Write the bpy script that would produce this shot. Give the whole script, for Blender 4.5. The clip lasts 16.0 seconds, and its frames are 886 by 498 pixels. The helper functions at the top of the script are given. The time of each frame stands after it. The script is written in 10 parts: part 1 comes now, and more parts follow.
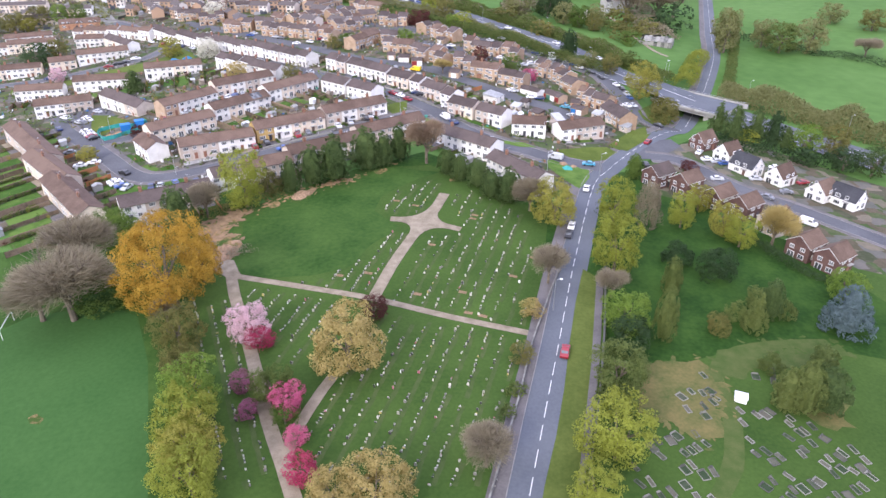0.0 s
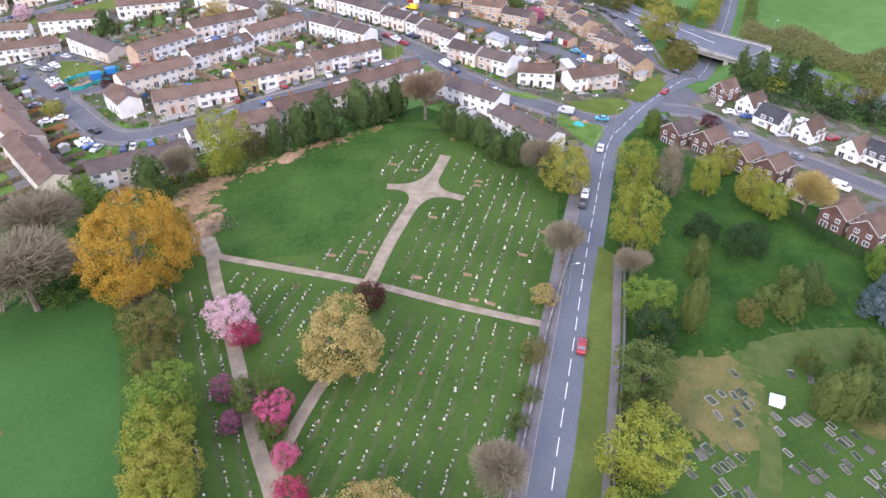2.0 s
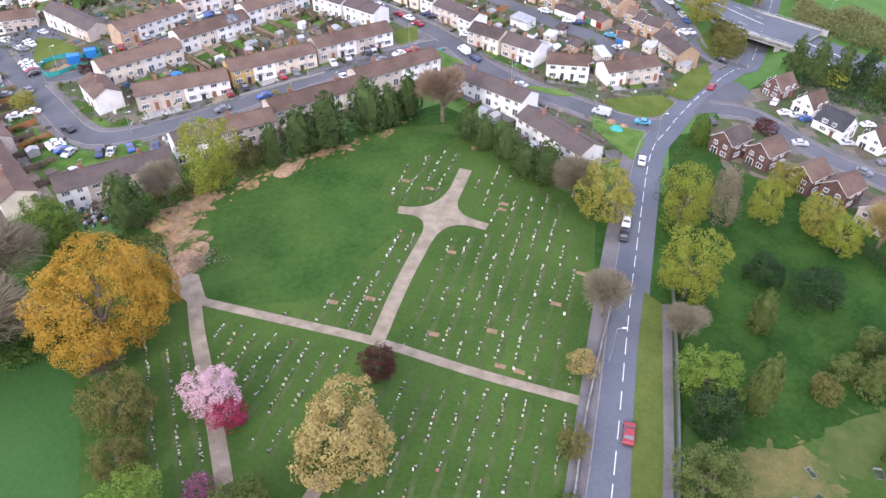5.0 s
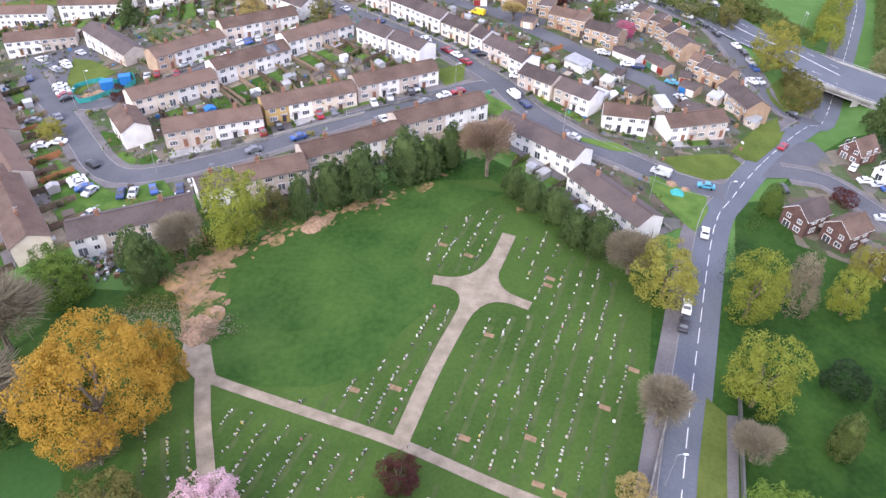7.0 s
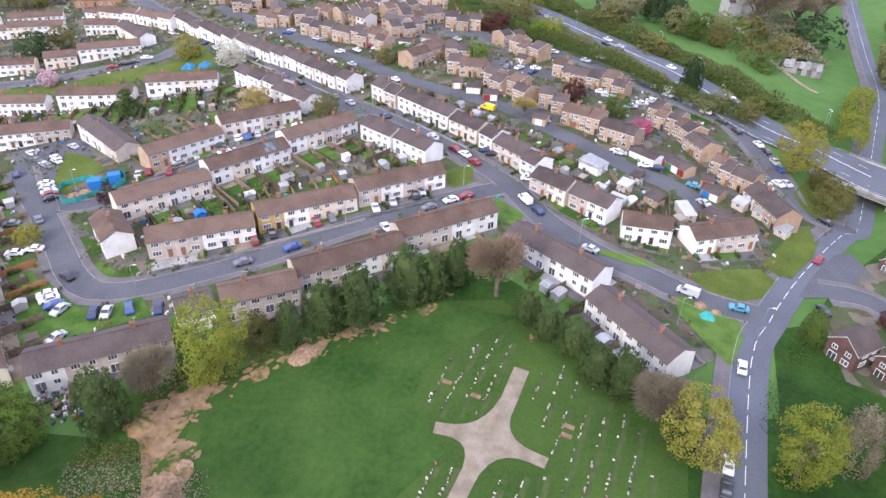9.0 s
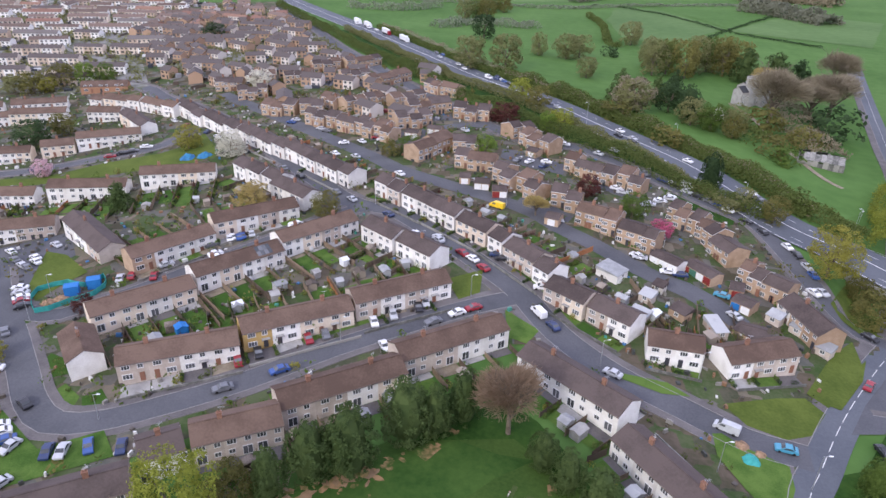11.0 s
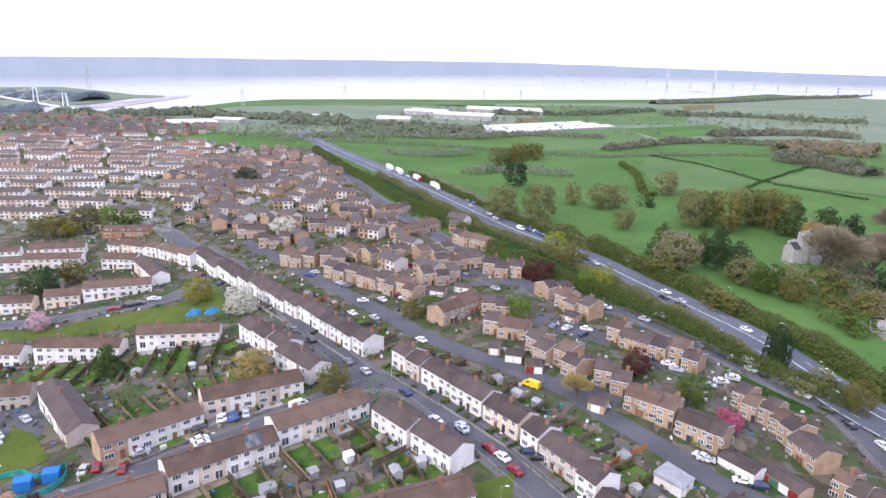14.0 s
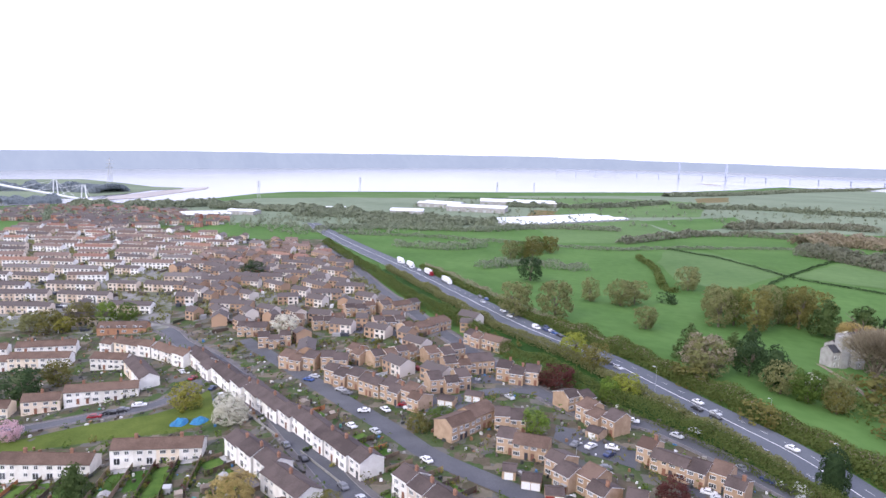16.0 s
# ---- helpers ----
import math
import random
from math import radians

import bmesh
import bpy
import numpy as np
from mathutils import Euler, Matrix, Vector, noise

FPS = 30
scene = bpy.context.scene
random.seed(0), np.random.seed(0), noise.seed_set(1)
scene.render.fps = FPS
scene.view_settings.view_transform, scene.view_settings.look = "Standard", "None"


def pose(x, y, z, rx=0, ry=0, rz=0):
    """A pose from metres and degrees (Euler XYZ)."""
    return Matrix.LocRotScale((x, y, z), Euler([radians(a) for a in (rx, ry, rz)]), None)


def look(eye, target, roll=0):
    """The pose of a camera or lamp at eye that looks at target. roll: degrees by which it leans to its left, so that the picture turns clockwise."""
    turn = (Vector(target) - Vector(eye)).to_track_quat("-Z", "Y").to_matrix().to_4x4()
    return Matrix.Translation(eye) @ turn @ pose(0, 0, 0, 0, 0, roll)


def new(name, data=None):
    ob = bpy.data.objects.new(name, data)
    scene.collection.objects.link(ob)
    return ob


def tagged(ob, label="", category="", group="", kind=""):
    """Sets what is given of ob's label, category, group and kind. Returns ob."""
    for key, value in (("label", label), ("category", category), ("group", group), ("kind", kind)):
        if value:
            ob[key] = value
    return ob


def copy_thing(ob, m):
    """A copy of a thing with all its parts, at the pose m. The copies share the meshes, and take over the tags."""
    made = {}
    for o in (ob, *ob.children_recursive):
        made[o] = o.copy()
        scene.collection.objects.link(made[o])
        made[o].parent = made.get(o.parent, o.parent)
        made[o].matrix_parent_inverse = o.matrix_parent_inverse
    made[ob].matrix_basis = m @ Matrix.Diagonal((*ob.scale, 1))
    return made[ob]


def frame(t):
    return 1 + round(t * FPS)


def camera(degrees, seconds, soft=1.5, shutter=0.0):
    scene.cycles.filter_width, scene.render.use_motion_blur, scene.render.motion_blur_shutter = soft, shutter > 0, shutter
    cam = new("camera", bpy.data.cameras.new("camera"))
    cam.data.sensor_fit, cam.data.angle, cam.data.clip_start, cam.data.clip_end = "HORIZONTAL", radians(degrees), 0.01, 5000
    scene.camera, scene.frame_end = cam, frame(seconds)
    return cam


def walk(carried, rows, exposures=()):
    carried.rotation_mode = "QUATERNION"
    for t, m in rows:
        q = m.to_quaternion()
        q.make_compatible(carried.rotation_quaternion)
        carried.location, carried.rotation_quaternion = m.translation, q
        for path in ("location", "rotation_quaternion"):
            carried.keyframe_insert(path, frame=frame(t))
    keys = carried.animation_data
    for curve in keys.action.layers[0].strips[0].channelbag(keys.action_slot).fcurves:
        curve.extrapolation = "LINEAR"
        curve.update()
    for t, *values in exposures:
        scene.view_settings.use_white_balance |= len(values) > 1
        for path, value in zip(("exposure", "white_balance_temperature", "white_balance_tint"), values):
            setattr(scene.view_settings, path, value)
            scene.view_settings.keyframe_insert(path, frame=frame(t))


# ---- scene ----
cam = camera(67.0, 16.0, 1.5)
PATH = [
    (0, (11.803, -125.846, 83.798), (11.876, -124.108, 82.812), -0.0),
    (0.5, (11.769, -121.415, 83.962), (11.845, -119.702, 82.933), 0.0),
    (1, (11.591, -116.7, 84.189), (11.667, -115.014, 83.116), 0.0),
    (1.5, (11.321, -112.163, 84.375), (11.4, -110.504, 83.26), 0.1),
    (2, (11.091, -107.445, 84.579), (11.172, -105.817, 83.42), 0.1),
    (2.5, (10.96, -102.981, 84.8), (11.042, -101.382, 83.602), 0.2),
    (3, (10.64, -98.254, 85.04), (10.727, -96.687, 83.8), 0.3),
    (3.5, (10.509, -93.782, 85.329), (10.597, -92.239, 84.059), 0.4),
    (6, (9.348, -70.284, 86.877), (9.35, -68.741, 85.605), 1.2),
    (6.5, (9.247, -65.924, 87.248), (9.217, -64.383, 85.974), 1.5),
    (7, (9.065, -61.042, 87.707), (9.019, -59.482, 86.457), 1.6),
    (7.5, (8.986, -56.353, 88.142), (8.93, -54.766, 86.926), 1.7),
    (8, (8.955, -51.34, 88.401), (8.888, -49.721, 87.228), 1.7),
    (8.5, (8.817, -46.612, 88.718), (8.744, -44.967, 87.583), 1.7),
    (9, (8.616, -41.626, 89.153), (8.537, -39.953, 88.06), 1.7),
    (11.5, (7.49, -18.472, 90.313), (7.36, -16.668, 89.461), 1.8),
    (12, (7.244, -13.797, 90.484), (7.09, -11.966, 89.692), 1.9),
    (12.5, (7.062, -9.431, 90.554), (6.884, -7.578, 89.821), 2.0),
    (13, (6.836, -4.684, 90.64), (6.64, -2.809, 89.972), 2.0),
    (13.5, (6.727, -0.201, 90.727), (6.511, 1.693, 90.12), 2.0),
    (14, (6.456, 4.49, 90.868), (6.23, 6.403, 90.328), 1.9),
    (14.5, (6.352, 8.907, 90.872), (6.117, 10.835, 90.393), 1.9),
    (15, (6.13, 13.626, 90.858), (5.887, 15.569, 90.45), 1.8),
    (15.5, (5.81, 17.948, 90.922), (5.543, 19.9, 90.577), 1.9),
    (16, (5.642, 22.595, 90.871), (5.359, 24.555, 90.592), 1.9),
]
walk(cam, [(t, look(eye, target, roll)) for t, eye, target, roll in PATH], [(0, 0.57), (3.5, 0.58), (6.5, 0.64), (8, 0.64), (9, 0.5), (11.5, -0.04), (12.5, 0.0), (13, 0.08), (14, 0.26), (15, 0.28), (16, 0.2)])

# ---- sky, sun ----
world = bpy.data.worlds.new("sky")
scene.world = world
world.use_nodes = True
wn, wl = world.node_tree.nodes, world.node_tree.links
SUN_ELEVATION, SUN_HEADING = 30.0, 212.0
sky_tex = wn.new("ShaderNodeTexSky")
sky_tex.sky_type, sky_tex.sun_disc = "NISHITA", False
sky_tex.sun_elevation, sky_tex.sun_rotation = radians(SUN_ELEVATION), radians(SUN_HEADING)
sky_tex.dust_density, sky_tex.air_density, sky_tex.altitude = 4.0, 1.0, 60
cloud = wn.new("ShaderNodeMix")
cloud.data_type = "RGBA"
sky_gain = wn.new("ShaderNodeVectorMath")
sky_gain.operation = "SCALE"
sky_gain.inputs["Scale"].default_value = 0.08
wl.new(sky_tex.outputs[0], sky_gain.inputs[0])
cloud.inputs[0].default_value = 0.85
cloud.inputs[7].default_value = (1.38, 1.42, 1.98, 1)
wl.new(sky_gain.outputs[0], cloud.inputs[6])
wl.new(cloud.outputs[2], wn["Background"].inputs[0])
wn["Background"].inputs[1].default_value = 1.0
sun_data = bpy.data.lights.new("sun", "SUN")
sun_data.energy, sun_data.angle, sun_data.color = 2.0, radians(16), (1.0, 0.95, 0.88)
sun = new("sun", sun_data)
_a = radians(SUN_HEADING)
sun.matrix_world = look((300 * math.sin(_a), 300 * math.cos(_a), 300 * math.tan(radians(SUN_ELEVATION))), (0, 0, 0))


# ---- materials ----
def material(name, dark, light, scale=1.0, rough=0.85, bump=0.3, bump_scale=8.0, metal=0.0, fine=12.0, per_object=0.0, spec=0.3, contrast=(0.35, 0.65)):
    m = bpy.data.materials.new(name)
    m.use_nodes = True
    n, l = m.node_tree.nodes, m.node_tree.links
    b = n["Principled BSDF"]
    b.inputs["Roughness"].default_value, b.inputs["Metallic"].default_value = rough, metal
    b.inputs["Specular IOR Level"].default_value = spec
    co = n.new("ShaderNodeTexCoord")
    geo = n.new("ShaderNodeNewGeometry")
    n1, n2 = n.new("ShaderNodeTexNoise"), n.new("ShaderNodeTexNoise")
    n1.inputs["Scale"].default_value, n2.inputs["Scale"].default_value = scale, scale * fine
    n1.inputs["Detail"].default_value, n2.inputs["Detail"].default_value = 5, 3
    for k in (n1, n2):
        l.new(geo.outputs["Position"], k.inputs["Vector"])
    add = n.new("ShaderNodeMath")
    add.operation = "MULTIPLY_ADD"
    add.inputs[1].default_value = 0.35
    l.new(n2.outputs[0], add.inputs[0])
    sc = n.new("ShaderNodeMath")
    sc.operation = "MULTIPLY"
    sc.inputs[1].default_value = 0.65
    l.new(n1.outputs[0], sc.inputs[0])
    l.new(sc.outputs[0], add.inputs[2])
    src = add.outputs[0]
    if per_object:
        info = n.new("ShaderNodeObjectInfo")
        off = n.new("ShaderNodeMath")
        off.operation = "MULTIPLY_ADD"
        off.inputs[1].default_value, off.inputs[2].default_value = per_object, -per_object / 2
        l.new(info.outputs["Random"], off.inputs[0])
        a2 = n.new("ShaderNodeMath")
        a2.operation = "ADD"
        l.new(off.outputs[0], a2.inputs[0])
        l.new(src, a2.inputs[1])
        src = a2.outputs[0]
    ramp = n.new("ShaderNodeValToRGB")
    ramp.color_ramp.elements[0].position, ramp.color_ramp.elements[1].position = contrast
    ramp.color_ramp.elements[0].color, ramp.color_ramp.elements[1].color = (*dark, 1), (*light, 1)
    l.new(src, ramp.inputs[0])
    l.new(ramp.outputs[0], b.inputs["Base Color"])
    if bump:
        n3, bm = n.new("ShaderNodeTexNoise"), n.new("ShaderNodeBump")
        n3.inputs["Scale"].default_value = bump_scale
        l.new(geo.outputs["Position"], n3.inputs["Vector"])
        bm.inputs["Strength"].default_value, bm.inputs["Distance"].default_value = bump, 0.1
        l.new(n3.outputs[0], bm.inputs["Height"])
        l.new(bm.outputs[0], b.inputs["Normal"])
    return m


def leafy(name, dark, light, glow=0.2):
    """Foliage: colour varies leaf by leaf and tree by tree."""
    m = bpy.data.materials.new(name)
    m.use_nodes = True
    n, l = m.node_tree.nodes, m.node_tree.links
    b = n["Principled BSDF"]
    b.inputs["Roughness"].default_value, b.inputs["Specular IOR Level"].default_value = 0.8, 0.15
    geo, info, ramp = n.new("ShaderNodeNewGeometry"), n.new("ShaderNodeObjectInfo"), n.new("ShaderNodeValToRGB")
    tex, mix = n.new("ShaderNodeTexNoise"), n.new("ShaderNodeMath")
    tex.inputs["Scale"].default_value = 0.35
    l.new(geo.outputs["Position"], tex.inputs["Vector"])
    mix.operation = "MULTIPLY_ADD"
    mix.inputs[1].default_value = 0.34
    l.new(geo.outputs["Random Per Island"], mix.inputs[0])
    off = n.new("ShaderNodeMath")
    off.operation = "MULTIPLY_ADD"
    off.inputs[1].default_value = 0.25
    l.new(info.outputs["Random"], off.inputs[0])
    half = n.new("ShaderNodeMath")
    half.operation = "MULTIPLY"
    half.inputs[1].default_value = 0.45
    l.new(tex.outputs[0], half.inputs[0])
    l.new(half.outputs[0], off.inputs[2])
    l.new(off.outputs[0], mix.inputs[2])
    ramp.color_ramp.elements[0].position, ramp.color_ramp.elements[1].position = 0.2, 0.85
    ramp.color_ramp.elements[0].color, ramp.color_ramp.elements[1].color = (*dark, 1), (*light, 1)
    l.new(mix.outputs[0], ramp.inputs[0])
    l.new(ramp.outputs[0], b.inputs["Base Color"])
    tr, ms = n.new("ShaderNodeBsdfTranslucent"), n.new("ShaderNodeMixShader")
    l.new(ramp.outputs[0], tr.inputs[0])
    ms.inputs[0].default_value = glow + 0.22
    l.new(b.outputs[0], ms.inputs[1])
    l.new(tr.outputs[0], ms.inputs[2])
    l.new(ms.outputs[0], n["Material Output"].inputs[0])
    return m


def rowed(m, spacing, depth=0.04, amount=0.18):
    """Adds courses running level up a slope (roof tiles) to a material."""
    n, l = m.node_tree.nodes, m.node_tree.links
    b = n["Principled BSDF"]
    geo = n.new("ShaderNodeNewGeometry")
    sep, sn, sc = n.new("ShaderNodeSeparateXYZ"), n.new("ShaderNodeMath"), n.new("ShaderNodeMath")
    l.new(geo.outputs["Position"], sep.inputs[0])
    sc.operation, sn.operation = "MULTIPLY", "FRACT"
    sc.inputs[1].default_value = 1 / spacing
    l.new(sep.outputs[2], sc.inputs[0])
    l.new(sc.outputs[0], sn.inputs[0])
    bm = n.new("ShaderNodeBump")
    bm.inputs["Strength"].default_value, bm.inputs["Distance"].default_value = 0.8, depth
    l.new(sn.outputs[0], bm.inputs["Height"])
    l.new(bm.outputs[0], b.inputs["Normal"])
    return m


GRASS = material("mown_grass", (0.031, 0.064, 0.013), (0.061, 0.106, 0.023), 0.06, 0.95, 0.5, 3, fine=25, spec=0.1)
LUSH = material("lush_grass", (0.022, 0.058, 0.011), (0.055, 0.105, 0.022), 0.09, 0.95, 0.6, 2, fine=10, spec=0.1)
PITCH = material("playing_field_grass", (0.034, 0.088, 0.022), (0.056, 0.12, 0.033), 0.03, 0.95, 0.4, 4, fine=40, spec=0.1)
VERGE = material("verge_grass", (0.062, 0.09, 0.017), (0.11, 0.142, 0.03), 0.12, 0.95, 0.5, 3, spec=0.1)
TRACK = material("worn_mown_track", (0.05, 0.085, 0.02), (0.09, 0.108, 0.036), 0.4, 0.95, 0.5, 3, spec=0.1)
# Rich wet grass, with tree shade painted in as a darker green
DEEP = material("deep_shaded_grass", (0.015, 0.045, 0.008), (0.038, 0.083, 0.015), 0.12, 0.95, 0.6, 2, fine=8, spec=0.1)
ROADSIDE = material("roadside_grass", (0.06, 0.085, 0.018), (0.105, 0.13, 0.032), 0.12, 0.95, 0.5, 3, spec=0.1)
DRY = material("dry_grass", (0.065, 0.092, 0.026), (0.17, 0.138, 0.056), 0.22, 0.95, 0.6, 3, fine=7, spec=0.1, contrast=(0.34, 0.66))
FIELD = material("pasture_grass", (0.058, 0.124, 0.028), (0.097, 0.182, 0.049), 0.012, 0.95, 0.3, 1, fine=14, spec=0.1)
FIELD2 = material("pale_pasture_grass", (0.078, 0.14, 0.045), (0.12, 0.195, 0.068), 0.01, 0.95, 0.3, 1, fine=14, spec=0.1)
GARDEN = material("garden_ground", (0.035, 0.055, 0.02), (0.14, 0.12, 0.09), 0.16, 0.95, 0.6, 3, fine=7, spec=0.1, contrast=(0.4, 0.6))
def patchwork(m, size, stops):
    """Lays a patchwork of differently coloured plots over a ground material."""
    n, l = m.node_tree.nodes, m.node_tree.links
    geo, cell, ramp, mix, sep = n.new("ShaderNodeNewGeometry"), n.new("ShaderNodeTexVoronoi"), n.new("ShaderNodeValToRGB"), n.new("ShaderNodeMix"), n.new("ShaderNodeSeparateColor")
    cell.inputs["Scale"].default_value = 1 / size
    cell.distance = "CHEBYCHEV"
    l.new(geo.outputs["Position"], cell.inputs["Vector"])
    l.new(cell.outputs["Color"], sep.inputs[0])
    l.new(sep.outputs[0], ramp.inputs[0])
    e = ramp.color_ramp.elements
    ramp.color_ramp.interpolation = "CONSTANT"
    e[0].color = (*stops[0][1], 1)
    e[1].position, e[1].color = stops[1][0], (*stops[1][1], 1)
    for pos, col in stops[2:]:
        e.new(pos).color = (*col, 1)
    mix.data_type = "RGBA"
    mix.inputs[0].default_value = 0.6
    l.new(n["Color Ramp"].outputs[0], mix.inputs[6])
    l.new(ramp.outputs[0], mix.inputs[7])
    l.new(mix.outputs[2], n["Principled BSDF"].inputs["Base Color"])
    return m


patchwork(GARDEN, 4.5, [(0, (0.05, 0.092, 0.024)), (0.22, (0.105, 0.08, 0.058)), (0.42, (0.065, 0.092, 0.032)), (0.56, (0.14, 0.132, 0.128)), (0.74, (0.058, 0.062, 0.038)), (0.86, (0.2, 0.165, 0.13))])
SOIL = material("bare_soil", (0.045, 0.08, 0.018), (0.29, 0.18, 0.095), 0.2, 0.95, 0.9, 2, fine=5, spec=0.1, contrast=(0.44, 0.58))
CLAY = material("bare_clay", (0.16, 0.11, 0.065), (0.3, 0.2, 0.12), 0.8, 0.95, 0.6, 5, spec=0.1)
ASPHALT = material("asphalt", (0.072, 0.074, 0.083), (0.12, 0.121, 0.132), 0.08, 0.9, 0.3, 20, fine=30)
ROADWAY = material("road_asphalt", (0.085, 0.094, 0.112), (0.125, 0.134, 0.152), 0.06, 0.88, 0.3, 20, fine=30)
PAVING = material("pavement_asphalt", (0.098, 0.09, 0.09), (0.165, 0.15, 0.147), 0.2, 0.9, 0.3, 15)
GRAVEL = material("gravel_path", (0.17, 0.138, 0.095), (0.31, 0.26, 0.19), 0.45, 0.95, 0.6, 10)
# Grey streets and yards, lightened further for haze over the far districts
FAR_GROUND = material("pale_streets_and_yards", (0.13, 0.14, 0.095), (0.26, 0.25, 0.24), 0.05, 0.95, 0, fine=6, spec=0.1, contrast=(0.42, 0.58))
KERB = material("concrete_kerb", (0.17, 0.165, 0.16), (0.28, 0.27, 0.255), 0.6, 0.9, 0.2, 10)
CONCRETE = material("concrete", (0.27, 0.26, 0.25), (0.42, 0.41, 0.39), 0.4, 0.9, 0.3, 6)
LINE = material("road_paint", (0.55, 0.55, 0.53), (0.75, 0.75, 0.73), 0.8, 0.8, 0.1)
WALLS = {
    "white": material("white_render", (0.66, 0.63, 0.59), (0.86, 0.84, 0.805), 0.4, 0.9, 0.2, 20, per_object=0.25),
    "cream": material("cream_render", (0.62, 0.52, 0.42), (0.76, 0.66, 0.54), 0.35, 0.9, 0.2, 20, per_object=0.15),
    "pebble": material("grey_pebbledash", (0.44, 0.37, 0.315), (0.6, 0.52, 0.45), 0.5, 0.95, 0.5, 25, per_object=0.2),
    "stone": material("pale_country_stone", (0.46, 0.43, 0.38), (0.64, 0.61, 0.55), 0.5, 0.9, 0.4, 12),
    "yellow": material("ochre_render", (0.42, 0.28, 0.1), (0.52, 0.36, 0.15), 0.5, 0.9, 0.2, 20),
    "brick": material("buff_brick", (0.33, 0.228, 0.15), (0.48, 0.35, 0.245), 0.6, 0.9, 0.4, 12, per_object=0.3),
    "red": material("red_brown_brick", (0.085, 0.048, 0.042), (0.15, 0.085, 0.072), 0.6, 0.9, 0.4, 12, per_object=0.1),
    "tile": material("orange_hung_tile", (0.33, 0.17, 0.1), (0.45, 0.26, 0.16), 0.6, 0.9, 0.4, 12),
}
ROOFS = {
    "brown": rowed(material("brown_concrete_tile", (0.092, 0.059, 0.044), (0.16, 0.107, 0.08), 0.25, 0.9, 0, fine=9, per_object=0.3), 0.3),
    "dark": rowed(material("dark_roof_tile", (0.06, 0.045, 0.041), (0.108, 0.083, 0.075), 0.25, 0.9, 0, fine=9, per_object=0.25), 0.3),
    "slate": rowed(material("slate_roof", (0.035, 0.036, 0.042), (0.06, 0.06, 0.068), 0.25, 0.8, 0, fine=9), 0.3),
    "redtile": rowed(material("red_roof_tile", (0.2, 0.06, 0.045), (0.29, 0.1, 0.075), 0.25, 0.9, 0, fine=9), 0.3),
}
BRICK_RED = material("chimney_brick", (0.2, 0.1, 0.07), (0.32, 0.18, 0.12), 1.5, 0.9, 0.3, 15)
FRAME = material("white_upvc", (0.7, 0.7, 0.7), (0.82, 0.82, 0.82), 1.0, 0.5, 0)
GLASS = material("window_glass", (0.05, 0.055, 0.06), (0.14, 0.145, 0.155), 0.5, 0.08, 0, spec=0.6, per_object=0.6)
DOORP = material("door_paint", (0.05, 0.05, 0.06), (0.25, 0.12, 0.08), 0.2, 0.5, 0, per_object=0.9)
FENCE = material("fence_timber", (0.09, 0.068, 0.05), (0.25, 0.185, 0.13), 0.12, 0.9, 0.3, 10, per_object=0.5)
FENCE_OR = material("orange_fence_timber", (0.3, 0.12, 0.05), (0.42, 0.19, 0.09), 0.3, 0.9, 0.3, 10)
SHED = material("shed_felt_and_timber", (0.1, 0.08, 0.065), (0.32, 0.27, 0.22), 0.3, 0.9, 0.3, 10, per_object=0.8)
STONE_DARK = material("old_grave_stone", (0.11, 0.11, 0.1), (0.3, 0.29, 0.265), 0.7, 0.9, 0.4, 8, per_object=0.4)
BARK = material("bark", (0.09, 0.072, 0.052), (0.2, 0.165, 0.125), 1.0, 0.95, 0.7, 6)
TYRE = material("tyre_rubber", (0.012, 0.012, 0.013), (0.025, 0.025, 0.026), 2, 0.85, 0)
METAL = material("galvanised_steel", (0.4, 0.41, 0.42), (0.55, 0.56, 0.57), 1, 0.45, 0, metal=0.7)
TEAL = material("teal_debris_netting", (0.025, 0.24, 0.22), (0.06, 0.36, 0.33), 0.6, 0.8, 0.3, 5)
BLUE = material("blue_painted_container", (0.015, 0.13, 0.4), (0.03, 0.2, 0.5), 0.4, 0.6, 0.2, 4)
SHEETING = material("white_sheet_roofing", (0.62, 0.64, 0.66), (0.8, 0.82, 0.83), 0.05, 0.6, 0)
FELT = material("pale_grey_felt", (0.26, 0.265, 0.27), (0.42, 0.425, 0.43), 0.5, 0.85, 0.2, 6, per_object=0.5)
WATER = material("estuary_water", (0.3, 0.3, 0.31), (0.4, 0.4, 0.41), 0.004, 0.18, 0.05, 0.3, spec=1.0)
MUD = material("tidal_mud", (0.3, 0.27, 0.25), (0.42, 0.38, 0.35), 0.006, 0.6, 0.1, 0.3)
# Far bridge concrete with haze painted in as a blue-grey tint
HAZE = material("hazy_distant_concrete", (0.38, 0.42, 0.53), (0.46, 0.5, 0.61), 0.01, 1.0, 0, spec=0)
# Pasture greyed and lightened, so the haze of distance sits in its colour
PLAIN = material("hazed_pasture", (0.15, 0.19, 0.125), (0.21, 0.25, 0.17), 0.006, 1.0, 0, fine=9, spec=0.05)
# Backdrop hills emit a pale blue; the haze is painted as glow
HILLS = material("glowing_haze_hills", (0.3, 0.33, 0.45), (0.4, 0.43, 0.55), 0.006, 1.0, 0, fine=6, spec=0)
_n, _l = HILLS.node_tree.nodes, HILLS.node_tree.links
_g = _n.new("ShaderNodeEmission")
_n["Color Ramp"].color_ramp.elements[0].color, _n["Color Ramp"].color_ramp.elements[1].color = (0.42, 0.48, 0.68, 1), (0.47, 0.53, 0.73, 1)
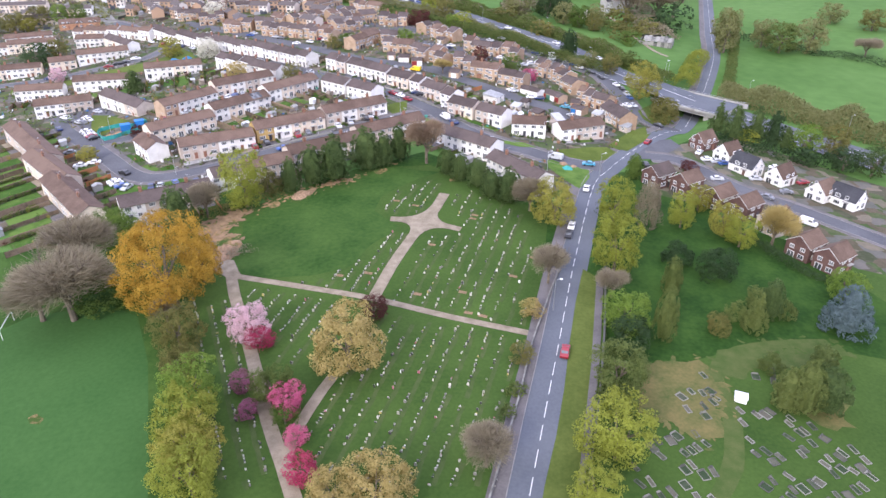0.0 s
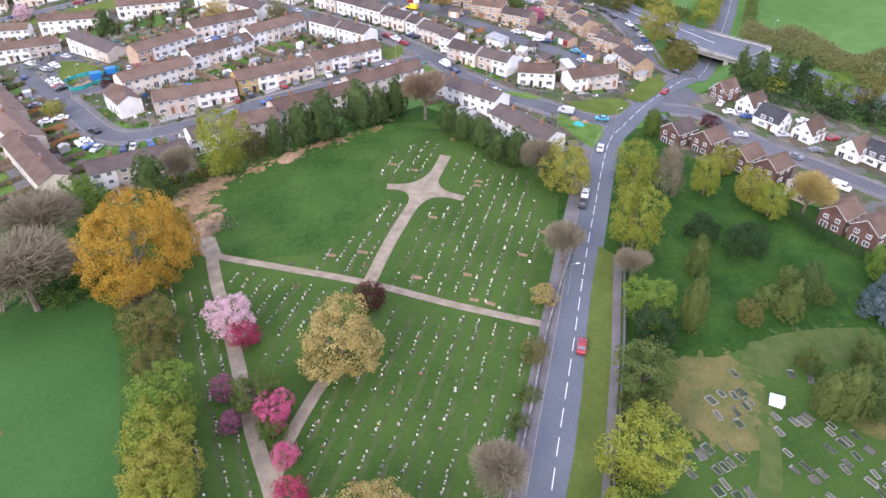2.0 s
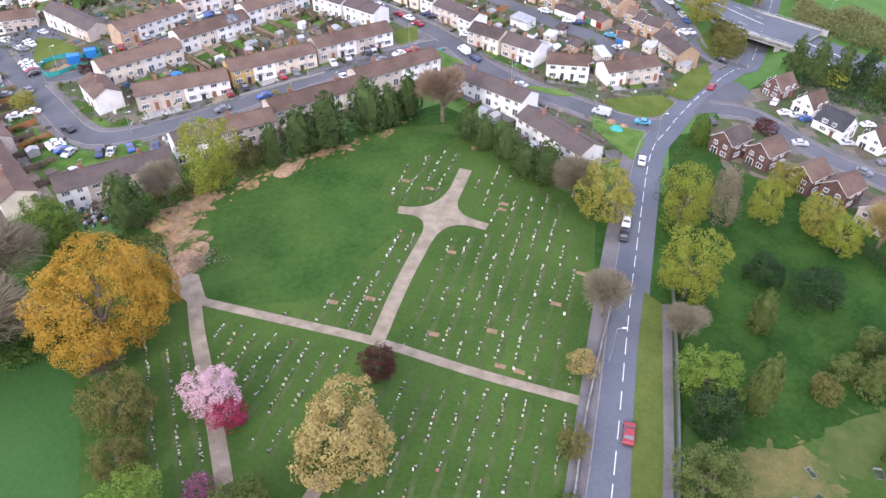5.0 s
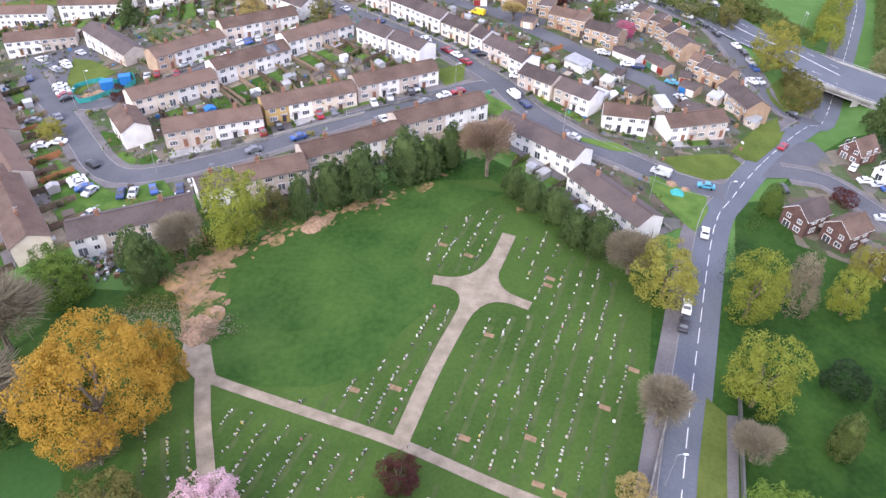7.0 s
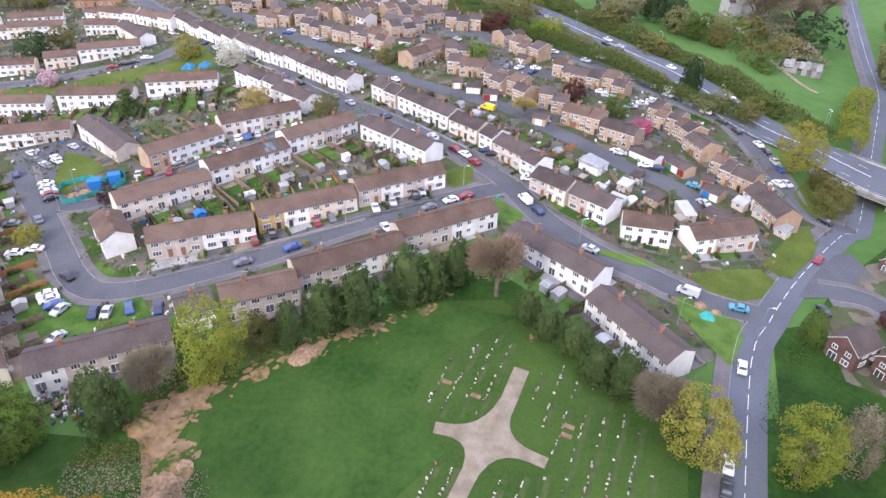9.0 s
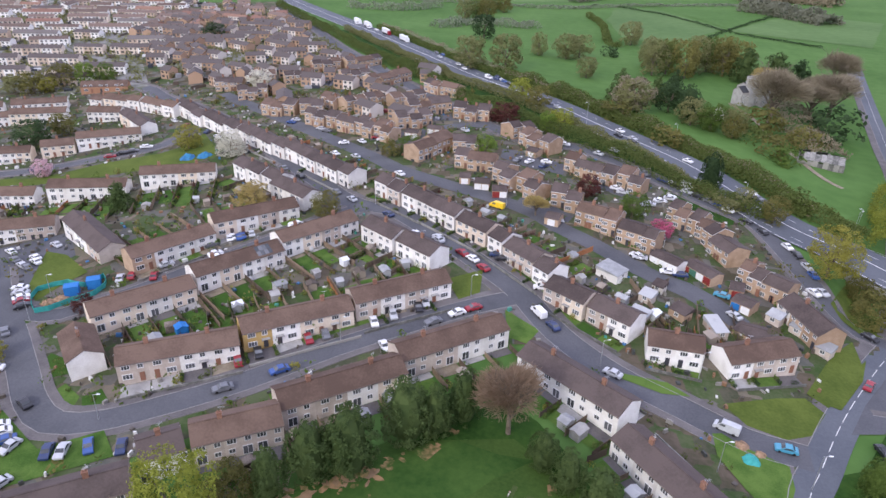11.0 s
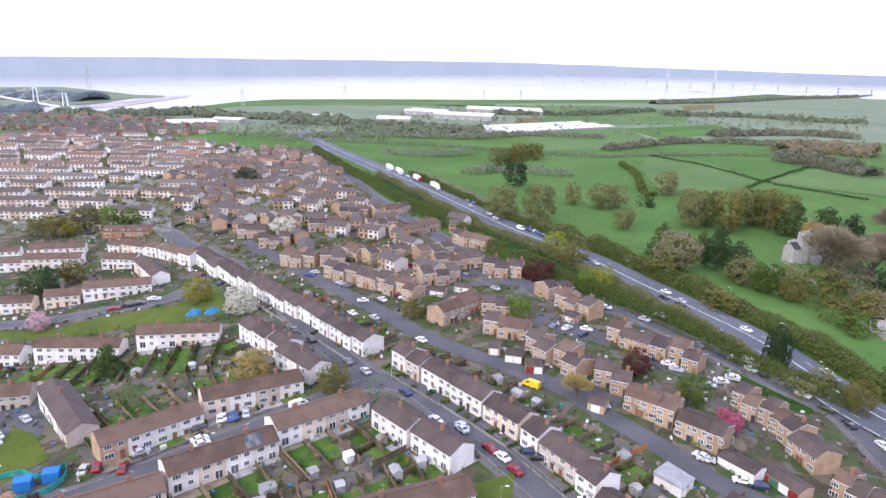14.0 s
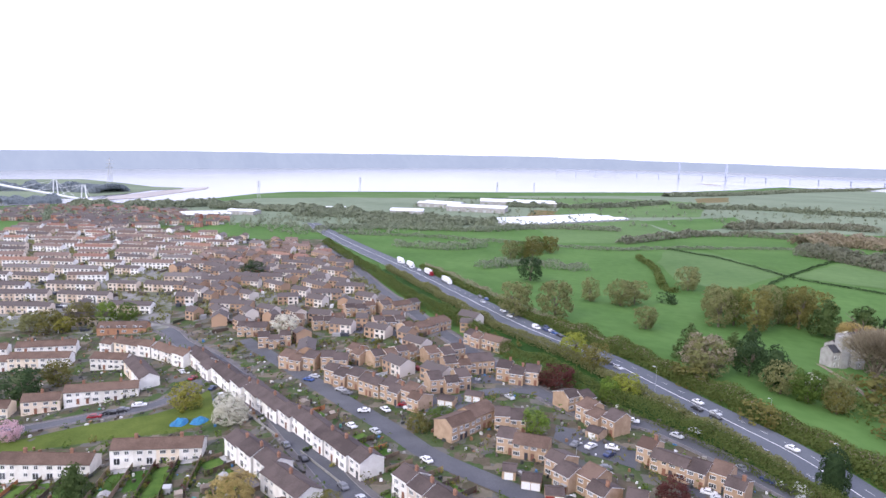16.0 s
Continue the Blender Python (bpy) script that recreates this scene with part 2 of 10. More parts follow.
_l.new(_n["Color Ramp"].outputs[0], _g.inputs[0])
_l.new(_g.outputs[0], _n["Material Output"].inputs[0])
LEAF = {
    "green": leafy("spring_leaves", (0.055, 0.095, 0.02), (0.155, 0.225, 0.05)),
    "lime": leafy("lime_leaves", (0.17, 0.19, 0.03), (0.33, 0.36, 0.065)),
    "bright": leafy("bright_green_leaves", (0.1, 0.165, 0.026), (0.21, 0.3, 0.058)),
    "yellow": leafy("yellow_green_leaves", (0.19, 0.185, 0.035), (0.37, 0.345, 0.078)),
    "olive": leafy("olive_leaves", (0.1, 0.1, 0.03), (0.24, 0.22, 0.07)),
    "orange": leafy("amber_leaves", (0.31, 0.185, 0.026), (0.52, 0.325, 0.056)),
    "tan": leafy("tan_buds", (0.28, 0.21, 0.075), (0.52, 0.42, 0.17)),
    "brown": leafy("brown_twigs", (0.19, 0.16, 0.105), (0.36, 0.31, 0.215)),
    "dark": leafy("dark_evergreen", (0.022, 0.045, 0.018), (0.07, 0.115, 0.045)),
    "cypress": leafy("cypress_foliage", (0.075, 0.105, 0.028), (0.19, 0.225, 0.07)),
    "blue": leafy("blue_spruce", (0.075, 0.11, 0.115), (0.17, 0.225, 0.235)),
    "pink": leafy("pink_blossom", (0.4, 0.06, 0.15), (0.68, 0.2, 0.32)),
    "crimson": leafy("crimson_blossom", (0.26, 0.025, 0.07), (0.52, 0.08, 0.16)),
    "magenta": leafy("purple_pink_blossom", (0.2, 0.06, 0.11), (0.4, 0.15, 0.24)),
    "pale": leafy("pale_pink_blossom", (0.5, 0.3, 0.34), (0.82, 0.62, 0.66)),
    "white": leafy("white_blossom", (0.5, 0.48, 0.38), (0.85, 0.83, 0.72)),
    "copper": leafy("copper_leaves", (0.05, 0.018, 0.016), (0.16, 0.06, 0.05)),
    "fir": leafy("fir_foliage", (0.045, 0.078, 0.024), (0.125, 0.175, 0.06)),
    # Headland wood: leaf colour paled to blue-grey to stand for haze
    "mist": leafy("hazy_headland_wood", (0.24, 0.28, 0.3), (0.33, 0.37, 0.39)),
    "park": leafy("parkland_leaves", (0.15, 0.158, 0.062), (0.275, 0.275, 0.12)),
    # The next two are greyed and lightened, distance haze put into the leaf colour
    "far": leafy("hazed_foliage", (0.17, 0.2, 0.135), (0.28, 0.31, 0.21)),
    "farbrown": leafy("hazed_bare_wood", (0.155, 0.165, 0.115), (0.25, 0.255, 0.18)),
    "russet": leafy("russet_buds", (0.2, 0.14, 0.09), (0.37, 0.27, 0.185)),
    "scrub": leafy("hedgerow_leaves", (0.075, 0.105, 0.026), (0.155, 0.19, 0.055)),
}


# ---- geometry helpers ----
class Build:
    """Collects vertices, faces and material slots for one mesh."""

    def __init__(self):
        self.v, self.f, self.s = [], [], []

    def face(self, pts, slot=0):
        n = len(self.v)
        self.v += [tuple(p) for p in pts]
        self.f.append(tuple(range(n, n + len(pts))))
        self.s.append(slot)

    def box(self, x0, x1, y0, y1, z0, z1, slot=0, taper=0.0):
        n, t = len(self.v), taper
        self.v += [(x0, y0, z0), (x1, y0, z0), (x1, y1, z0), (x0, y1, z0), (x0 + t, y0 + t, z1), (x1 - t, y0 + t, z1), (x1 - t, y1 - t, z1), (x0 + t, y1 - t, z1)]
        for q in ((0, 3, 2, 1), (4, 5, 6, 7), (0, 1, 5, 4), (1, 2, 6, 5), (2, 3, 7, 6), (3, 0, 4, 7)):
            self.f.append(tuple(n + i for i in q))
            self.s.append(slot)

    def tube(self, a, b, r0, r1, sides=6, slot=0):
        a, b = Vector(a), Vector(b)
        q = (b - a).to_track_quat("Z", "Y")
        n = len(self.v)
        for c, r in ((a, r0), (b, r1)):
            for k in range(sides):
                w = 2 * math.pi * k / sides
                self.v.append(tuple(c + q @ Vector((r * math.cos(w), r * math.sin(w), 0))))
        for k in range(sides):
            j = (k + 1) % sides
            self.f.append((n + k, n + j, n + sides + j, n + sides + k))
            self.s.append(slot)
        self.f.append(tuple(n + sides + k for k in range(sides)))
        self.s.append(slot)

    def mesh(self, name, *mats):
        me = bpy.data.meshes.new(name)
        me.from_pydata(self.v, [], self.f)
        for m in mats:
            me.materials.append(m)
        if len(mats) > 1:
            me.polygons.foreach_set("material_index", self.s)
        me.update()
        return me


def part(name, data, parent, mat=None, label="", at=None):
    """One mesh object under a thing or a part; mat replaces the mesh's first material on this object alone."""
    ob = new(name, data)
    ob.parent = parent
    if at is not None:
        ob.matrix_local = at
    if mat is not None:
        ob.material_slots[0].link = "OBJECT"
        ob.material_slots[0].material = mat
    if label:
        ob["label"] = label
    return ob


def thing(name, x, y, z, turn, label, category, group="", kind=""):
    ob = new(name)
    ob.matrix_world = pose(x, y, z, 0, 0, turn)
    return tagged(ob, label, category, group, kind)


MESHES = {}


def shared(key, make):
    if key not in MESHES:
        MESHES[key] = make()
    return MESHES[key]


def quads(name, centres, normals, size, mat, heart=()):
    """One mesh of many small leaf quads; heart: the corners of coarser quads inside."""
    n = len(centres)
    up = np.random.normal(size=(n, 3))
    a = np.cross(normals, up)
    a /= np.linalg.norm(a, axis=1, keepdims=True) + 1e-9
    b = np.cross(normals, a)
    b /= np.linalg.norm(b, axis=1, keepdims=True) + 1e-9
    s = size * np.random.uniform(0.6, 1.3, (n, 1))
    v = np.stack([centres - a * s, centres - b * s * 0.7, centres + a * s, centres + b * s * 0.7], 1).reshape(-1, 3)
    if len(heart):
        v = np.concatenate([v, np.array(heart)])
        n += len(heart) // 4
    me = bpy.data.meshes.new(name)
    me.vertices.add(4 * n)
    me.vertices.foreach_set("co", v.ravel())
    me.loops.add(4 * n)
    me.loops.foreach_set("vertex_index", np.arange(4 * n, dtype=np.int32))
    me.polygons.add(n)
    me.polygons.foreach_set("loop_start", np.arange(0, 4 * n, 4, dtype=np.int32))
    me.materials.append(mat)
    me.update(calc_edges=True)
    return me


# ---- the lie of the land ----
BUMPS = [
    (-260, -80, -2), (-260, 40, -2.1), (-260, 160, -6), (-260, 280, -4.8), (-260, 400, 0.6),
    (-140, -80, -3.2), (-140, 40, -0.4), (-140, 160, -3.7), (-140, 280, -2.9), (-140, 400, 2.2),
    (-20, -80, 0.1), (-20, 40, 3.7), (-20, 160, 5.5), (-20, 280, 5.6), (-20, 400, 2.1),
    (100, -80, -0.9), (100, 40, -2.9), (100, 160, 0.4), (100, 280, 3.2), (100, 400, -1.4),
    (220, -80, -2), (220, 40, -5.8), (220, 160, -6.2), (220, 280, -3.5), (220, 400, -2.9),
]
UNDER_A, UNDER_B = Vector((105.1, 116.6)), Vector((171.3, 228.8))


# smaller swells, every 45 m
SWELLS = [
    [0, 0.2, 0.2, -0.1, -0.4, -0.2],
    [-0.3, 0.3, 0.3, 0.2, 0, -0],
    [-0.4, -0.1, -0.2, -0.1, -0.1, 0.3],
    [0.5, 0.2, -0.2, 0.1, -0.2, 0],
    [0.2, 0.2, -0.2, 0.4, 0.2, -0.4],
    [-0.2, 0.1, -0.6, 0.1, 0.8, -0.2],
    [0.3, 0.6, -0.4, -0.6, 0.3, -0.3],
]


def ground0(x, y):
    z = sum(h * math.exp(-((x - a) ** 2 + (y - b) ** 2) / 28800) for a, b, h in BUMPS)
    if -280 < x < 250 and -110 < y < 380:
        z += sum(math.exp(-((x + 150 - 45 * i) ** 2) / 3528) * sum(h * math.exp(-((y - 20 - 45 * j) ** 2) / 3528) for j, h in enumerate(row)) for i, row in enumerate(SWELLS))
    return z


def ground(x, y):
    """Height of the land, with the cutting that leads the road under the dual carriageway."""
    d = UNDER_B - UNDER_A
    s = ((x - UNDER_A.x) * d.x + (y - UNDER_A.y) * d.y) / d.length_squared
    far = abs((x - UNDER_A.x) * d.y - (y - UNDER_A.y) * d.x) / d.length
    dip = max(0, min(1, (1.12 - abs(2 * s - 1)) / 0.75)) * max(0, min(1, (17 - far) / 10))
    return ground0(x, y) - 4.6 * dip * dip * (3 - 2 * dip)


def axis(lo, hi, step, far):
    out = list(np.arange(lo, hi + 0.1, step))
    d = step
    while out[-1] < far:
        d *= 1.5
        out.append(min(far, out[-1] + d))
    d = step
    while out[0] > -far:
        d *= 1.5
        out.insert(0, max(-far, out[0] - d))
    return out


_xs, _ys = axis(-240, 240, 4, 4950), axis(-150, 400, 4, 4950)
_b = Build()
_b.v = [(x, y, ground(x, y) - 0.1) for y in _ys for x in _xs]
_w = len(_xs)
_b.f = [(j * _w + i, j * _w + i + 1, (j + 1) * _w + i + 1, (j + 1) * _w + i) for j in range(len(_ys) - 1) for i in range(_w - 1)]
_b.s = [0] * len(_b.f)
tagged(new("ground", _b.mesh("ground", FIELD)), "rolling green land of grass and fields", "ground", kind="structure")


def smooth(pts, step=4.0):
    """Points along a smooth curve through pts."""
    p = [Vector((*q, 0)) for q in pts]
    p = [2 * p[0] - p[1]] + p + [2 * p[-1] - p[-2]]
    out = []
    for i in range(1, len(p) - 2):
        a, b, c, d = p[i - 1 : i + 3]
        n = max(1, round((c - b).length / step))
        for k in range(n):
            t = k / n
            out.append(0.5 * (2 * b + (c - a) * t + (2 * a - 5 * b + 4 * c - d) * t * t + (3 * b - a - 3 * c + d) * t**3))
    out.append(p[-2])
    return out


def sides(line):
    out = []
    for i in range(len(line)):
        d = line[min(i + 1, len(line) - 1)] - line[max(i - 1, 0)]
        out.append(Vector((-d.y, d.x, 0)).normalized())
    return out


def strip(b, line, side, lo, hi, dz, land=ground, skirt=0.0, keep=None, cuts=1, slot=0):
    """A band along a line, from lo to hi metres to its left, lying dz above the land."""
    w = [lo + (hi - lo) * k / cuts for k in range(cuts + 1)]
    for i in range(len(line) - 1):
        if keep and not keep((line[i] + line[i + 1]) / 2 + side[i] * (lo + hi) / 2):
            continue
        for u0, u1 in zip(w, w[1:]):
            q = [line[i] + side[i] * u1, line[i] + side[i] * u0, line[i + 1] + side[i + 1] * u0, line[i + 1] + side[i + 1] * u1]
            top = [(p.x, p.y, land(p.x, p.y) + dz) for p in q]
            b.face(top, slot)
            if skirt:
                for a, c in ((1, 2), (3, 0)):
                    b.face([top[a], (top[a][0], top[a][1], top[a][2] - skirt), (top[c][0], top[c][1], top[c][2] - skirt), top[c]], 1)


ROADS = []


def road(name, pts, width, mat, label, dz, land=ground, pave=0.0, gap=0.0, both=True):
    line = smooth(pts)
    side = sides(line)
    b = Build()
    strip(b, line, side, -width / 2, width / 2, dz, land, cuts=max(1, round(width / 4)))
    tagged(new(name, b.mesh(name, mat)), label, "road", kind="structure")
    ROADS.append((line, side, width, pave, gap, land, both))
    return line, side


def on_road(p, skip=None, extra=0.0):
    for r in ROADS:
        if r is skip:
            continue
        lim = (r[2] / 2 + extra) ** 2
        for q in r[0][::1]:
            if (q.x - p.x) ** 2 + (q.y - p.y) ** 2 < lim:
                return True
    return False


def pavements():
    for r in ROADS:
        line, side, width, pave, gap, land, both = r
        if not pave:
            continue
        for s in (1, -1) if both else (1,):
            b = Build()
            lo, hi = s * (width / 2 + gap), s * (width / 2 + gap + pave)
            sd = side
            strip(b, line, sd, min(lo, hi), max(lo, hi), 0.13, land, 0.3, lambda p: not on_road(p, r, 0.6))
            k = Build()
            lo, hi = s * width / 2, s * (width / 2 + 0.16)
            strip(k, line, sd, min(lo, hi), max(lo, hi), 0.15, land, 0.3, lambda p: not on_road(p, r, 0.3))
            if b.f:
                tagged(new("pavement", b.mesh("pavement", PAVING, KERB)), "grey asphalt pavement beside the road", "pavement", kind="structure")
            if k.f:
                tagged(new("kerb", k.mesh("kerb", KERB, KERB)), "pale concrete kerb along the carriageway", "kerb", kind="structure")


def area(name, pts, mat, label, dz=0.03, category="ground", cell=6.0, wobble=0.0, kind="structure"):
    """A flat-lying patch of ground with the outline pts, draped on the land."""
    bm = bmesh.new()
    ring = []
    for i, p in enumerate(pts):
        q = pts[(i + 1) % len(pts)]
        n = max(1, int(math.hypot(q[0] - p[0], q[1] - p[1]) / cell))
        for k in range(n):
            x, y = p[0] + (q[0] - p[0]) * k / n, p[1] + (q[1] - p[1]) * k / n
            w = wobble * noise.noise((x * 0.13, y * 0.13, 3.1))
            ring.append(bm.verts.new((x + w, y + wobble * noise.noise((x * 0.13, y * 0.13, 9.7)), 0)))
    bm.faces.new(ring)
    xs, ys = [p[0] for p in pts], [p[1] for p in pts]
    big = max(cell, max(max(xs) - min(xs), max(ys) - min(ys)) / 60)
    for lo, hi, no in ((min(xs), max(xs), (1, 0, 0)), (min(ys), max(ys), (0, 1, 0))):
        c = lo + big
        while c < hi:
            bmesh.ops.bisect_plane(bm, geom=bm.verts[:] + bm.edges[:] + bm.faces[:], plane_co=(c * no[0], c * no[1], 0), plane_no=no)
            c += big
    bmesh.ops.triangulate(bm, faces=bm.faces[:])
    for v in bm.verts:
        v.co.z = ground(v.co.x, v.co.y) + dz
    bmesh.ops.recalc_face_normals(bm, faces=bm.faces[:])
    for f in bm.faces:
        if f.normal.z < 0:
            f.normal_flip()
    me = bpy.data.meshes.new(name)
    bm.to_mesh(me)
    bm.free()
    me.materials.append(mat)
    return tagged(new(name, me), label, category, kind=kind)


def flakes(name, line, width, count, size, mat, label, dz, category="ground"):
    """Ragged little patches strewn along a line, thinning out to both sides."""
    rng = random.Random(name + label + str(line[0]))
    pts = smooth(line, 1.0)
    side = sides(pts)
    b = Build()
    for k in range(count):
        j = rng.randrange(len(pts))
        off = max(-1.3, min(1.3, rng.gauss(0, 0.5)))
        r = size * rng.uniform(0.3, 1.0) * (1.25 - 0.6 * abs(off))
        x, y = pts[j].x + side[j].x * off * width / 2 + rng.uniform(-1, 1), pts[j].y + side[j].y * off * width / 2 + rng.uniform(-1, 1)
        turn, long = rng.uniform(0, 6.3), rng.uniform(1.0, 2.0)
        ring = []
        for q in range(9):
            a, rr = q * math.tau / 9, r * rng.uniform(0.6, 1.25)
            u, v = math.cos(a) * rr * long, math.sin(a) * rr / long ** 0.5
            px, py = x + u * math.cos(turn) - v * math.sin(turn), y + u * math.sin(turn) + v * math.cos(turn)
            ring.append((px, py, ground(px, py) + dz + 0.0004 * k))
        b.face(ring)
    return tagged(new(name, b.mesh(name, mat)), label, category, kind="stuff")


# ---- houses ----
def framed(b, w, h, bars, panes):
    """A window frame in one piece: a face with openings, reveals and a sill, set 0.1 m proud."""
    xs = [-w / 2]
    for k in range(bars):
        a, c = -w / 2 + w * k / bars, -w / 2 + w * (k + 1) / bars
        xs += [a + (0.1 if k == 0 else 0.04), c - (0.1 if k == bars - 1 else 0.04)]
    xs.append(w / 2)
    zs = [0, 0.1, h - 0.1, h]
    at = {}
    def v(x, y, z):
        key = (round(x, 3), y, round(z, 3))
        if key not in at:
            at[key] = len(b.v)
            b.v.append((x, y, z))
        return at[key]
    def face(q, slot=0):
        b.f.append(tuple(v(*p) for p in q))
        b.s.append(slot)
    f, r, o = -0.1, -0.04, 0.02
    for i in range(len(xs) - 1):
        for j in range(3):
            x0, x1, z0, z1 = xs[i], xs[i + 1], zs[j], zs[j + 1]
            if j == 1 and i % 2 == 1:
                for (xa, za), (xb, zb) in zip([(x0, z0), (x1, z0), (x1, z1), (x0, z1)], [(x1, z0), (x1, z1), (x0, z1), (x0, z0)]):
                    face([(xa, f, za), (xb, f, zb), (xb, r, zb), (xa, r, za)])
                if panes:
                    face([(x0, r, z0), (x1, r, z0), (x1, r, z1), (x0, r, z1)], 1)
            else:
                face([(x0, f, z0), (x1, f, z0), (x1, f, z1), (x0, f, z1)])
    ring = [(x, 0) for x in xs] + [(w / 2, z) for z in zs[1:]] + [(x, h) for x in xs[::-1][1:]] + [(-w / 2, z) for z in zs[::-1][1:]]
    for (xa, za), (xb, zb) in zip(ring, ring[1:]):
        face([(xa, f, za), (xa, o, za), (xb, o, zb), (xb, f, zb)])


def window_mesh(w, h, bars):
    b = Build()
    framed(b, w, h, bars, False)
    return b.mesh("window", FRAME)


def pane_mesh(w, h):
    b = Build()
    b.box(-w / 2 + 0.02, w / 2 - 0.02, -0.035, 0.01, 0.05, h - 0.05)
    return b.mesh("pane", GLASS)


def both_mesh(w, h, bars):
    b = Build()
    framed(b, w, h, bars, True)
    return b.mesh("window", FRAME, GLASS)


def window(parent, u, v, z, w, h, bars, turn, fine):
    at = pose(u, v, z, 0, 0, turn)
    if fine:
        ob = part("window", shared(("wf", w, h, bars), lambda: window_mesh(w, h, bars)), parent, at=at)
        part("pane", shared(("wp", w, h), lambda: pane_mesh(w, h)), ob)
    else:
        part("window", shared(("wb", w, h, bars), lambda: both_mesh(w, h, bars)), parent, at=at)


def door_mesh():
    b = Build()
    b.box(-0.5, 0.5, -0.1, 0.02, 0, 2.1)
    b.box(-0.4, -0.05, -0.13, 0, 1.1, 1.9)
    b.box(0.05, 0.4, -0.13, 0, 1.1, 1.9)
    return b.mesh("door", DOORP)


def canopy_mesh():
    b = Build()
    b.box(-0.9, 0.9, -0.9, 0.0, 2.3, 2.42)
    b.box(-0.9, -0.82, -0.8, 0, 2.05, 2.3)
    b.box(0.82, 0.9, -0.8, 0, 2.05, 2.3)
    return b.mesh("canopy", CONCRETE)


def wall_mesh(w, d, eaves, ridge, left, right, off=0.0, base=-2.0):
    """One house's outer walls; the ends of a row go up into the gable."""
    b = Build()
    y0, y1 = -d / 2, d / 2
    for y in (y0, y1):
        b.face([(0, y, base), (w, y, base), (w, y, eaves), (0, y, eaves)][:: 1 if y < 0 else -1])
    for x, end, sgn in ((0, left, 1), (w, right, -1)):
        pts = [(x, y1, base), (x, y0, base), (x, y0, eaves)]
        if end:
            pts.append((x, off, ridge - 0.08))
        pts.append((x, y1, eaves))
        b.face(pts[::sgn])
    return b.mesh("wall", WALLS["white"])


EDGE = material("weathered_fascia", (0.13, 0.1, 0.085), (0.22, 0.18, 0.16), 0.8, 0.8, 0)


def roof_mesh(L, d, eaves, ridge, off=0.0, over=0.3, hang=0.15, edge=None):
    b = Build()
    x0, x1, t = -hang, L + hang, 0.16
    sl0 = (ridge - eaves) / (d / 2 + off)
    sl1 = (ridge - eaves) / (d / 2 - off)
    y0, z0 = -d / 2 - over, eaves - over * sl0
    y1, z1 = d / 2 + over, eaves - over * sl1
    for ya, za, yb, zb in ((y0, z0, off, ridge), (off, ridge, y1, z1)):
        b.face([(x0, ya, za + t), (x1, ya, za + t), (x1, yb, zb + t), (x0, yb, zb + t)])
        b.face([(x0, yb, zb), (x1, yb, zb), (x1, ya, za), (x0, ya, za)])
        for x in (x0, x1):
            b.face([(x, ya, za), (x, ya, za + t), (x, yb, zb + t), (x, yb, zb)], 1)
    for y, z in ((y0, z0), (y1, z1)):
        b.face([(x0, y, z), (x1, y, z), (x1, y, z + t), (x0, y, z + t)], 1)
    for k in range(int((x1 - x0) / 0.45)):
        b.box(x0 + k * 0.45, x0 + k * 0.45 + 0.42, off - 0.13, off + 0.13, ridge + t - 0.1, ridge + t + 0.07)
    return b.mesh("roof", ROOFS["brown"], edge or EDGE)


def gutter_mesh(L, d, eaves, over, s):
    b = Build()
    y = s * (d / 2 + over + 0.06)
    b.box(-0.2, L + 0.2, y - 0.05, y + 0.05, eaves - over * 0.6 - 0.03, eaves - over * 0.6 + 0.06)
    return b.mesh("gutter", EDGE)


def chimney_mesh(pots=2):
    b = Build()
    b.box(-0.45, 0.45, -0.3, 0.3, -1.0, 1.0)
    b.box(-0.52, 0.52, -0.37, 0.37, 0.85, 1.02)
    for k in range(pots):
        x = (k - (pots - 1) / 2) * 0.42
        b.tube((x, 0, 1.0), (x, 0, 1.4), 0.13, 0.1, 8)
    return b.mesh("chimney", BRICK_RED)


def aerial_mesh():
    b = Build()
    b.tube((0, 0, 0), (0, 0, 1.9), 0.025, 0.025, 4)
    b.tube((-0.5, 0, 1.8), (0.6, 0, 1.8), 0.02, 0.02, 4)
    for k in range(6):
        b.tube((-0.5 + k * 0.2, -0.3, 1.8), (-0.5 + k * 0.2, 0.3, 1.8), 0.015, 0.015, 4)
    return b.mesh("aerial", METAL)


BUILT = []


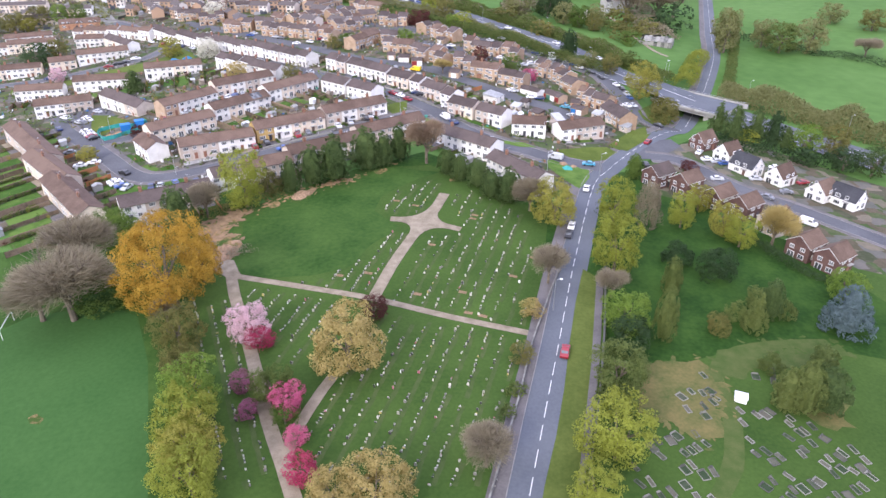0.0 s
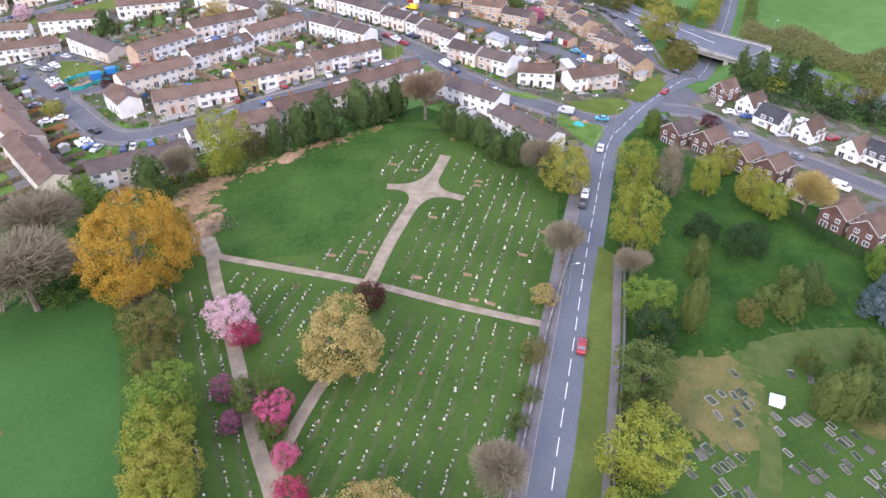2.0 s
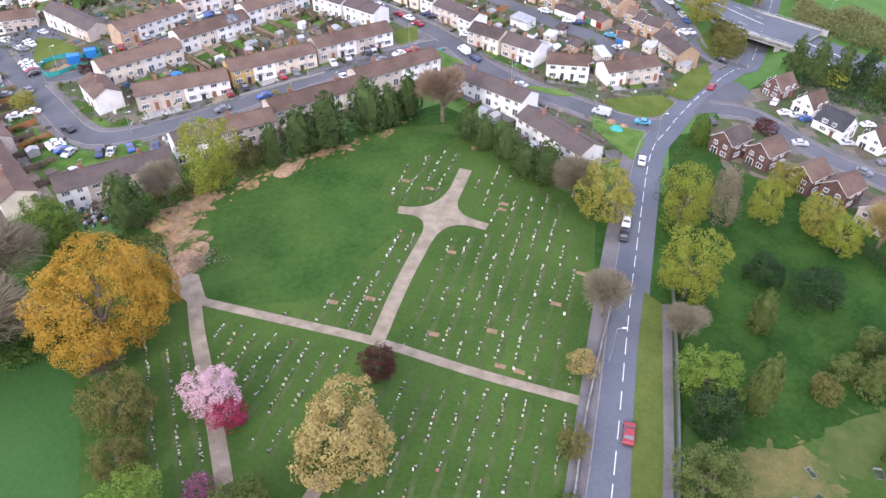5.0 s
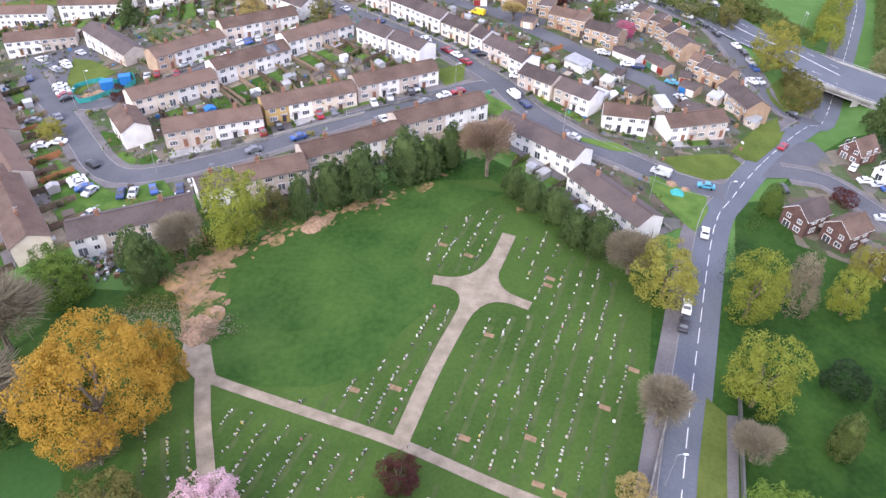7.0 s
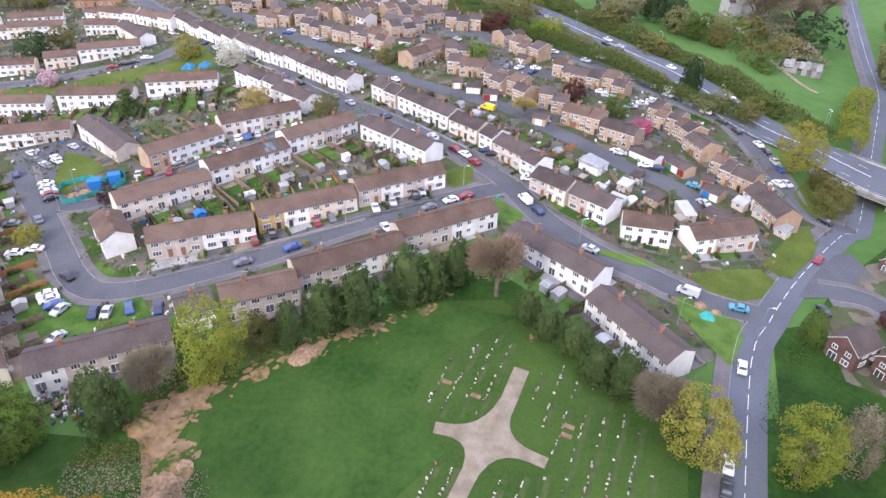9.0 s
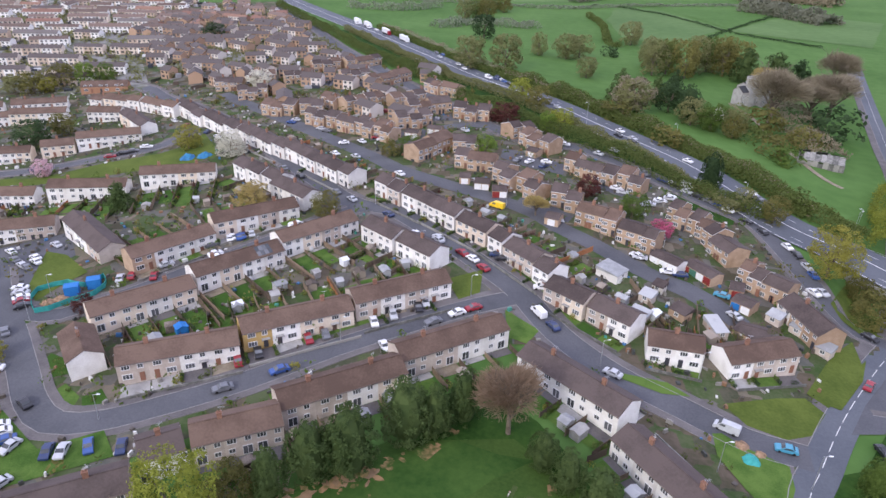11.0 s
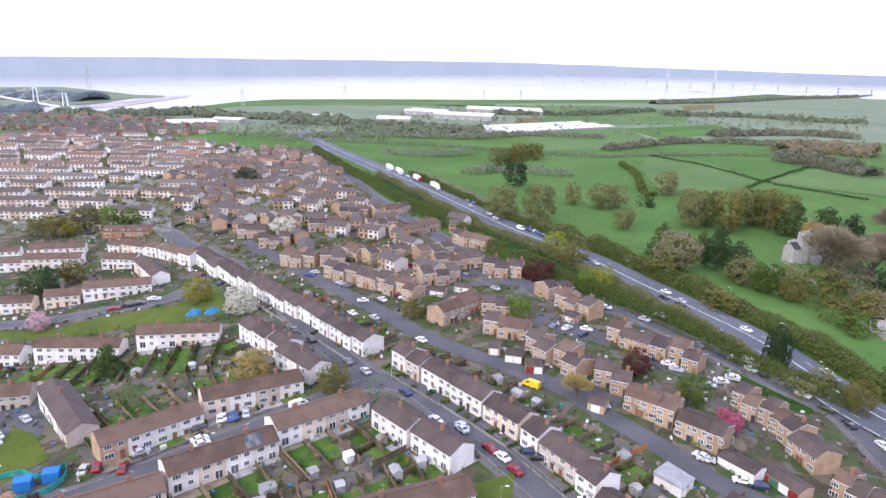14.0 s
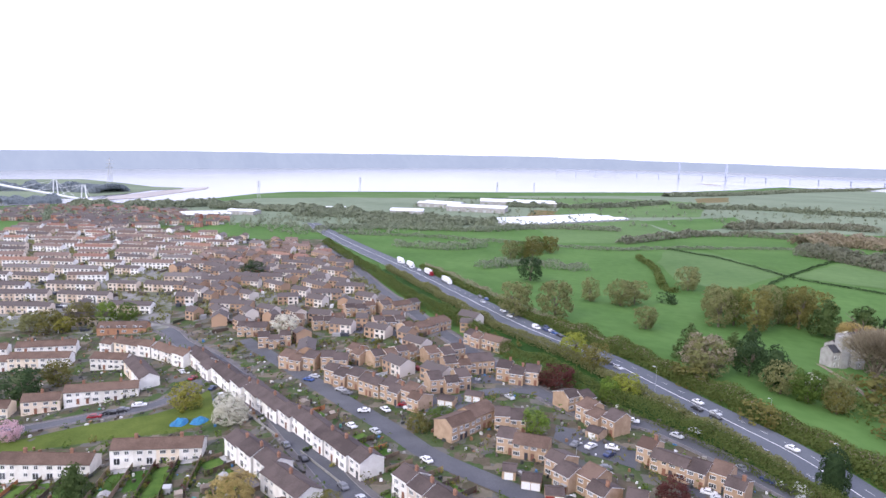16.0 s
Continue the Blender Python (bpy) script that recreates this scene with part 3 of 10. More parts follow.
def terrace(x1, y1, x2, y2, walls, roof="brown", depth=7.4, eaves=4.7, ridge=6.5, front=-1, fine=True, label="", name="terraced_house_row", group="terraces", off=0.0, chimneys=True, porch=0.4, solar=None):
    """A row of houses whose ridge runs from (x1, y1) to (x2, y2). front: which side of the ridge has the doors, -1 to the right of that way."""
    L = round(math.hypot(x2 - x1, y2 - y1), 1)
    turn = math.degrees(math.atan2(y2 - y1, x2 - x1))
    n = len(walls)
    w = round(L / n, 2)
    L = w * n
    z = 0.5 * (ground(x1, y1) + ground(x2, y2))
    BUILT.append(((x1 + x2) / 2, (y1 + y2) / 2, L / 2))
    kinds = sorted(set(walls), key=walls.index)
    words = {"white": "white rendered", "cream": "cream rendered", "pebble": "grey pebbledashed", "yellow": "ochre rendered", "brick": "buff brick", "red": "dark red-brown brick", "tile": "orange tile-hung"}
    roofs = {"brown": "brown tiled roof", "dark": "dark tiled roof", "slate": "dark slate roof", "redtile": "red tiled roof"}
    what = "two-storey terrace" if n > 2 else ("semi-detached pair" if n == 2 else "detached house")
    top = thing(name if n > 1 else "detached_house", x1, y1, z, turn, label or f"{' and '.join(words[k] for k in kinds[:2])} {what} with {roofs[roof]}", "house", group)
    rnd = random.Random(round(x1 * 7 + y1 * 13))
    for i, col in enumerate(walls):
        me = shared(("wall", w, depth, eaves, ridge, i == 0, i == n - 1, off), lambda: wall_mesh(w, depth, eaves, ridge, i == 0, i == n - 1, off))
        part("wall", me, top, WALLS[col], at=pose(i * w, 0, 0))
        for s in (-1, 1):
            v, tn = s * (depth / 2), 0 if s < 0 else 180
            c = (i + 0.5) * w
            flip = 1 if (i % 2 == 0) == (s < 0) else -1
            door_side = s == front
            z1, z2 = 0.8, 3.15
            window(top, c - 1.3, v, z2, 1.7, 1.15, 3, tn, fine)
            window(top, c + 1.5, v, z2, 1.2, 1.15, 2, tn, fine)
            if door_side:
                window(top, c + flip * -1.2, v, z1, 2.0, 1.3, 3, tn, fine)
                part("door", shared("door", door_mesh), top, at=pose(c + flip * 1.6, v, 0, 0, 0, tn))
                if rnd.random() < porch:
                    part("canopy", shared("canopy", canopy_mesh), top, at=pose(c + flip * 1.6, v, 0, 0, 0, tn))
            else:
                window(top, c + flip * -1.3, v, 0.1, 1.8, 2.05, 2, tn, fine)
                window(top, c + flip * 1.4, v, 1.0, 1.2, 1.1, 2, tn, fine)
    if group == "detached houses":
        for u, tn in ((0, -90), (L, 90)):
            for v in (-1.5, 1.5):
                window(top, u, v, 2.9, 1.2, 1.1, 2, tn, False)
            window(top, u, -1.4, 0.7, 1.6, 1.3, 2, tn, False)
            window(top, u, 1.4, 0.1, 1.9, 2.0, 2, tn, False)
    part("roof", roof_mesh(L, depth, eaves, ridge, off, edge=FRAME if n == 1 else None), top, ROOFS[roof])
    if fine and n > 2:
        for s in (-1, 1):
            part("gutter", gutter_mesh(L, depth, eaves, 0.3, s), top)
    if chimneys:
        for i in range(0, n + 1):
            if (i % 2 == 1 or n < 3) and 0 < i < n + (n == 1):
                part("chimney", shared(("chim", 2), chimney_mesh), top, at=pose(min(i * w, L - 1), off, ridge + 0.3))
                if fine:
                    part("aerial", shared("aerial", aerial_mesh), top, at=pose(min(i * w, L - 1) + 0.5, off, ridge + 0.5, 0, 0, rnd.uniform(0, 360)))
    if solar is not None:
        def panel():
            b = Build()
            b.box(0, 1.0, 0, 1.6, 0.24, 0.3)
            return b.mesh("solar_panel", GLASS)
        tilt = Matrix.Translation((solar, -depth / 2 + 0.3, eaves)) @ Matrix.Rotation(math.atan2(ridge - eaves, depth / 2), 4, "X")
        for a in range(4):
            for r in range(2):
                part("solar_panel", shared("solar", panel), top, label="dark glossy solar panel", at=tilt @ Matrix.Translation((a * 1.05, r * 1.65, 0)))
    return top


def annex(x, y, w, d, h, turn, wall="white", roof="dark", name="house_extension", label=""):
    """A small single-storey building with a lean-to roof."""
    z = ground(x, y)
    top = thing(name, x, y, z, turn, label or "small single-storey outbuilding with a sloping roof", "outbuilding", "outbuildings")
    b = Build()
    b.box(-w / 2, w / 2, -d / 2, d / 2, -1, h)
    part("wall", b.mesh("wall", WALLS[wall]), top)
    b = Build()
    b.face([(-w / 2 - 0.2, -d / 2 - 0.2, h), (w / 2 + 0.2, -d / 2 - 0.2, h), (w / 2 + 0.2, d / 2 + 0.2, h + 0.9), (-w / 2 - 0.2, d / 2 + 0.2, h + 0.9)])
    b.face([(-w / 2 - 0.2, -d / 2 - 0.2, h - 0.15), (-w / 2 - 0.2, d / 2 + 0.2, h - 0.15), (w / 2 + 0.2, d / 2 + 0.2, h - 0.15), (w / 2 + 0.2, -d / 2 - 0.2, h - 0.15)])
    for pts in ([(-1, -1), (1, -1)], [(1, -1), (1, 1)], [(1, 1), (-1, 1)], [(-1, 1), (-1, -1)]):
        q = [(px * (w / 2 + 0.2), py * (d / 2 + 0.2)) for px, py in pts]
        hh = [h if p[1] < 0 else h + 0.9 for p in q]
        b.face([(*q[0], h - 0.15), (*q[1], h - 0.15), (*q[1], hh[1]), (*q[0], hh[0])])
    part("roof", b.mesh("roof", FELT if roof == "pale" else ROOFS[roof]), top)
    window(top, 0, -d / 2, 0.9, 1.2, 1.1, 2, 0, False)
    return top


def garages(x1, y1, x2, y2, n, depth=5.2, wall="brick", front=-1, colours=(0,)):
    L = math.hypot(x2 - x1, y2 - y1)
    w = L / n
    top = thing("garage_block", x1, y1, 0.5 * (ground(x1, y1) + ground(x2, y2)), math.degrees(math.atan2(y2 - y1, x2 - x1)), "low brick garage block with up-and-over doors", "garage", "garage blocks")
    part("wall", wall_mesh(L, depth, 2.3, 3.1, True, True), top, WALLS[wall])
    part("roof", roof_mesh(L, depth, 2.3, 3.1, 0, 0.2, 0.15), top, ROOFS["dark"])
    for i in range(n):
        def make():
            b = Build()
            b.box(-1.15, 1.15, -0.08, 0.02, 0, 2.0)
            for k in range(4):
                b.box(-1.1, 1.1, -0.11, -0.08, 0.1 + k * 0.48, 0.5 + k * 0.48)
            return b.mesh("garage_door", FRAME)
        part("garage_door", shared("gdoor", make), top, GDOOR[colours[i % len(colours)]], at=pose((i + 0.5) * w, front * depth / 2, 0, 0, 0, 0 if front < 0 else 180))
    return top


GDOOR = [FRAME, material("red_garage_paint", (0.2, 0.025, 0.025), (0.28, 0.045, 0.04), 1, 0.5, 0), material("green_garage_paint", (0.05, 0.15, 0.11), (0.08, 0.2, 0.15), 1, 0.5, 0), BLUE]


# ---- gardens ----
SHRUBS, HEDGED = [0], {k: [] for k in ("green", "dark", "scrub", "olive", "copper", "yellow")}


def shrub(x, y, w, h, colour, label):
    """A garden shrub; past the first hundred and a half they are gathered into one mass for each colour."""
    if SHRUBS[0] < 150:
        SHRUBS[0] += 1
        tree("bush", x, y, w, h, colour, "garden_shrub", label, "shrub", "garden shrubs")
    else:
        HEDGED[colour].append((x, y, w, h))


def plant_rest():
    rng = np.random.default_rng(12)
    for colour, spots in HEDGED.items():
        c, n = [], []
        for x, y, w, h in spots:
            d = rng.normal(size=(56, 3))
            d /= np.linalg.norm(d, axis=1, keepdims=True)
            c.append(np.array([x, y, ground(x, y) + h * 0.45]) + d * (w * 0.5, w * 0.5, h * 0.5) * rng.uniform(0.6, 1.05, (56, 1)))
            n.append(d + rng.normal(size=(56, 3)) * 0.4)
        tagged(new("shrubbery", quads("shrubbery", np.concatenate(c), np.concatenate(n), 0.15, LEAF[colour])), "low leafy shrubs and hedges along garden edges", "shrubs", kind="stuff")


def fence_run(x1, y1, x2, y2, mat=None, h=1.6):
    L = math.hypot(x2 - x1, y2 - y1)
    n = max(1, round(L / 5.4))
    w = L / n
    dx, dy = (x2 - x1) / L, (y2 - y1) / L
    z0 = ground(x1, y1)
    top = thing("fence", x1, y1, z0, math.degrees(math.atan2(dy, dx)), "timber panel fence between back gardens" if mat is None else "orange-stained timber panel fence between gardens", "fence", "garden fences")
    zs = [ground(x1 + dx * w * i, y1 + dy * w * i) - z0 for i in range(n + 1)]
    b = Build()
    for i, z in enumerate(zs):
        b.v += [(i * w, -0.03, z - 0.1), (i * w, -0.03, z + h), (i * w, 0.03, z + h), (i * w, 0.03, z - 0.1)]
    for i in range(n):
        a, c = 4 * i, 4 * i + 4
        for k in range(3):
            b.f.append((a + k, c + k, c + k + 1, a + k + 1))
            b.s.append(0)
    part("fence_panel", b.mesh("fence_panel", mat or FENCE), top)
    def post():
        q = Build()
        q.box(-0.06, 0.06, -0.06, 0.06, -0.3, h + 0.1)
        return q.mesh("fence_post", FENCE)
    for i, z in enumerate(zs):
        part("fence_post", shared(("post", h), post), top, mat, at=pose(i * w, 0, z))
    return top


def shed(x, y, turn, w=2.0, d=2.6, h=1.9, mat=None):
    def make_body():
        b = Build()
        b.box(-w / 2, w / 2, -d / 2, d / 2, -0.3, h)
        for x_ in (-w / 2, w / 2):
            b.face([(x_, -d / 2, h), (x_, d / 2, h), (x_, 0, h + 0.5)][:: 1 if x_ > 0 else -1])
        b.box(-0.4, 0.4, -d / 2 - 0.04, -d / 2, 0, 1.75)
        return b.mesh("shed_body", SHED)
    def make_roof():
        b = Build()
        for s in (-1, 1):
            a, c = (-w / 2 - 0.15, s * (d / 2 + 0.15), h - 0.03), (w / 2 + 0.15, s * (d / 2 + 0.15), h - 0.03)
            e, g = (w / 2 + 0.15, 0, h + 0.52), (-w / 2 - 0.15, 0, h + 0.52)
            b.face([a, c, e, g][::-s])
            b.face([(q[0], q[1], q[2] + 0.07) for q in (a, c, e, g)])
            b.face([a, c, (c[0], c[1], c[2] + 0.07), (a[0], a[1], a[2] + 0.07)])
        return b.mesh("shed_roof", SHED)
    top = thing("garden_shed", x, y, ground(x, y), turn, "small timber garden shed with a felt roof", "shed", "garden sheds")
    part("shed_body", shared(("shedb", w, d, h), make_body), top, mat)
    part("shed_roof", shared(("shedr", w, d, h), make_roof), top, mat)
    return top


def plots(x1, y1, x2, y2, n, side, length, seed=1):
    """Front plots: drives and small lawns between a row and the street, with a low wall."""
    rnd = random.Random(seed * 7)
    L = math.hypot(x2 - x1, y2 - y1)
    u = Vector(((x2 - x1) / L, (y2 - y1) / L))
    v = Vector((-u.y, u.x)) * side
    P = lambda a, c: (x1 + u.x * a + v.x * c, y1 + u.y * a + v.y * c)
    w = L / n
    for i in range(n):
        m = rnd.choice((LAWNS[0], LAWNS[0], PAVING, CONCRETE, GRAVEL))
        area("front_plot", [P(i * w + 0.15, 3.8), P((i + 1) * w - 0.15, 3.8), P((i + 1) * w - 0.15, length), P(i * w + 0.15, length)], m, "small lawn before a house" if m is LAWNS[0] else "paved drive before a house", 0.042, "front garden", 8)
        if rnd.random() < 0.6:
            p = P(i * w + rnd.uniform(0.6, w - 0.6), rnd.uniform(4.6, length - 0.4))
            shrub(*p, rnd.uniform(1.0, 2.0), rnd.uniform(0.8, 1.6), rnd.choice(("green", "dark", "scrub", "yellow")), "leafy shrub in a front garden")
    wall_run([P(0, length), P(L / 2, length), P(L, length)], 0.7, 0.2, STONE_DARK, "low wall along the front gardens", "garden_wall")
    for i in range(n):
        if rnd.random() < 0.5:
            for k in range(int((length - 5) / 0.6)):
                HEDGED["dark" if rnd.random() < 0.5 else "green"].append((*P(i * w, 4.5 + 0.6 * k), 0.9, rnd.uniform(0.9, 1.4)))


def conservatory(parent, u, v, turn, w=3.0, d=2.4):
    def make():
        b = Build()
        for k in range(5):
            x = -w / 2 + w * k / 4
            b.box(x - 0.05, x + 0.05, -d, -d + 0.08, 0, 2.1)
        for k in range(4):
            y = -d * k / 3
            for x in (-w / 2, w / 2):
                b.box(x - 0.05, x + 0.05, y - 0.08, y, 0, 2.1)
        b.box(-w / 2, w / 2, -d, 0, 0, 0.5)
        b.box(-w / 2 + 0.05, w / 2 - 0.05, -d + 0.05, -0.02, 0.5, 2.1, 1)
        b.face([(-w / 2 - 0.1, -d - 0.1, 2.1), (w / 2 + 0.1, -d - 0.1, 2.1), (w / 2 + 0.1, 0, 2.9), (-w / 2 - 0.1, 0, 2.9)], 2)
        for k in range(5):
            x = -w / 2 + w * k / 4
            b.face([(x - 0.05, -d - 0.1, 2.13), (x + 0.05, -d - 0.1, 2.13), (x + 0.05, 0, 2.93), (x - 0.05, 0, 2.93)])
        return b.mesh("conservatory", FRAME, GLASS, SHEETING)
    part("conservatory", shared(("cons", w, d), make), parent, label="white-framed glazed conservatory", at=pose(u, v, 0, 0, 0, turn))


LAWNS = [material("garden_lawn", (0.04, 0.09, 0.016), (0.1, 0.165, 0.036), 0.3, 0.95, 0.5, 3, per_object=0.35, spec=0.1), PAVING, GRAVEL, CONCRETE]


def gardens(x1, y1, x2, y2, n, side, length, start=3.9, seed=1, sheds=0.5):
    """The strips behind (or before) a row of n houses: lawns, paving, fences, sheds and shrubs."""
    rnd = random.Random(seed)
    L = math.hypot(x2 - x1, y2 - y1)
    u, v = Vector(((x2 - x1) / L, (y2 - y1) / L)), None
    v = Vector((-u.y, u.x)) * side
    w = L / n
    turn = math.degrees(math.atan2(u.y, u.x))
    P = lambda a, c: (x1 + u.x * a + v.x * c, y1 + u.y * a + v.y * c)
    for i in range(n + 1):
        if 0 < i <= n or rnd.random() < 0.8:
            if rnd.random() < 0.38:
                c0, c1 = start + rnd.uniform(1, 4), length - rnd.uniform(0, 4)
                for k in range(max(0, int((c1 - c0) / 0.7))):
                    HEDGED[rnd.choice(("dark", "green", "green", "scrub"))].append((*P(i * w + 0.5, c0 + 0.7 * k), 1.0, rnd.uniform(0.9, 1.7)))
            fence_run(*P(i * w, start + 0.5), *P(i * w, length), FENCE_OR if rnd.random() < 0.06 else None, rnd.choice((1.2, 1.6, 1.7)))
    for i in range(n):
        a0, a1 = i * w + 0.4, (i + 1) * w - 0.4
        paved = start + rnd.uniform(1.5, 3.5)
        area("patio", [P(a0, start), P(a1, start), P(a1, paved), P(a0, paved)], rnd.choice(LAWNS[1:]), "paved patio behind the house", 0.035, "patio", 8)
        if rnd.random() < 0.85:
            s0, s1 = paved + 0.2, rnd.uniform(0.7, 0.97) * length
            if s1 > s0 + 1:
                area("lawn", [P(a0 + rnd.uniform(0, 0.8), s0), P(a1 - rnd.uniform(0, 0.8), s0), P(a1 - rnd.uniform(0, 1.2), s1), P(a0 + rnd.uniform(0, 1.2), s1)], LAWNS[0], "small mown back-garden lawn", 0.04, "lawn", 8)
        if rnd.random() < sheds:
            p = P(rnd.choice((a0 + 1.2, a1 - 1.2)), length - rnd.uniform(1.6, 4))
            shed(*p, turn + rnd.choice((0, 90)), rnd.choice((1.8, 2.2, 3.0)), rnd.choice((2.2, 2.6)), 1.8, rnd.choice((None, None, FELT, FELT, CONCRETE, SHEETING if rnd.random() < 0.5 else None, BLUE if rnd.random() < 0.15 else None)))
        for _ in range(rnd.randint(4, 8)):
            p = P(rnd.choice((a0 + 0.4, a1 - 0.4)), rnd.uniform(start + 3, length))
            r = rnd.uniform(0.9, 2.0)
            shrub(*p, r, rnd.uniform(0.9, 2.4), rnd.choice(("green", "dark", "scrub", "green", "olive", "green", "copper", "yellow")), "leafy shrub in a back garden")


# ---- trees ----
def crown_profile(kind, h):
    """Half-width of a crown at height h, for a tree one metre wide and high."""
    if kind == "broad":
        return 0.46 * np.sqrt(np.clip(1 - ((h - 0.52) / 0.5) ** 2, 0, 1)) ** 0.85
    if kind == "bush":
        return 0.48 * np.sqrt(np.clip(1 - ((h - 0.36) / 0.66) ** 2, 0, 1))
    if kind == "conifer":
        return 0.47 * np.clip(1 - h**1.7, 0, 1) ** 0.8 * np.clip(0.75 + 3 * h, 0, 1)
    if kind == "willow":
        return 0.47 * np.sqrt(np.clip(1 - ((h - 0.3) / 0.72) ** 2, 0, 1))
    return 0.46 * np.sin(np.pi * np.clip(0.22 + 0.76 * h, 0, 1)) ** 0.75


def crown_skin(kind, n, rng):
    """Points spread over the outside of a crown, and the way that each one faces."""
    h = 0.04 + 0.96 * (1 - np.cos(np.pi * np.linspace(0, 1, 300))) / 2
    r = crown_profile(kind, h)
    r[-1] = 0
    dh, dr = np.diff(h), np.diff(r)
    w = np.cumsum((r[1:] + r[:-1]) * np.hypot(dh, dr))
    k = np.searchsorted(w, rng.uniform(0, w[-1], n))
    t, a = rng.uniform(0, 1, n), rng.uniform(0, 2 * np.pi, n)
    hh, rr = h[k] + dh[k] * t, r[k] + dr[k] * t
    d = np.stack([np.cos(a) * dh[k], np.sin(a) * dh[k], -dr[k]], 1)
    return np.stack([np.cos(a) * rr, np.sin(a) * rr, hh], 1), d / np.linalg.norm(d, axis=1, keepdims=True)


def crown_mesh(kind, k, count, size):
    """Leaves in round clumps over the outside of a lobed crown, with a leafy heart inside."""
    rng = np.random.default_rng(100 + k)
    np.random.seed(300 + k)
    n = max(12, int((count / 32) ** 0.5 * 14.5) if count > 1000 else 26)
    c, out = crown_skin(kind, n, rng)
    rise = np.full(n, -0.5)
    for m, q in zip(crown_skin(kind, 13, rng)[0], rng.uniform(0.4, 1.0, 13)):
        rise = np.maximum(rise, q * (1 - (((c - m) / 0.3) ** 2).sum(1)))
    slim = 0.45 if kind in ("conifer", "column") else 1.0
    edge = np.minimum(1, crown_profile(kind, c[:, 2]) / 0.2 + 0.3)
    c = c + out * ((0.15 * slim * rise - 0.08 * slim - 0.03 + rng.uniform(-0.06, 0.02, n) * slim) * edge)[:, None] * (1, 1, 0.8)
    rad = rng.uniform(0.6, 1.25, n) * 1.15 / n**0.5 * (0.8 if slim < 1 else 1.0)
    pick = rng.choice(n, size=count, p=rad**2 / (rad**2).sum())
    d = rng.normal(size=(count, 3))
    d /= np.linalg.norm(d, axis=1, keepdims=True)
    d = d + out[pick] * 0.75 + (0, 0, 0.2)
    d /= np.linalg.norm(d, axis=1, keepdims=True)
    p = c[pick] + d * (rad[pick] * rng.uniform(0.55, 1.12, count))[:, None] * (1, 1, 0.8 if kind != "willow" else 2.2)
    deep = rng.uniform(size=count) < 0.28
    p[deep] = (0, 0, 0.5) + (p[deep] - (0, 0, 0.5)) * rng.uniform(0.55, 0.88, (deep.sum(), 1))
    p[:, 2] = np.maximum(p[:, 2], 0.02)
    nor = out[pick] * (1, 1, 0.2) + rng.normal(size=p.shape) * 0.3 if kind == "willow" else d * 0.8 + out[pick] * 0.3 + (0, 0, 0.15) + rng.normal(size=p.shape) * 0.4
    heart = []
    for j in range(7 if slim < 1 else 0):
        for i in range(10):
            for u, w in ((i, j), (i + 1, j), (i + 1, j + 1), (i, j + 1)):
                h, a = 0.06 + 0.8 * (1 - math.cos(math.pi * w / 7)) / 2, 2 * math.pi * u / 10
                q = (0.46 if kind == "conifer" else 0.62) * float(crown_profile(kind, np.array([h]))[0]) if 0 < w < 7 else 0.0
                heart.append((math.cos(a) * q, math.sin(a) * q, h))
    return quads("crown", p, nor, size, LEAF["green"], heart)


def trunk_mesh(k, bare=False):
    rnd = random.Random(k)
    b = Build()
    b.tube((0, 0, -0.05), (0.01, 0, 0.3), 0.035, 0.024, 7)
    def grow(a, d, length, r, depth):
        e = a + d * length
        b.tube(a, e, r, r * 0.55, 4 if depth else 5)
        if depth < (3 if bare else 1):
            for _ in range(4 if bare else 3):
                nd = (d + Vector((rnd.uniform(-0.7, 0.7), rnd.uniform(-0.7, 0.7), rnd.uniform(-0.1, 0.5)))).normalized()
                grow(a + d * length * rnd.uniform(0.45, 1), nd, length * rnd.uniform(0.5, 0.75), r * 0.5, depth + 1)
    for i in range(7 if bare else 5):
        w = 2 * math.pi * i / (7 if bare else 5) + rnd.uniform(-0.3, 0.3)
        grow(Vector((0, 0, rnd.uniform(0.2, 0.34))), Vector((math.cos(w) * 0.55, math.sin(w) * 0.55, rnd.uniform(0.6, 1.3))).normalized(), rnd.uniform(0.28, 0.4) * (1 if bare else 0.7), 0.016, 0)
    return b.mesh("trunk", BARK)


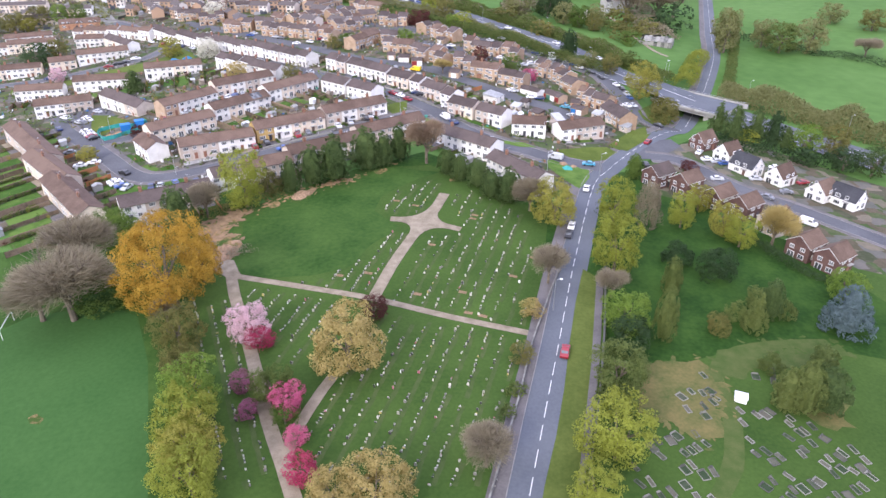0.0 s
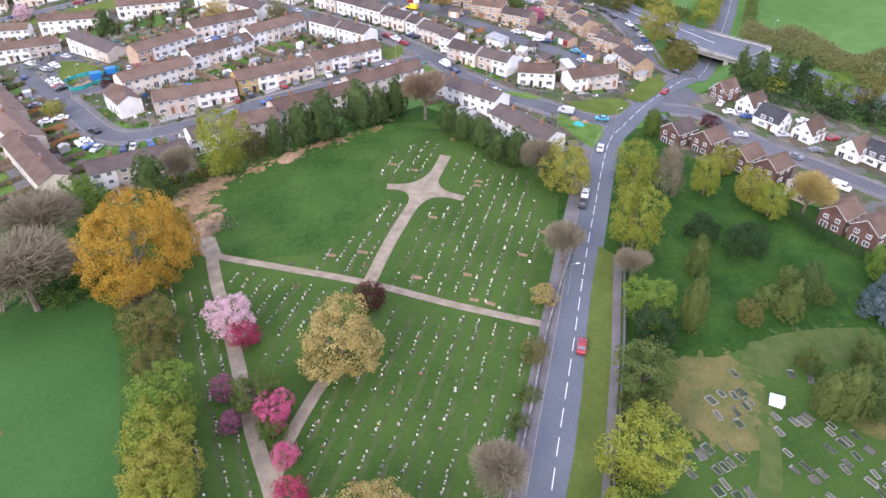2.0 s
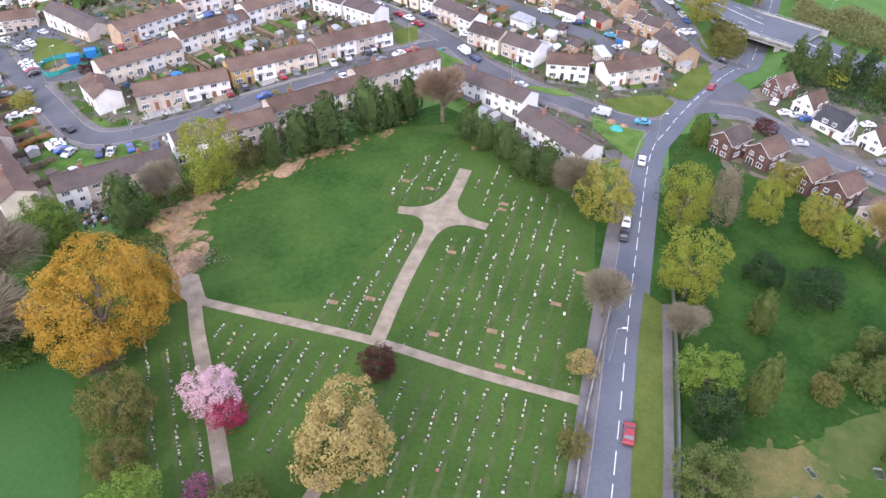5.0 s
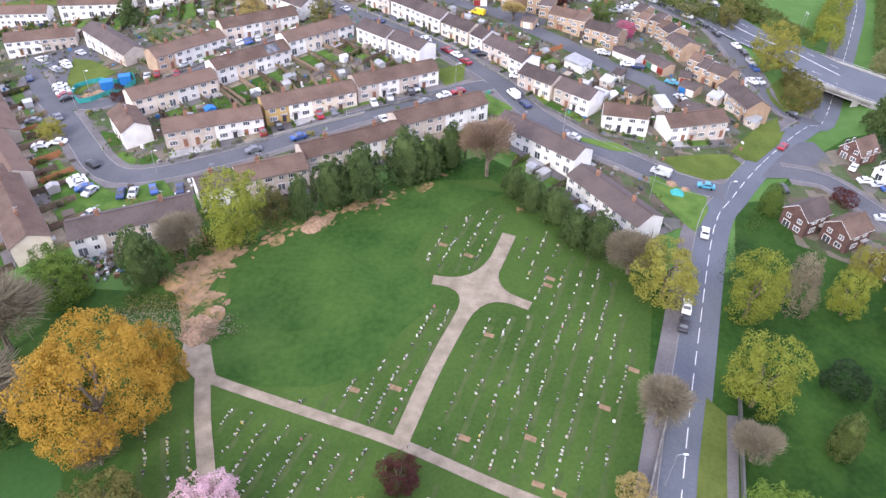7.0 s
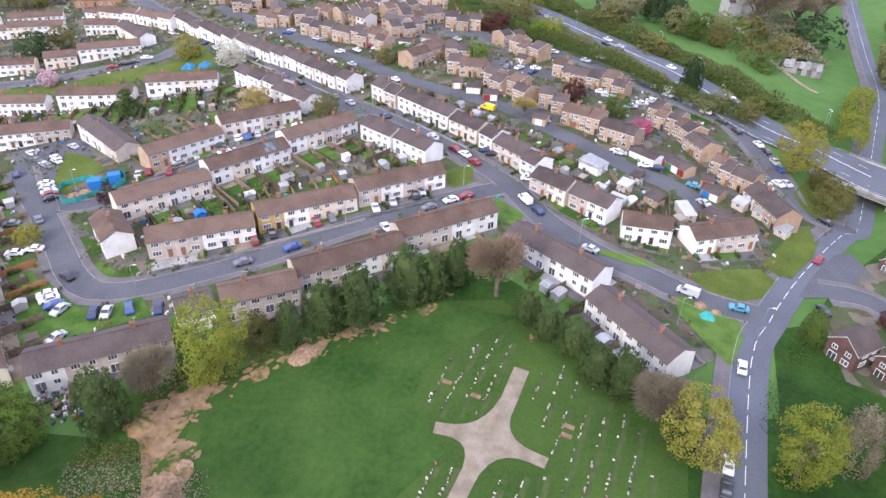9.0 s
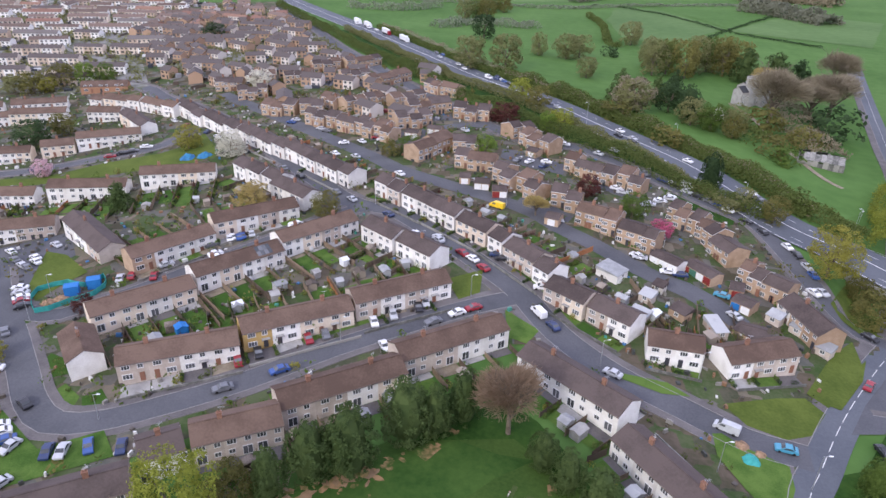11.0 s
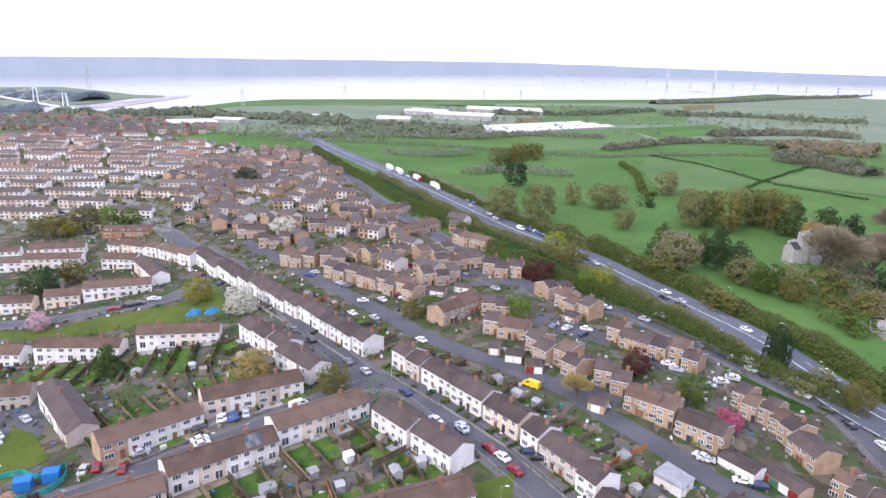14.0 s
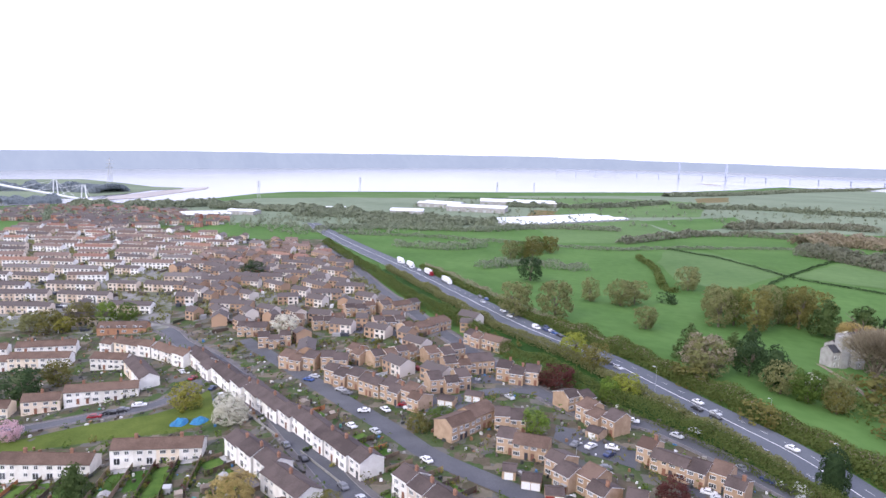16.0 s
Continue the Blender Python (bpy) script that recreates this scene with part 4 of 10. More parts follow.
def twig_mesh(k):
    """A leafless crown: a haze of fine twigs over forking limbs."""
    rng = np.random.default_rng(900 + k)
    n = 6800
    d = rng.normal(size=(n, 3))
    d /= np.linalg.norm(d, axis=1, keepdims=True)
    d[:, 2] = np.where(d[:, 2] < -0.4, -d[:, 2], d[:, 2])
    r = rng.uniform(0.3, 1.0, (n, 1)) ** 0.55
    lobe = rng.normal(size=(11, 3))
    lobe /= np.linalg.norm(lobe, axis=1, keepdims=True)
    lobe[:, 2] = np.abs(lobe[:, 2]) - 0.25
    which = rng.integers(11, size=n)
    c = lobe[which] * (0.24, 0.24, 0.2) + d * r * (0.24, 0.24, 0.2) + (0, 0, 0.58)
    out = (d * 0.5 + lobe[which]) * (1, 1, 0.6) + (0, 0, 0.4) + rng.normal(size=(n, 3)) * 0.35
    out /= np.linalg.norm(out, axis=1, keepdims=True)
    side = np.cross(out, rng.normal(size=(n, 3)))
    side /= np.linalg.norm(side, axis=1, keepdims=True)
    L, w = rng.uniform(0.03, 0.075, (n, 1)), 0.004
    v = np.stack([c - out * L - side * w, c - out * L + side * w, c + out * L + side * w * 0.3, c + out * L - side * w * 0.3], 1).reshape(-1, 3)
    me = bpy.data.meshes.new("twig_crown")
    me.from_pydata(v.tolist(), [], np.arange(4 * n).reshape(-1, 4).tolist())
    me.materials.append(LEAF["brown"])
    return me


TREE_WORDS = {"green": "green-leaved", "lime": "lime-green", "bright": "bright green", "yellow": "yellow-green", "park": "spreading olive-green", "olive": "olive-green", "orange": "amber-leaved", "tan": "tan-budded", "brown": "bare brown", "russet": "russet-budded", "dark": "dark evergreen", "cypress": "grey-green cypress", "fir": "green fir", "blue": "blue-grey spruce", "pink": "pink-blossomed", "crimson": "crimson-blossomed", "magenta": "purple-pink blossomed", "pale": "pale pink blossomed", "white": "white-blossomed", "copper": "copper-leaved", "scrub": "scrubby green"}


def tree(kind, x, y, width, height, colour, name="tree", label="", category="tree", group="trees", fine=True):
    top = thing(name, x, y, ground(x, y) - 0.05, (x * 37 + y * 91) % 360, label or f"{TREE_WORDS[colour]} {'conifer' if kind in ('conifer', 'column') else 'tree'} with an uneven crown", category, group)
    k = int(abs(x * 3 + y * 5)) % 3
    s = Matrix.Diagonal((width, width, height, 1))
    big = fine and width > (4 if kind == "bush" else 7)
    if kind == "bare":
        part("trunk", shared(("tb", k), lambda: trunk_mesh(k, True)), top, at=s)
        part("twig_crown", shared(("tw", k), lambda: twig_mesh(k)), top, LEAF[colour], at=s)
        return top
    if kind != "bush":
        part("trunk", shared(("t", k), lambda: trunk_mesh(k)), top, at=s if kind == "broad" else s @ Matrix.Diagonal((0.5, 0.5, 1, 1)))
    if kind == "broad":
        size = (2 if width > 17 else 1 if width > 7 else 0) if fine else 3
        count, leaf = ((3000, 0.022), (9000, 0.0142), (30000, 0.0076), (2600, 0.026))[size]
    elif kind == "bush":
        count, leaf = (4200, 0.021) if big else (420, 0.062)
    elif kind == "willow":
        count, leaf = 6500, 0.016
    else:
        count, leaf = (5600, 0.018) if fine else (1900, 0.029)
    me = shared((kind, k, count), lambda: crown_mesh(kind, k + 10 * len(kind), count, leaf))
    part("crown", me, top, LEAF[colour], at=s)
    return top


def foliage_band(name, pts, width, height, colour, density, size, label, land=ground0, category="hedge", uneven=0.45):
    """A hedge or belt of scrub along a line, as one mass of leaves with an uneven top."""
    line = smooth(pts, 2.0)
    side = sides(line)
    rng = np.random.default_rng(int(abs(pts[0][0] * 11 + pts[0][1] * 7)))
    c, n = [], []
    for p, s in zip(line[:-1], side):
        h = height * (1 + uneven * 1.6 * noise.noise((p.x * 0.09, p.y * 0.09, 1.7)))
        z = land(p.x, p.y)
        m = max(1, int(density))
        a = rng.uniform(0, np.pi, m)
        r = rng.uniform(0.75, 1.05, m)
        off, up = np.cos(a) * r * width / 2, np.sin(a) ** 0.7 * r * h
        q = np.stack([p.x + s.x * off + rng.uniform(-1.2, 1.2, m), p.y + s.y * off + rng.uniform(-1.2, 1.2, m), z + up], 1)
        c.append(q)
        n.append(np.stack([s.x * np.cos(a), s.y * np.cos(a), np.sin(a)], 1) + rng.normal(size=(m, 3)) * 0.6)
    me = quads(name, np.concatenate(c), np.concatenate(n), size, LEAF[colour])
    return tagged(new(name, me), label, category, kind="stuff")


# ---- vehicles ----
PAINT = {k: material(k + "_car_paint", a, tuple(min(1, v * 1.25) for v in a), 1.0, 0.3, 0, spec=0.6) for k, a in {"white": (0.68, 0.68, 0.69), "silver": (0.42, 0.43, 0.45), "black": (0.02, 0.02, 0.024), "blue": (0.03, 0.075, 0.24), "red": (0.24, 0.016, 0.026), "grey": (0.13, 0.135, 0.15), "yellow": (0.75, 0.5, 0.03), "navy": (0.02, 0.035, 0.1), "teal": (0.06, 0.25, 0.36)}.items()}
CARS = {}


def body_mesh(van):
    """A car's shell: a profile swept across, narrowed towards the roof."""
    prof = [(-2.1, 0.35), (-2.15, 0.75), (-1.95, 0.95), (-1.45, 1.0), (-0.95, 1.42), (0.3, 1.46), (1.05, 1.0), (1.85, 0.88), (2.1, 0.7), (2.1, 0.35)]
    if van:
        prof = [(-2.5, 0.4), (-2.55, 1.2), (-2.5, 2.0), (-2.3, 2.1), (-0.5, 2.12), (1.0, 2.08), (1.75, 1.3), (2.4, 1.1), (2.5, 0.8), (2.5, 0.4)]
    b = Build()
    rows = []
    for y, tuck in ((-0.88, 0.0), (-0.8, 0.03), (0.8, 0.03), (0.88, 0.0)):
        rows.append([(x, y * (1 - 0.16 * max(0, (z - 0.95) / 0.5) * (0.4 if van else 1)), z + (tuck if z > 0.5 else 0)) for x, z in prof])
    m = len(prof)
    for a, c in zip(rows, rows[1:]):
        for i in range(m - 1):
            b.face([a[i], a[i + 1], c[i + 1], c[i]])
    b.face(rows[0][::-1])
    b.face(rows[-1])
    return b.mesh("car_body", PAINT["white"])


def glass_mesh(van):
    b = Build()
    if van:
        b.face([(1.08, -0.75, 2.02), (1.08, 0.75, 2.02), (1.74, 0.8, 1.36), (1.74, -0.8, 1.36)][::-1])
        b.v = [(x + 0.02, y, z + 0.03) for x, y, z in b.v]
        for s in (-1, 1):
            b.face([(0.2, s * 0.86, 1.9), (0.95, s * 0.86, 1.9), (1.5, s * 0.88, 1.35), (0.2, s * 0.88, 1.35)][::s])
        return b.mesh("car_glass", GLASS)
    b.face([(0.36, -0.68, 1.47), (0.36, 0.68, 1.47), (1.0, 0.74, 1.06), (1.0, -0.74, 1.06)][::-1])
    b.face([(-1.0, -0.66, 1.43), (-1.0, 0.66, 1.43), (-1.42, 0.72, 1.06), (-1.42, -0.72, 1.06)])
    b.v = [(x + (0.03 if x > 0 else -0.03), y, z + 0.03) for x, y, z in b.v]
    for s in (-1, 1):
        b.face([(-0.85, s * 0.765, 1.36), (0.25, s * 0.765, 1.38), (0.85, s * 0.87, 1.04), (-1.3, s * 0.87, 1.04)][::s])
    return b.mesh("car_glass", GLASS)


def wheel_mesh():
    b = Build()
    b.tube((0, -0.11, 0), (0, 0.11, 0), 0.32, 0.32, 12)
    b.tube((0, 0.11, 0), (0, -0.11, 0), 0.2, 0.2, 8, 1)
    return b.mesh("wheel", TYRE, METAL)


def car(x, y, turn, colour="silver", van=False, z=None):
    z = (ground(x, y) + 0.06) if z is None else z
    word = "van" if van else "car"
    if (colour, van) in CARS:
        ob = copy_thing(CARS[(colour, van)], pose(x, y, z, 0, 0, turn))
        return ob
    top = thing("parked_" + word, x, y, z, turn, f"{colour} {'panel van' if van else 'hatchback car'} standing at the roadside", word, "parked cars")
    part("car_body", shared(("cbody", van), lambda: body_mesh(van)), top, PAINT[colour])
    part("car_glass", shared(("cglass", van), lambda: glass_mesh(van)), top)
    e = 1.6 if van else 1.3
    for sx in (-e, e):
        for sy in (-0.78, 0.78):
            part("wheel", shared("wheel", wheel_mesh), top, at=pose(sx, sy, 0.32))
    CARS[(colour, van)] = top
    return top


def street_lamp(x, y, turn, h=8.0):
    top = thing("street_lamp", x, y, ground(x, y), turn, "tall grey steel street lamp", "street lamp", "street lamps")
    def pole():
        b = Build()
        b.tube((0, 0, 0), (0, 0, 1.2), 0.11, 0.1, 8)
        b.tube((0, 0, 1.2), (0, 0, h), 0.07, 0.05, 8)
        b.tube((0, 0, h), (0.9, 0, h + 0.25), 0.04, 0.035, 6)
        return b.mesh("pole", METAL)
    def head():
        b = Build()
        b.box(0.8, 1.5, -0.13, 0.13, h + 0.2, h + 0.34, taper=0.03)
        return b.mesh("lamp_head", SHEETING)
    part("pole", shared(("lp", h), pole), top)
    part("lamp_head", shared(("lh", h), head), top)


# ---- graves, far houses, large landmarks ----
def inside(x, y, poly):
    hit = False
    for (xa, ya), (xb, yb) in zip(poly, poly[1:] + poly[:1]):
        if (ya > y) != (yb > y) and x < (xb - xa) * (y - ya) / (yb - ya) + xa:
            hit = not hit
    return hit


STONES = 0


def grave_rows(poly, way, gap, step, chance, seed, fresh=0):
    """Rows of small headstones over a plot; the first few hundred of the cemetery stand as things of their own."""
    global STONES
    rnd = random.Random(seed)
    a = Vector(way).normalized()
    c = Vector((-a.y, a.x))
    ox, oy = poly[0]
    b = Build()
    def shape(b, x, y, z, w, h, turn):
        ca, sa = math.cos(turn), math.sin(turn)
        prof = [(-w, 0), (w, 0), (w, h * 0.8), (w * 0.6, h * 0.95), (0, h), (-w * 0.6, h * 0.95), (-w, h * 0.8)]
        for s in (-0.05, 0.05):
            b.face([(x + ca * p - sa * s, y + sa * p + ca * s, z + q) for p, q in (prof if s < 0 else prof[::-1])])
        for (p0, q0), (p1, q1) in zip(prof, prof[1:] + prof[:1]):
            b.face([(x + ca * p0 + sa * 0.07, y + sa * p0 - ca * 0.07, z + q0), (x + ca * p0 - sa * 0.07, y + sa * p0 + ca * 0.07, z + q0), (x + ca * p1 - sa * 0.07, y + sa * p1 + ca * 0.07, z + q1), (x + ca * p1 + sa * 0.07, y + sa * p1 - ca * 0.07, z + q1)])
        if rnd.random() < 0.6:
            f = rnd.uniform(0.25, 0.7)
            b.box(x - 0.12 + sa * f, x + 0.12 + sa * f, y - 0.12 - ca * f, y + 0.12 - ca * f, z, z + 0.12)
    turn = math.atan2(c.y, c.x)
    beds = Build()
    for i in range(-60, 60):
        for j in range(-220, 220):
            mid = Vector((ox + c.x * i * gap + a.x * j, oy + c.y * i * gap + a.y * j))
            if inside(mid.x, mid.y, poly) and noise.noise((mid.x * 0.2, mid.y * 0.2, seed)) > -0.35:
                w = 0.45 + 0.2 * noise.noise((i * 3.3, j * 0.3, seed))
                q = [mid - a * 0.5 - c * 0.15, mid + a * 0.5 - c * 0.15, mid + a * 0.5 - c * (0.15 + 2 * w), mid - a * 0.5 - c * (0.15 + 2 * w)]
                beds.face([(v.x, v.y, ground(v.x, v.y) + 0.045) for v in q])
    tagged(new("grave_turf", beds.mesh("grave_turf", BED)), "strips of longer, duller turf along the grave rows", "turf", kind="stuff")
    for i in range(-60, 60):
        for j in range(-130, 130):
            if rnd.random() > chance * (0.75 + 0.5 * noise.noise((i * 0.4, j * 0.15, seed))):
                continue
            x = ox + c.x * i * gap + a.x * (j * step + rnd.uniform(-0.3, 0.3)) + rnd.uniform(-0.15, 0.15)
            y = oy + c.y * i * gap + a.y * (j * step + rnd.uniform(-0.3, 0.3))
            if not inside(x, y, poly):
                continue
            w, h = rnd.choice((0.13, 0.17, 0.24)), rnd.choice((0.25, 0.4, 0.55, 0.75))
            shape(b, x, y, ground(x, y) + 0.02, w, h, turn)
    for _ in range(fresh):
        for _ in range(200):
            i, j = rnd.randint(-60, 60), rnd.randint(-130, 130)
            x, y = ox + c.x * i * gap + a.x * j * step, oy + c.y * i * gap + a.y * j * step
            if inside(x, y, poly):
                q = [Vector((x, y)) + a * u * 0.5 - c * v for u, v in ((-1, 0.2), (1, 0.2), (1, 2.1), (-1, 2.1))]
                area("fresh_grave", [(v.x, v.y) for v in q], CLAY, "low bare soil of a fresh grave", 0.062, "grave", 1, 0.4)
                break
    me = b.mesh("headstones", HEADSTONE)
    tagged(new("headstones", me), "rows of small pale and dark headstones in grass", "headstones", kind="stuff")


def island_colours(name, stops, rough=0.6):
    """A material whose colour differs from piece to piece."""
    m = bpy.data.materials.new(name)
    m.use_nodes = True
    n, l = m.node_tree.nodes, m.node_tree.links
    b = n["Principled BSDF"]
    b.inputs["Roughness"].default_value = rough
    geo, ramp = n.new("ShaderNodeNewGeometry"), n.new("ShaderNodeValToRGB")
    ramp.color_ramp.interpolation = "CONSTANT"
    e = ramp.color_ramp.elements
    e[0].position, e[0].color = 0, (*stops[0][1], 1)
    e[1].position, e[1].color = stops[1][0], (*stops[1][1], 1)
    for p, col in stops[2:]:
        k = e.new(p)
        k.color = (*col, 1)
    tex, mix = n.new("ShaderNodeTexNoise"), n.new("ShaderNodeMix")
    tex.inputs["Scale"].default_value = 3
    l.new(geo.outputs["Position"], tex.inputs["Vector"])
    mix.data_type, mix.blend_type = "RGBA", "MULTIPLY"
    mix.inputs[0].default_value = 0.15
    l.new(geo.outputs["Random Per Island"], ramp.inputs[0])
    l.new(ramp.outputs[0], mix.inputs[6])
    l.new(tex.outputs[0], mix.inputs[7])
    l.new(mix.outputs[2], b.inputs["Base Color"])
    return m


BED = material("grave_turf", (0.04, 0.072, 0.018), (0.078, 0.1, 0.036), 0.5, 0.95, 0.6, 4, spec=0.1)
HEADSTONE = island_colours("headstone_mix", [(0, (0.06, 0.06, 0.055)), (0.18, (0.2, 0.19, 0.165)), (0.42, (0.4, 0.38, 0.32)), (0.7, (0.6, 0.57, 0.48)), (0.86, (0.8, 0.78, 0.72)), (0.91, (0.5, 0.4, 0.14)), (0.95, (0.42, 0.14, 0.17)), (0.98, (0.12, 0.18, 0.06))])
FAR_WALL = island_colours("far_house_walls", [(0, (0.88, 0.86, 0.83)), (0.55, (0.74, 0.64, 0.54)), (0.85, (0.56, 0.44, 0.34))], 0.9)
FAR_WALL_BUFF = island_colours("far_buff_walls", [(0, (0.52, 0.36, 0.25)), (0.4, (0.45, 0.3, 0.2)), (0.68, (0.36, 0.2, 0.14)), (0.82, (0.74, 0.68, 0.62))], 0.9)
FAR_WALL_RED = island_colours("far_red_walls", [(0, (0.32, 0.13, 0.09)), (0.5, (0.4, 0.2, 0.14)), (0.8, (0.6, 0.5, 0.42))], 0.9)
# Tile colours raised somewhat, to paint in haze over the far rows
FAR_ROOF = island_colours("far_house_roofs", [(0, (0.14, 0.1, 0.082)), (0.3, (0.19, 0.135, 0.11)), (0.52, (0.105, 0.086, 0.08)), (0.68, (0.23, 0.125, 0.092)), (0.8, (0.16, 0.14, 0.13)), (0.92, (0.26, 0.15, 0.105))], 0.9)
FAR_YARD = island_colours("far_fences_and_cars", [(0, (0.1, 0.075, 0.055)), (0.5, (0.055, 0.06, 0.04)), (0.68, (0.62, 0.62, 0.63)), (0.8, (0.03, 0.035, 0.05)), (0.9, (0.3, 0.3, 0.31)), (0.96, (0.22, 0.03, 0.03))], 0.6)


def far_houses(poly, turn, row, length, gap, wall, seed, jitter=2.0, swing=6.0, chance=0.92, units=(3, 4, 4, 5), label="far rows of small two-storey houses", singles=40, single="pale rendered terrace with brown tiled roof far off"):
    """A district of far terraces in rows across a polygon: the nearest rows as things, the rest as one mass."""
    rnd = random.Random(seed)
    xs, ys = [p[0] for p in poly], [p[1] for p in poly]
    cx, cy = sum(xs) / len(xs), sum(ys) / len(ys)
    R = max(max(xs) - min(xs), max(ys) - min(ys))
    ta = radians(turn)
    nr = int(R / row)
    rows = []
    for i in range(-nr, nr):
        pos = -R + rnd.uniform(0, 10)
        while pos < R:
            n = rnd.choice(units)
            L = n * length
            u, v = pos + L / 2, i * row + rnd.uniform(-jitter, jitter)
            pos += L + gap * rnd.uniform(0.6, 1.8)
            x, y = cx + math.cos(ta) * u - math.sin(ta) * v, cy + math.sin(ta) * u + math.cos(ta) * v
            if not inside(x, y, poly) or rnd.random() > chance or on_road(Vector((x, y, 0)), None, 7.0) or any(math.hypot(x - p, y - q) < 0.8 * (r + L / 2) + 2 for p, q, r in BUILT):
                continue
            rows.append((y, x, n, ta + radians(rnd.uniform(-swing, swing) + (90 if rnd.random() < 0.08 else 0)), rnd.uniform(3.3, 3.9), rnd.uniform(4.5, 4.9), rnd.uniform(6.2, 6.8)))
    rows.sort()
    rest = Build(), Build(), Build()
    yard = Build()
    for k, (y, x, n, a, d, e, r) in enumerate(rows):
        b = (Build(), Build(), Build()) if k < singles else rest
        base = (0, 0, 0, 0) if k < singles else (x, y, ground(x, y), a)
        far_row(*b, *base, n, length, d, e, r)
        ca, sa = math.cos(a), math.sin(a)
        for q in range(2 * n):
            u, side = (rnd.random() - 0.5) * n * length, rnd.choice((-1, 1))
            v = side * (d + rnd.uniform(3, row / 2 - 1))
            px, py = x + ca * u - sa * v, y + sa * u + ca * v
            w, dp, hh = (2.1, 0.9, 1.4) if rnd.random() < 0.5 else rnd.choice(((0.06, 4.0, 1.5), (0.06, 4.0, 1.6), (1.2, 1.5, 2.1)))
            m, zz = len(yard.v), ground(px, py)
            yard.box(-w, w, -dp, dp, -0.3, hh, taper=0.05 if w > 0.1 else 0)
            yard.v[m:] = [(px + ca * g - sa * f, py + sa * g + ca * f, zz + t) for g, f, t in yard.v[m:]]
        if k < singles:
            top = thing("far_terrace", x, y, ground(x, y), math.degrees(a), single, "house", "far houses")
            for nm, q, m in zip(("wall", "roof", "window"), b, (wall, FAR_ROOF, GLASS)):
                part(nm, q.mesh(nm, m), top)["kind"] = "stuff"
    top = new("far_house_district")
    tagged(top, label, "houses", kind="stuff")
    for nm, q, m in zip(("far_wall", "far_roof", "far_window", "far_yard"), (*rest, yard), (wall, FAR_ROOF, GLASS, FAR_YARD)):
        part(nm, q.mesh(nm, m), top)["kind"] = "stuff"
    return top


def far_row(walls, roofs, wins, x, y, z, a, n, length, d, e, r):
    L = n * length
    ca, sa = math.cos(a), math.sin(a)
    P = lambda p, q, h: (x + ca * p - sa * q, y + sa * p + ca * q, z + h)
    for k in range(n):
        p0, p1 = -L / 2 + k * length, -L / 2 + (k + 1) * length
        m = len(walls.v)
        walls.v += [P(p0, -d, -1), P(p1, -d, -1), P(p1, d, -1), P(p0, d, -1), P(p0, -d, e), P(p1, -d, e), P(p1, d, e), P(p0, d, e), P(p0, 0, r), P(p1, 0, r)]
        for q in ((0, 1, 5, 4), (2, 3, 7, 6), (1, 2, 6, 9, 5), (3, 0, 4, 8, 7)):
            walls.f.append(tuple(m + t for t in q))
            walls.s.append(0)
        for s in (-1, 1):
            for c, z0, ww, hh in ((-1.4, 3.1, 0.75, 1.1), (1.4, 3.1, 0.6, 1.1), (-1.3, 0.8, 0.95, 1.2), (1.5, 0.1, 0.5, 2.0)):
                f, mid = s * (d + 0.05), (p0 + p1) / 2
                wins.face([P(mid + c - ww, f, z0), P(mid + c + ww, f, z0), P(mid + c + ww, f, z0 + hh), P(mid + c - ww, f, z0 + hh)], 0)
    m = len(roofs.v)
    t, o, g = 0.15, 0.35, 0.25
    lo = e - o * (r - e) / d
    roofs.v += [P(-L / 2 - g, -d - o, lo + t), P(L / 2 + g, -d - o, lo + t), P(L / 2 + g, 0, r + t), P(-L / 2 - g, 0, r + t), P(L / 2 + g, d + o, lo + t), P(-L / 2 - g, d + o, lo + t)]
    for q in ((0, 1, 2, 3), (3, 2, 4, 5)):
        roofs.f.append(tuple(m + k for k in q))
        roofs.s.append(0)
    for k in range(1, n, 2):
        p = -L / 2 + k * length
        c0 = len(roofs.v)
        roofs.v += [P(p + dx, dy, r + dz) for dz in (-0.3, 1.2) for dx, dy in ((-0.4, -0.3), (0.4, -0.3), (0.4, 0.3), (-0.4, 0.3))]
        for q in ((4, 5, 6, 7), (0, 1, 5, 4), (1, 2, 6, 5), (2, 3, 7, 6), (3, 0, 4, 7)):
            roofs.f.append(tuple(c0 + k2 for k2 in q))
            roofs.s.append(0)


def scatter_shrubs(poly, count, size, colour, seed, height=2.5):
    """Garden trees and shrubs of a far district, as one mass."""
    rng = np.random.default_rng(seed)
    xs, ys = [p[0] for p in poly], [p[1] for p in poly]
    c, n = [], []
    while len(c) < count:
        x, y = rng.uniform(min(xs), max(xs)), rng.uniform(min(ys), max(ys))
        if not inside(x, y, poly) or on_road(Vector((x, y, 0)), None, 0.5) or any(inside(x, y, g) for g in GREENS):
            continue
        h = height * rng.uniform(0.4, 1.5)
        m = 16
        d = rng.normal(size=(m, 3))
        d /= np.linalg.norm(d, axis=1, keepdims=True)
        c.append(np.array([x, y, ground(x, y) + h * 0.55]) + d * (h * 0.6, h * 0.6, h * 0.5))
        n.append(d + rng.normal(size=(m, 3)) * 0.4)
    me = quads("garden_shrubbery", np.concatenate(c), np.concatenate(n), size, LEAF[colour])
    tagged(new("garden_shrubbery", me), "mixed garden shrubs and small trees among houses", "shrubs", kind="stuff")


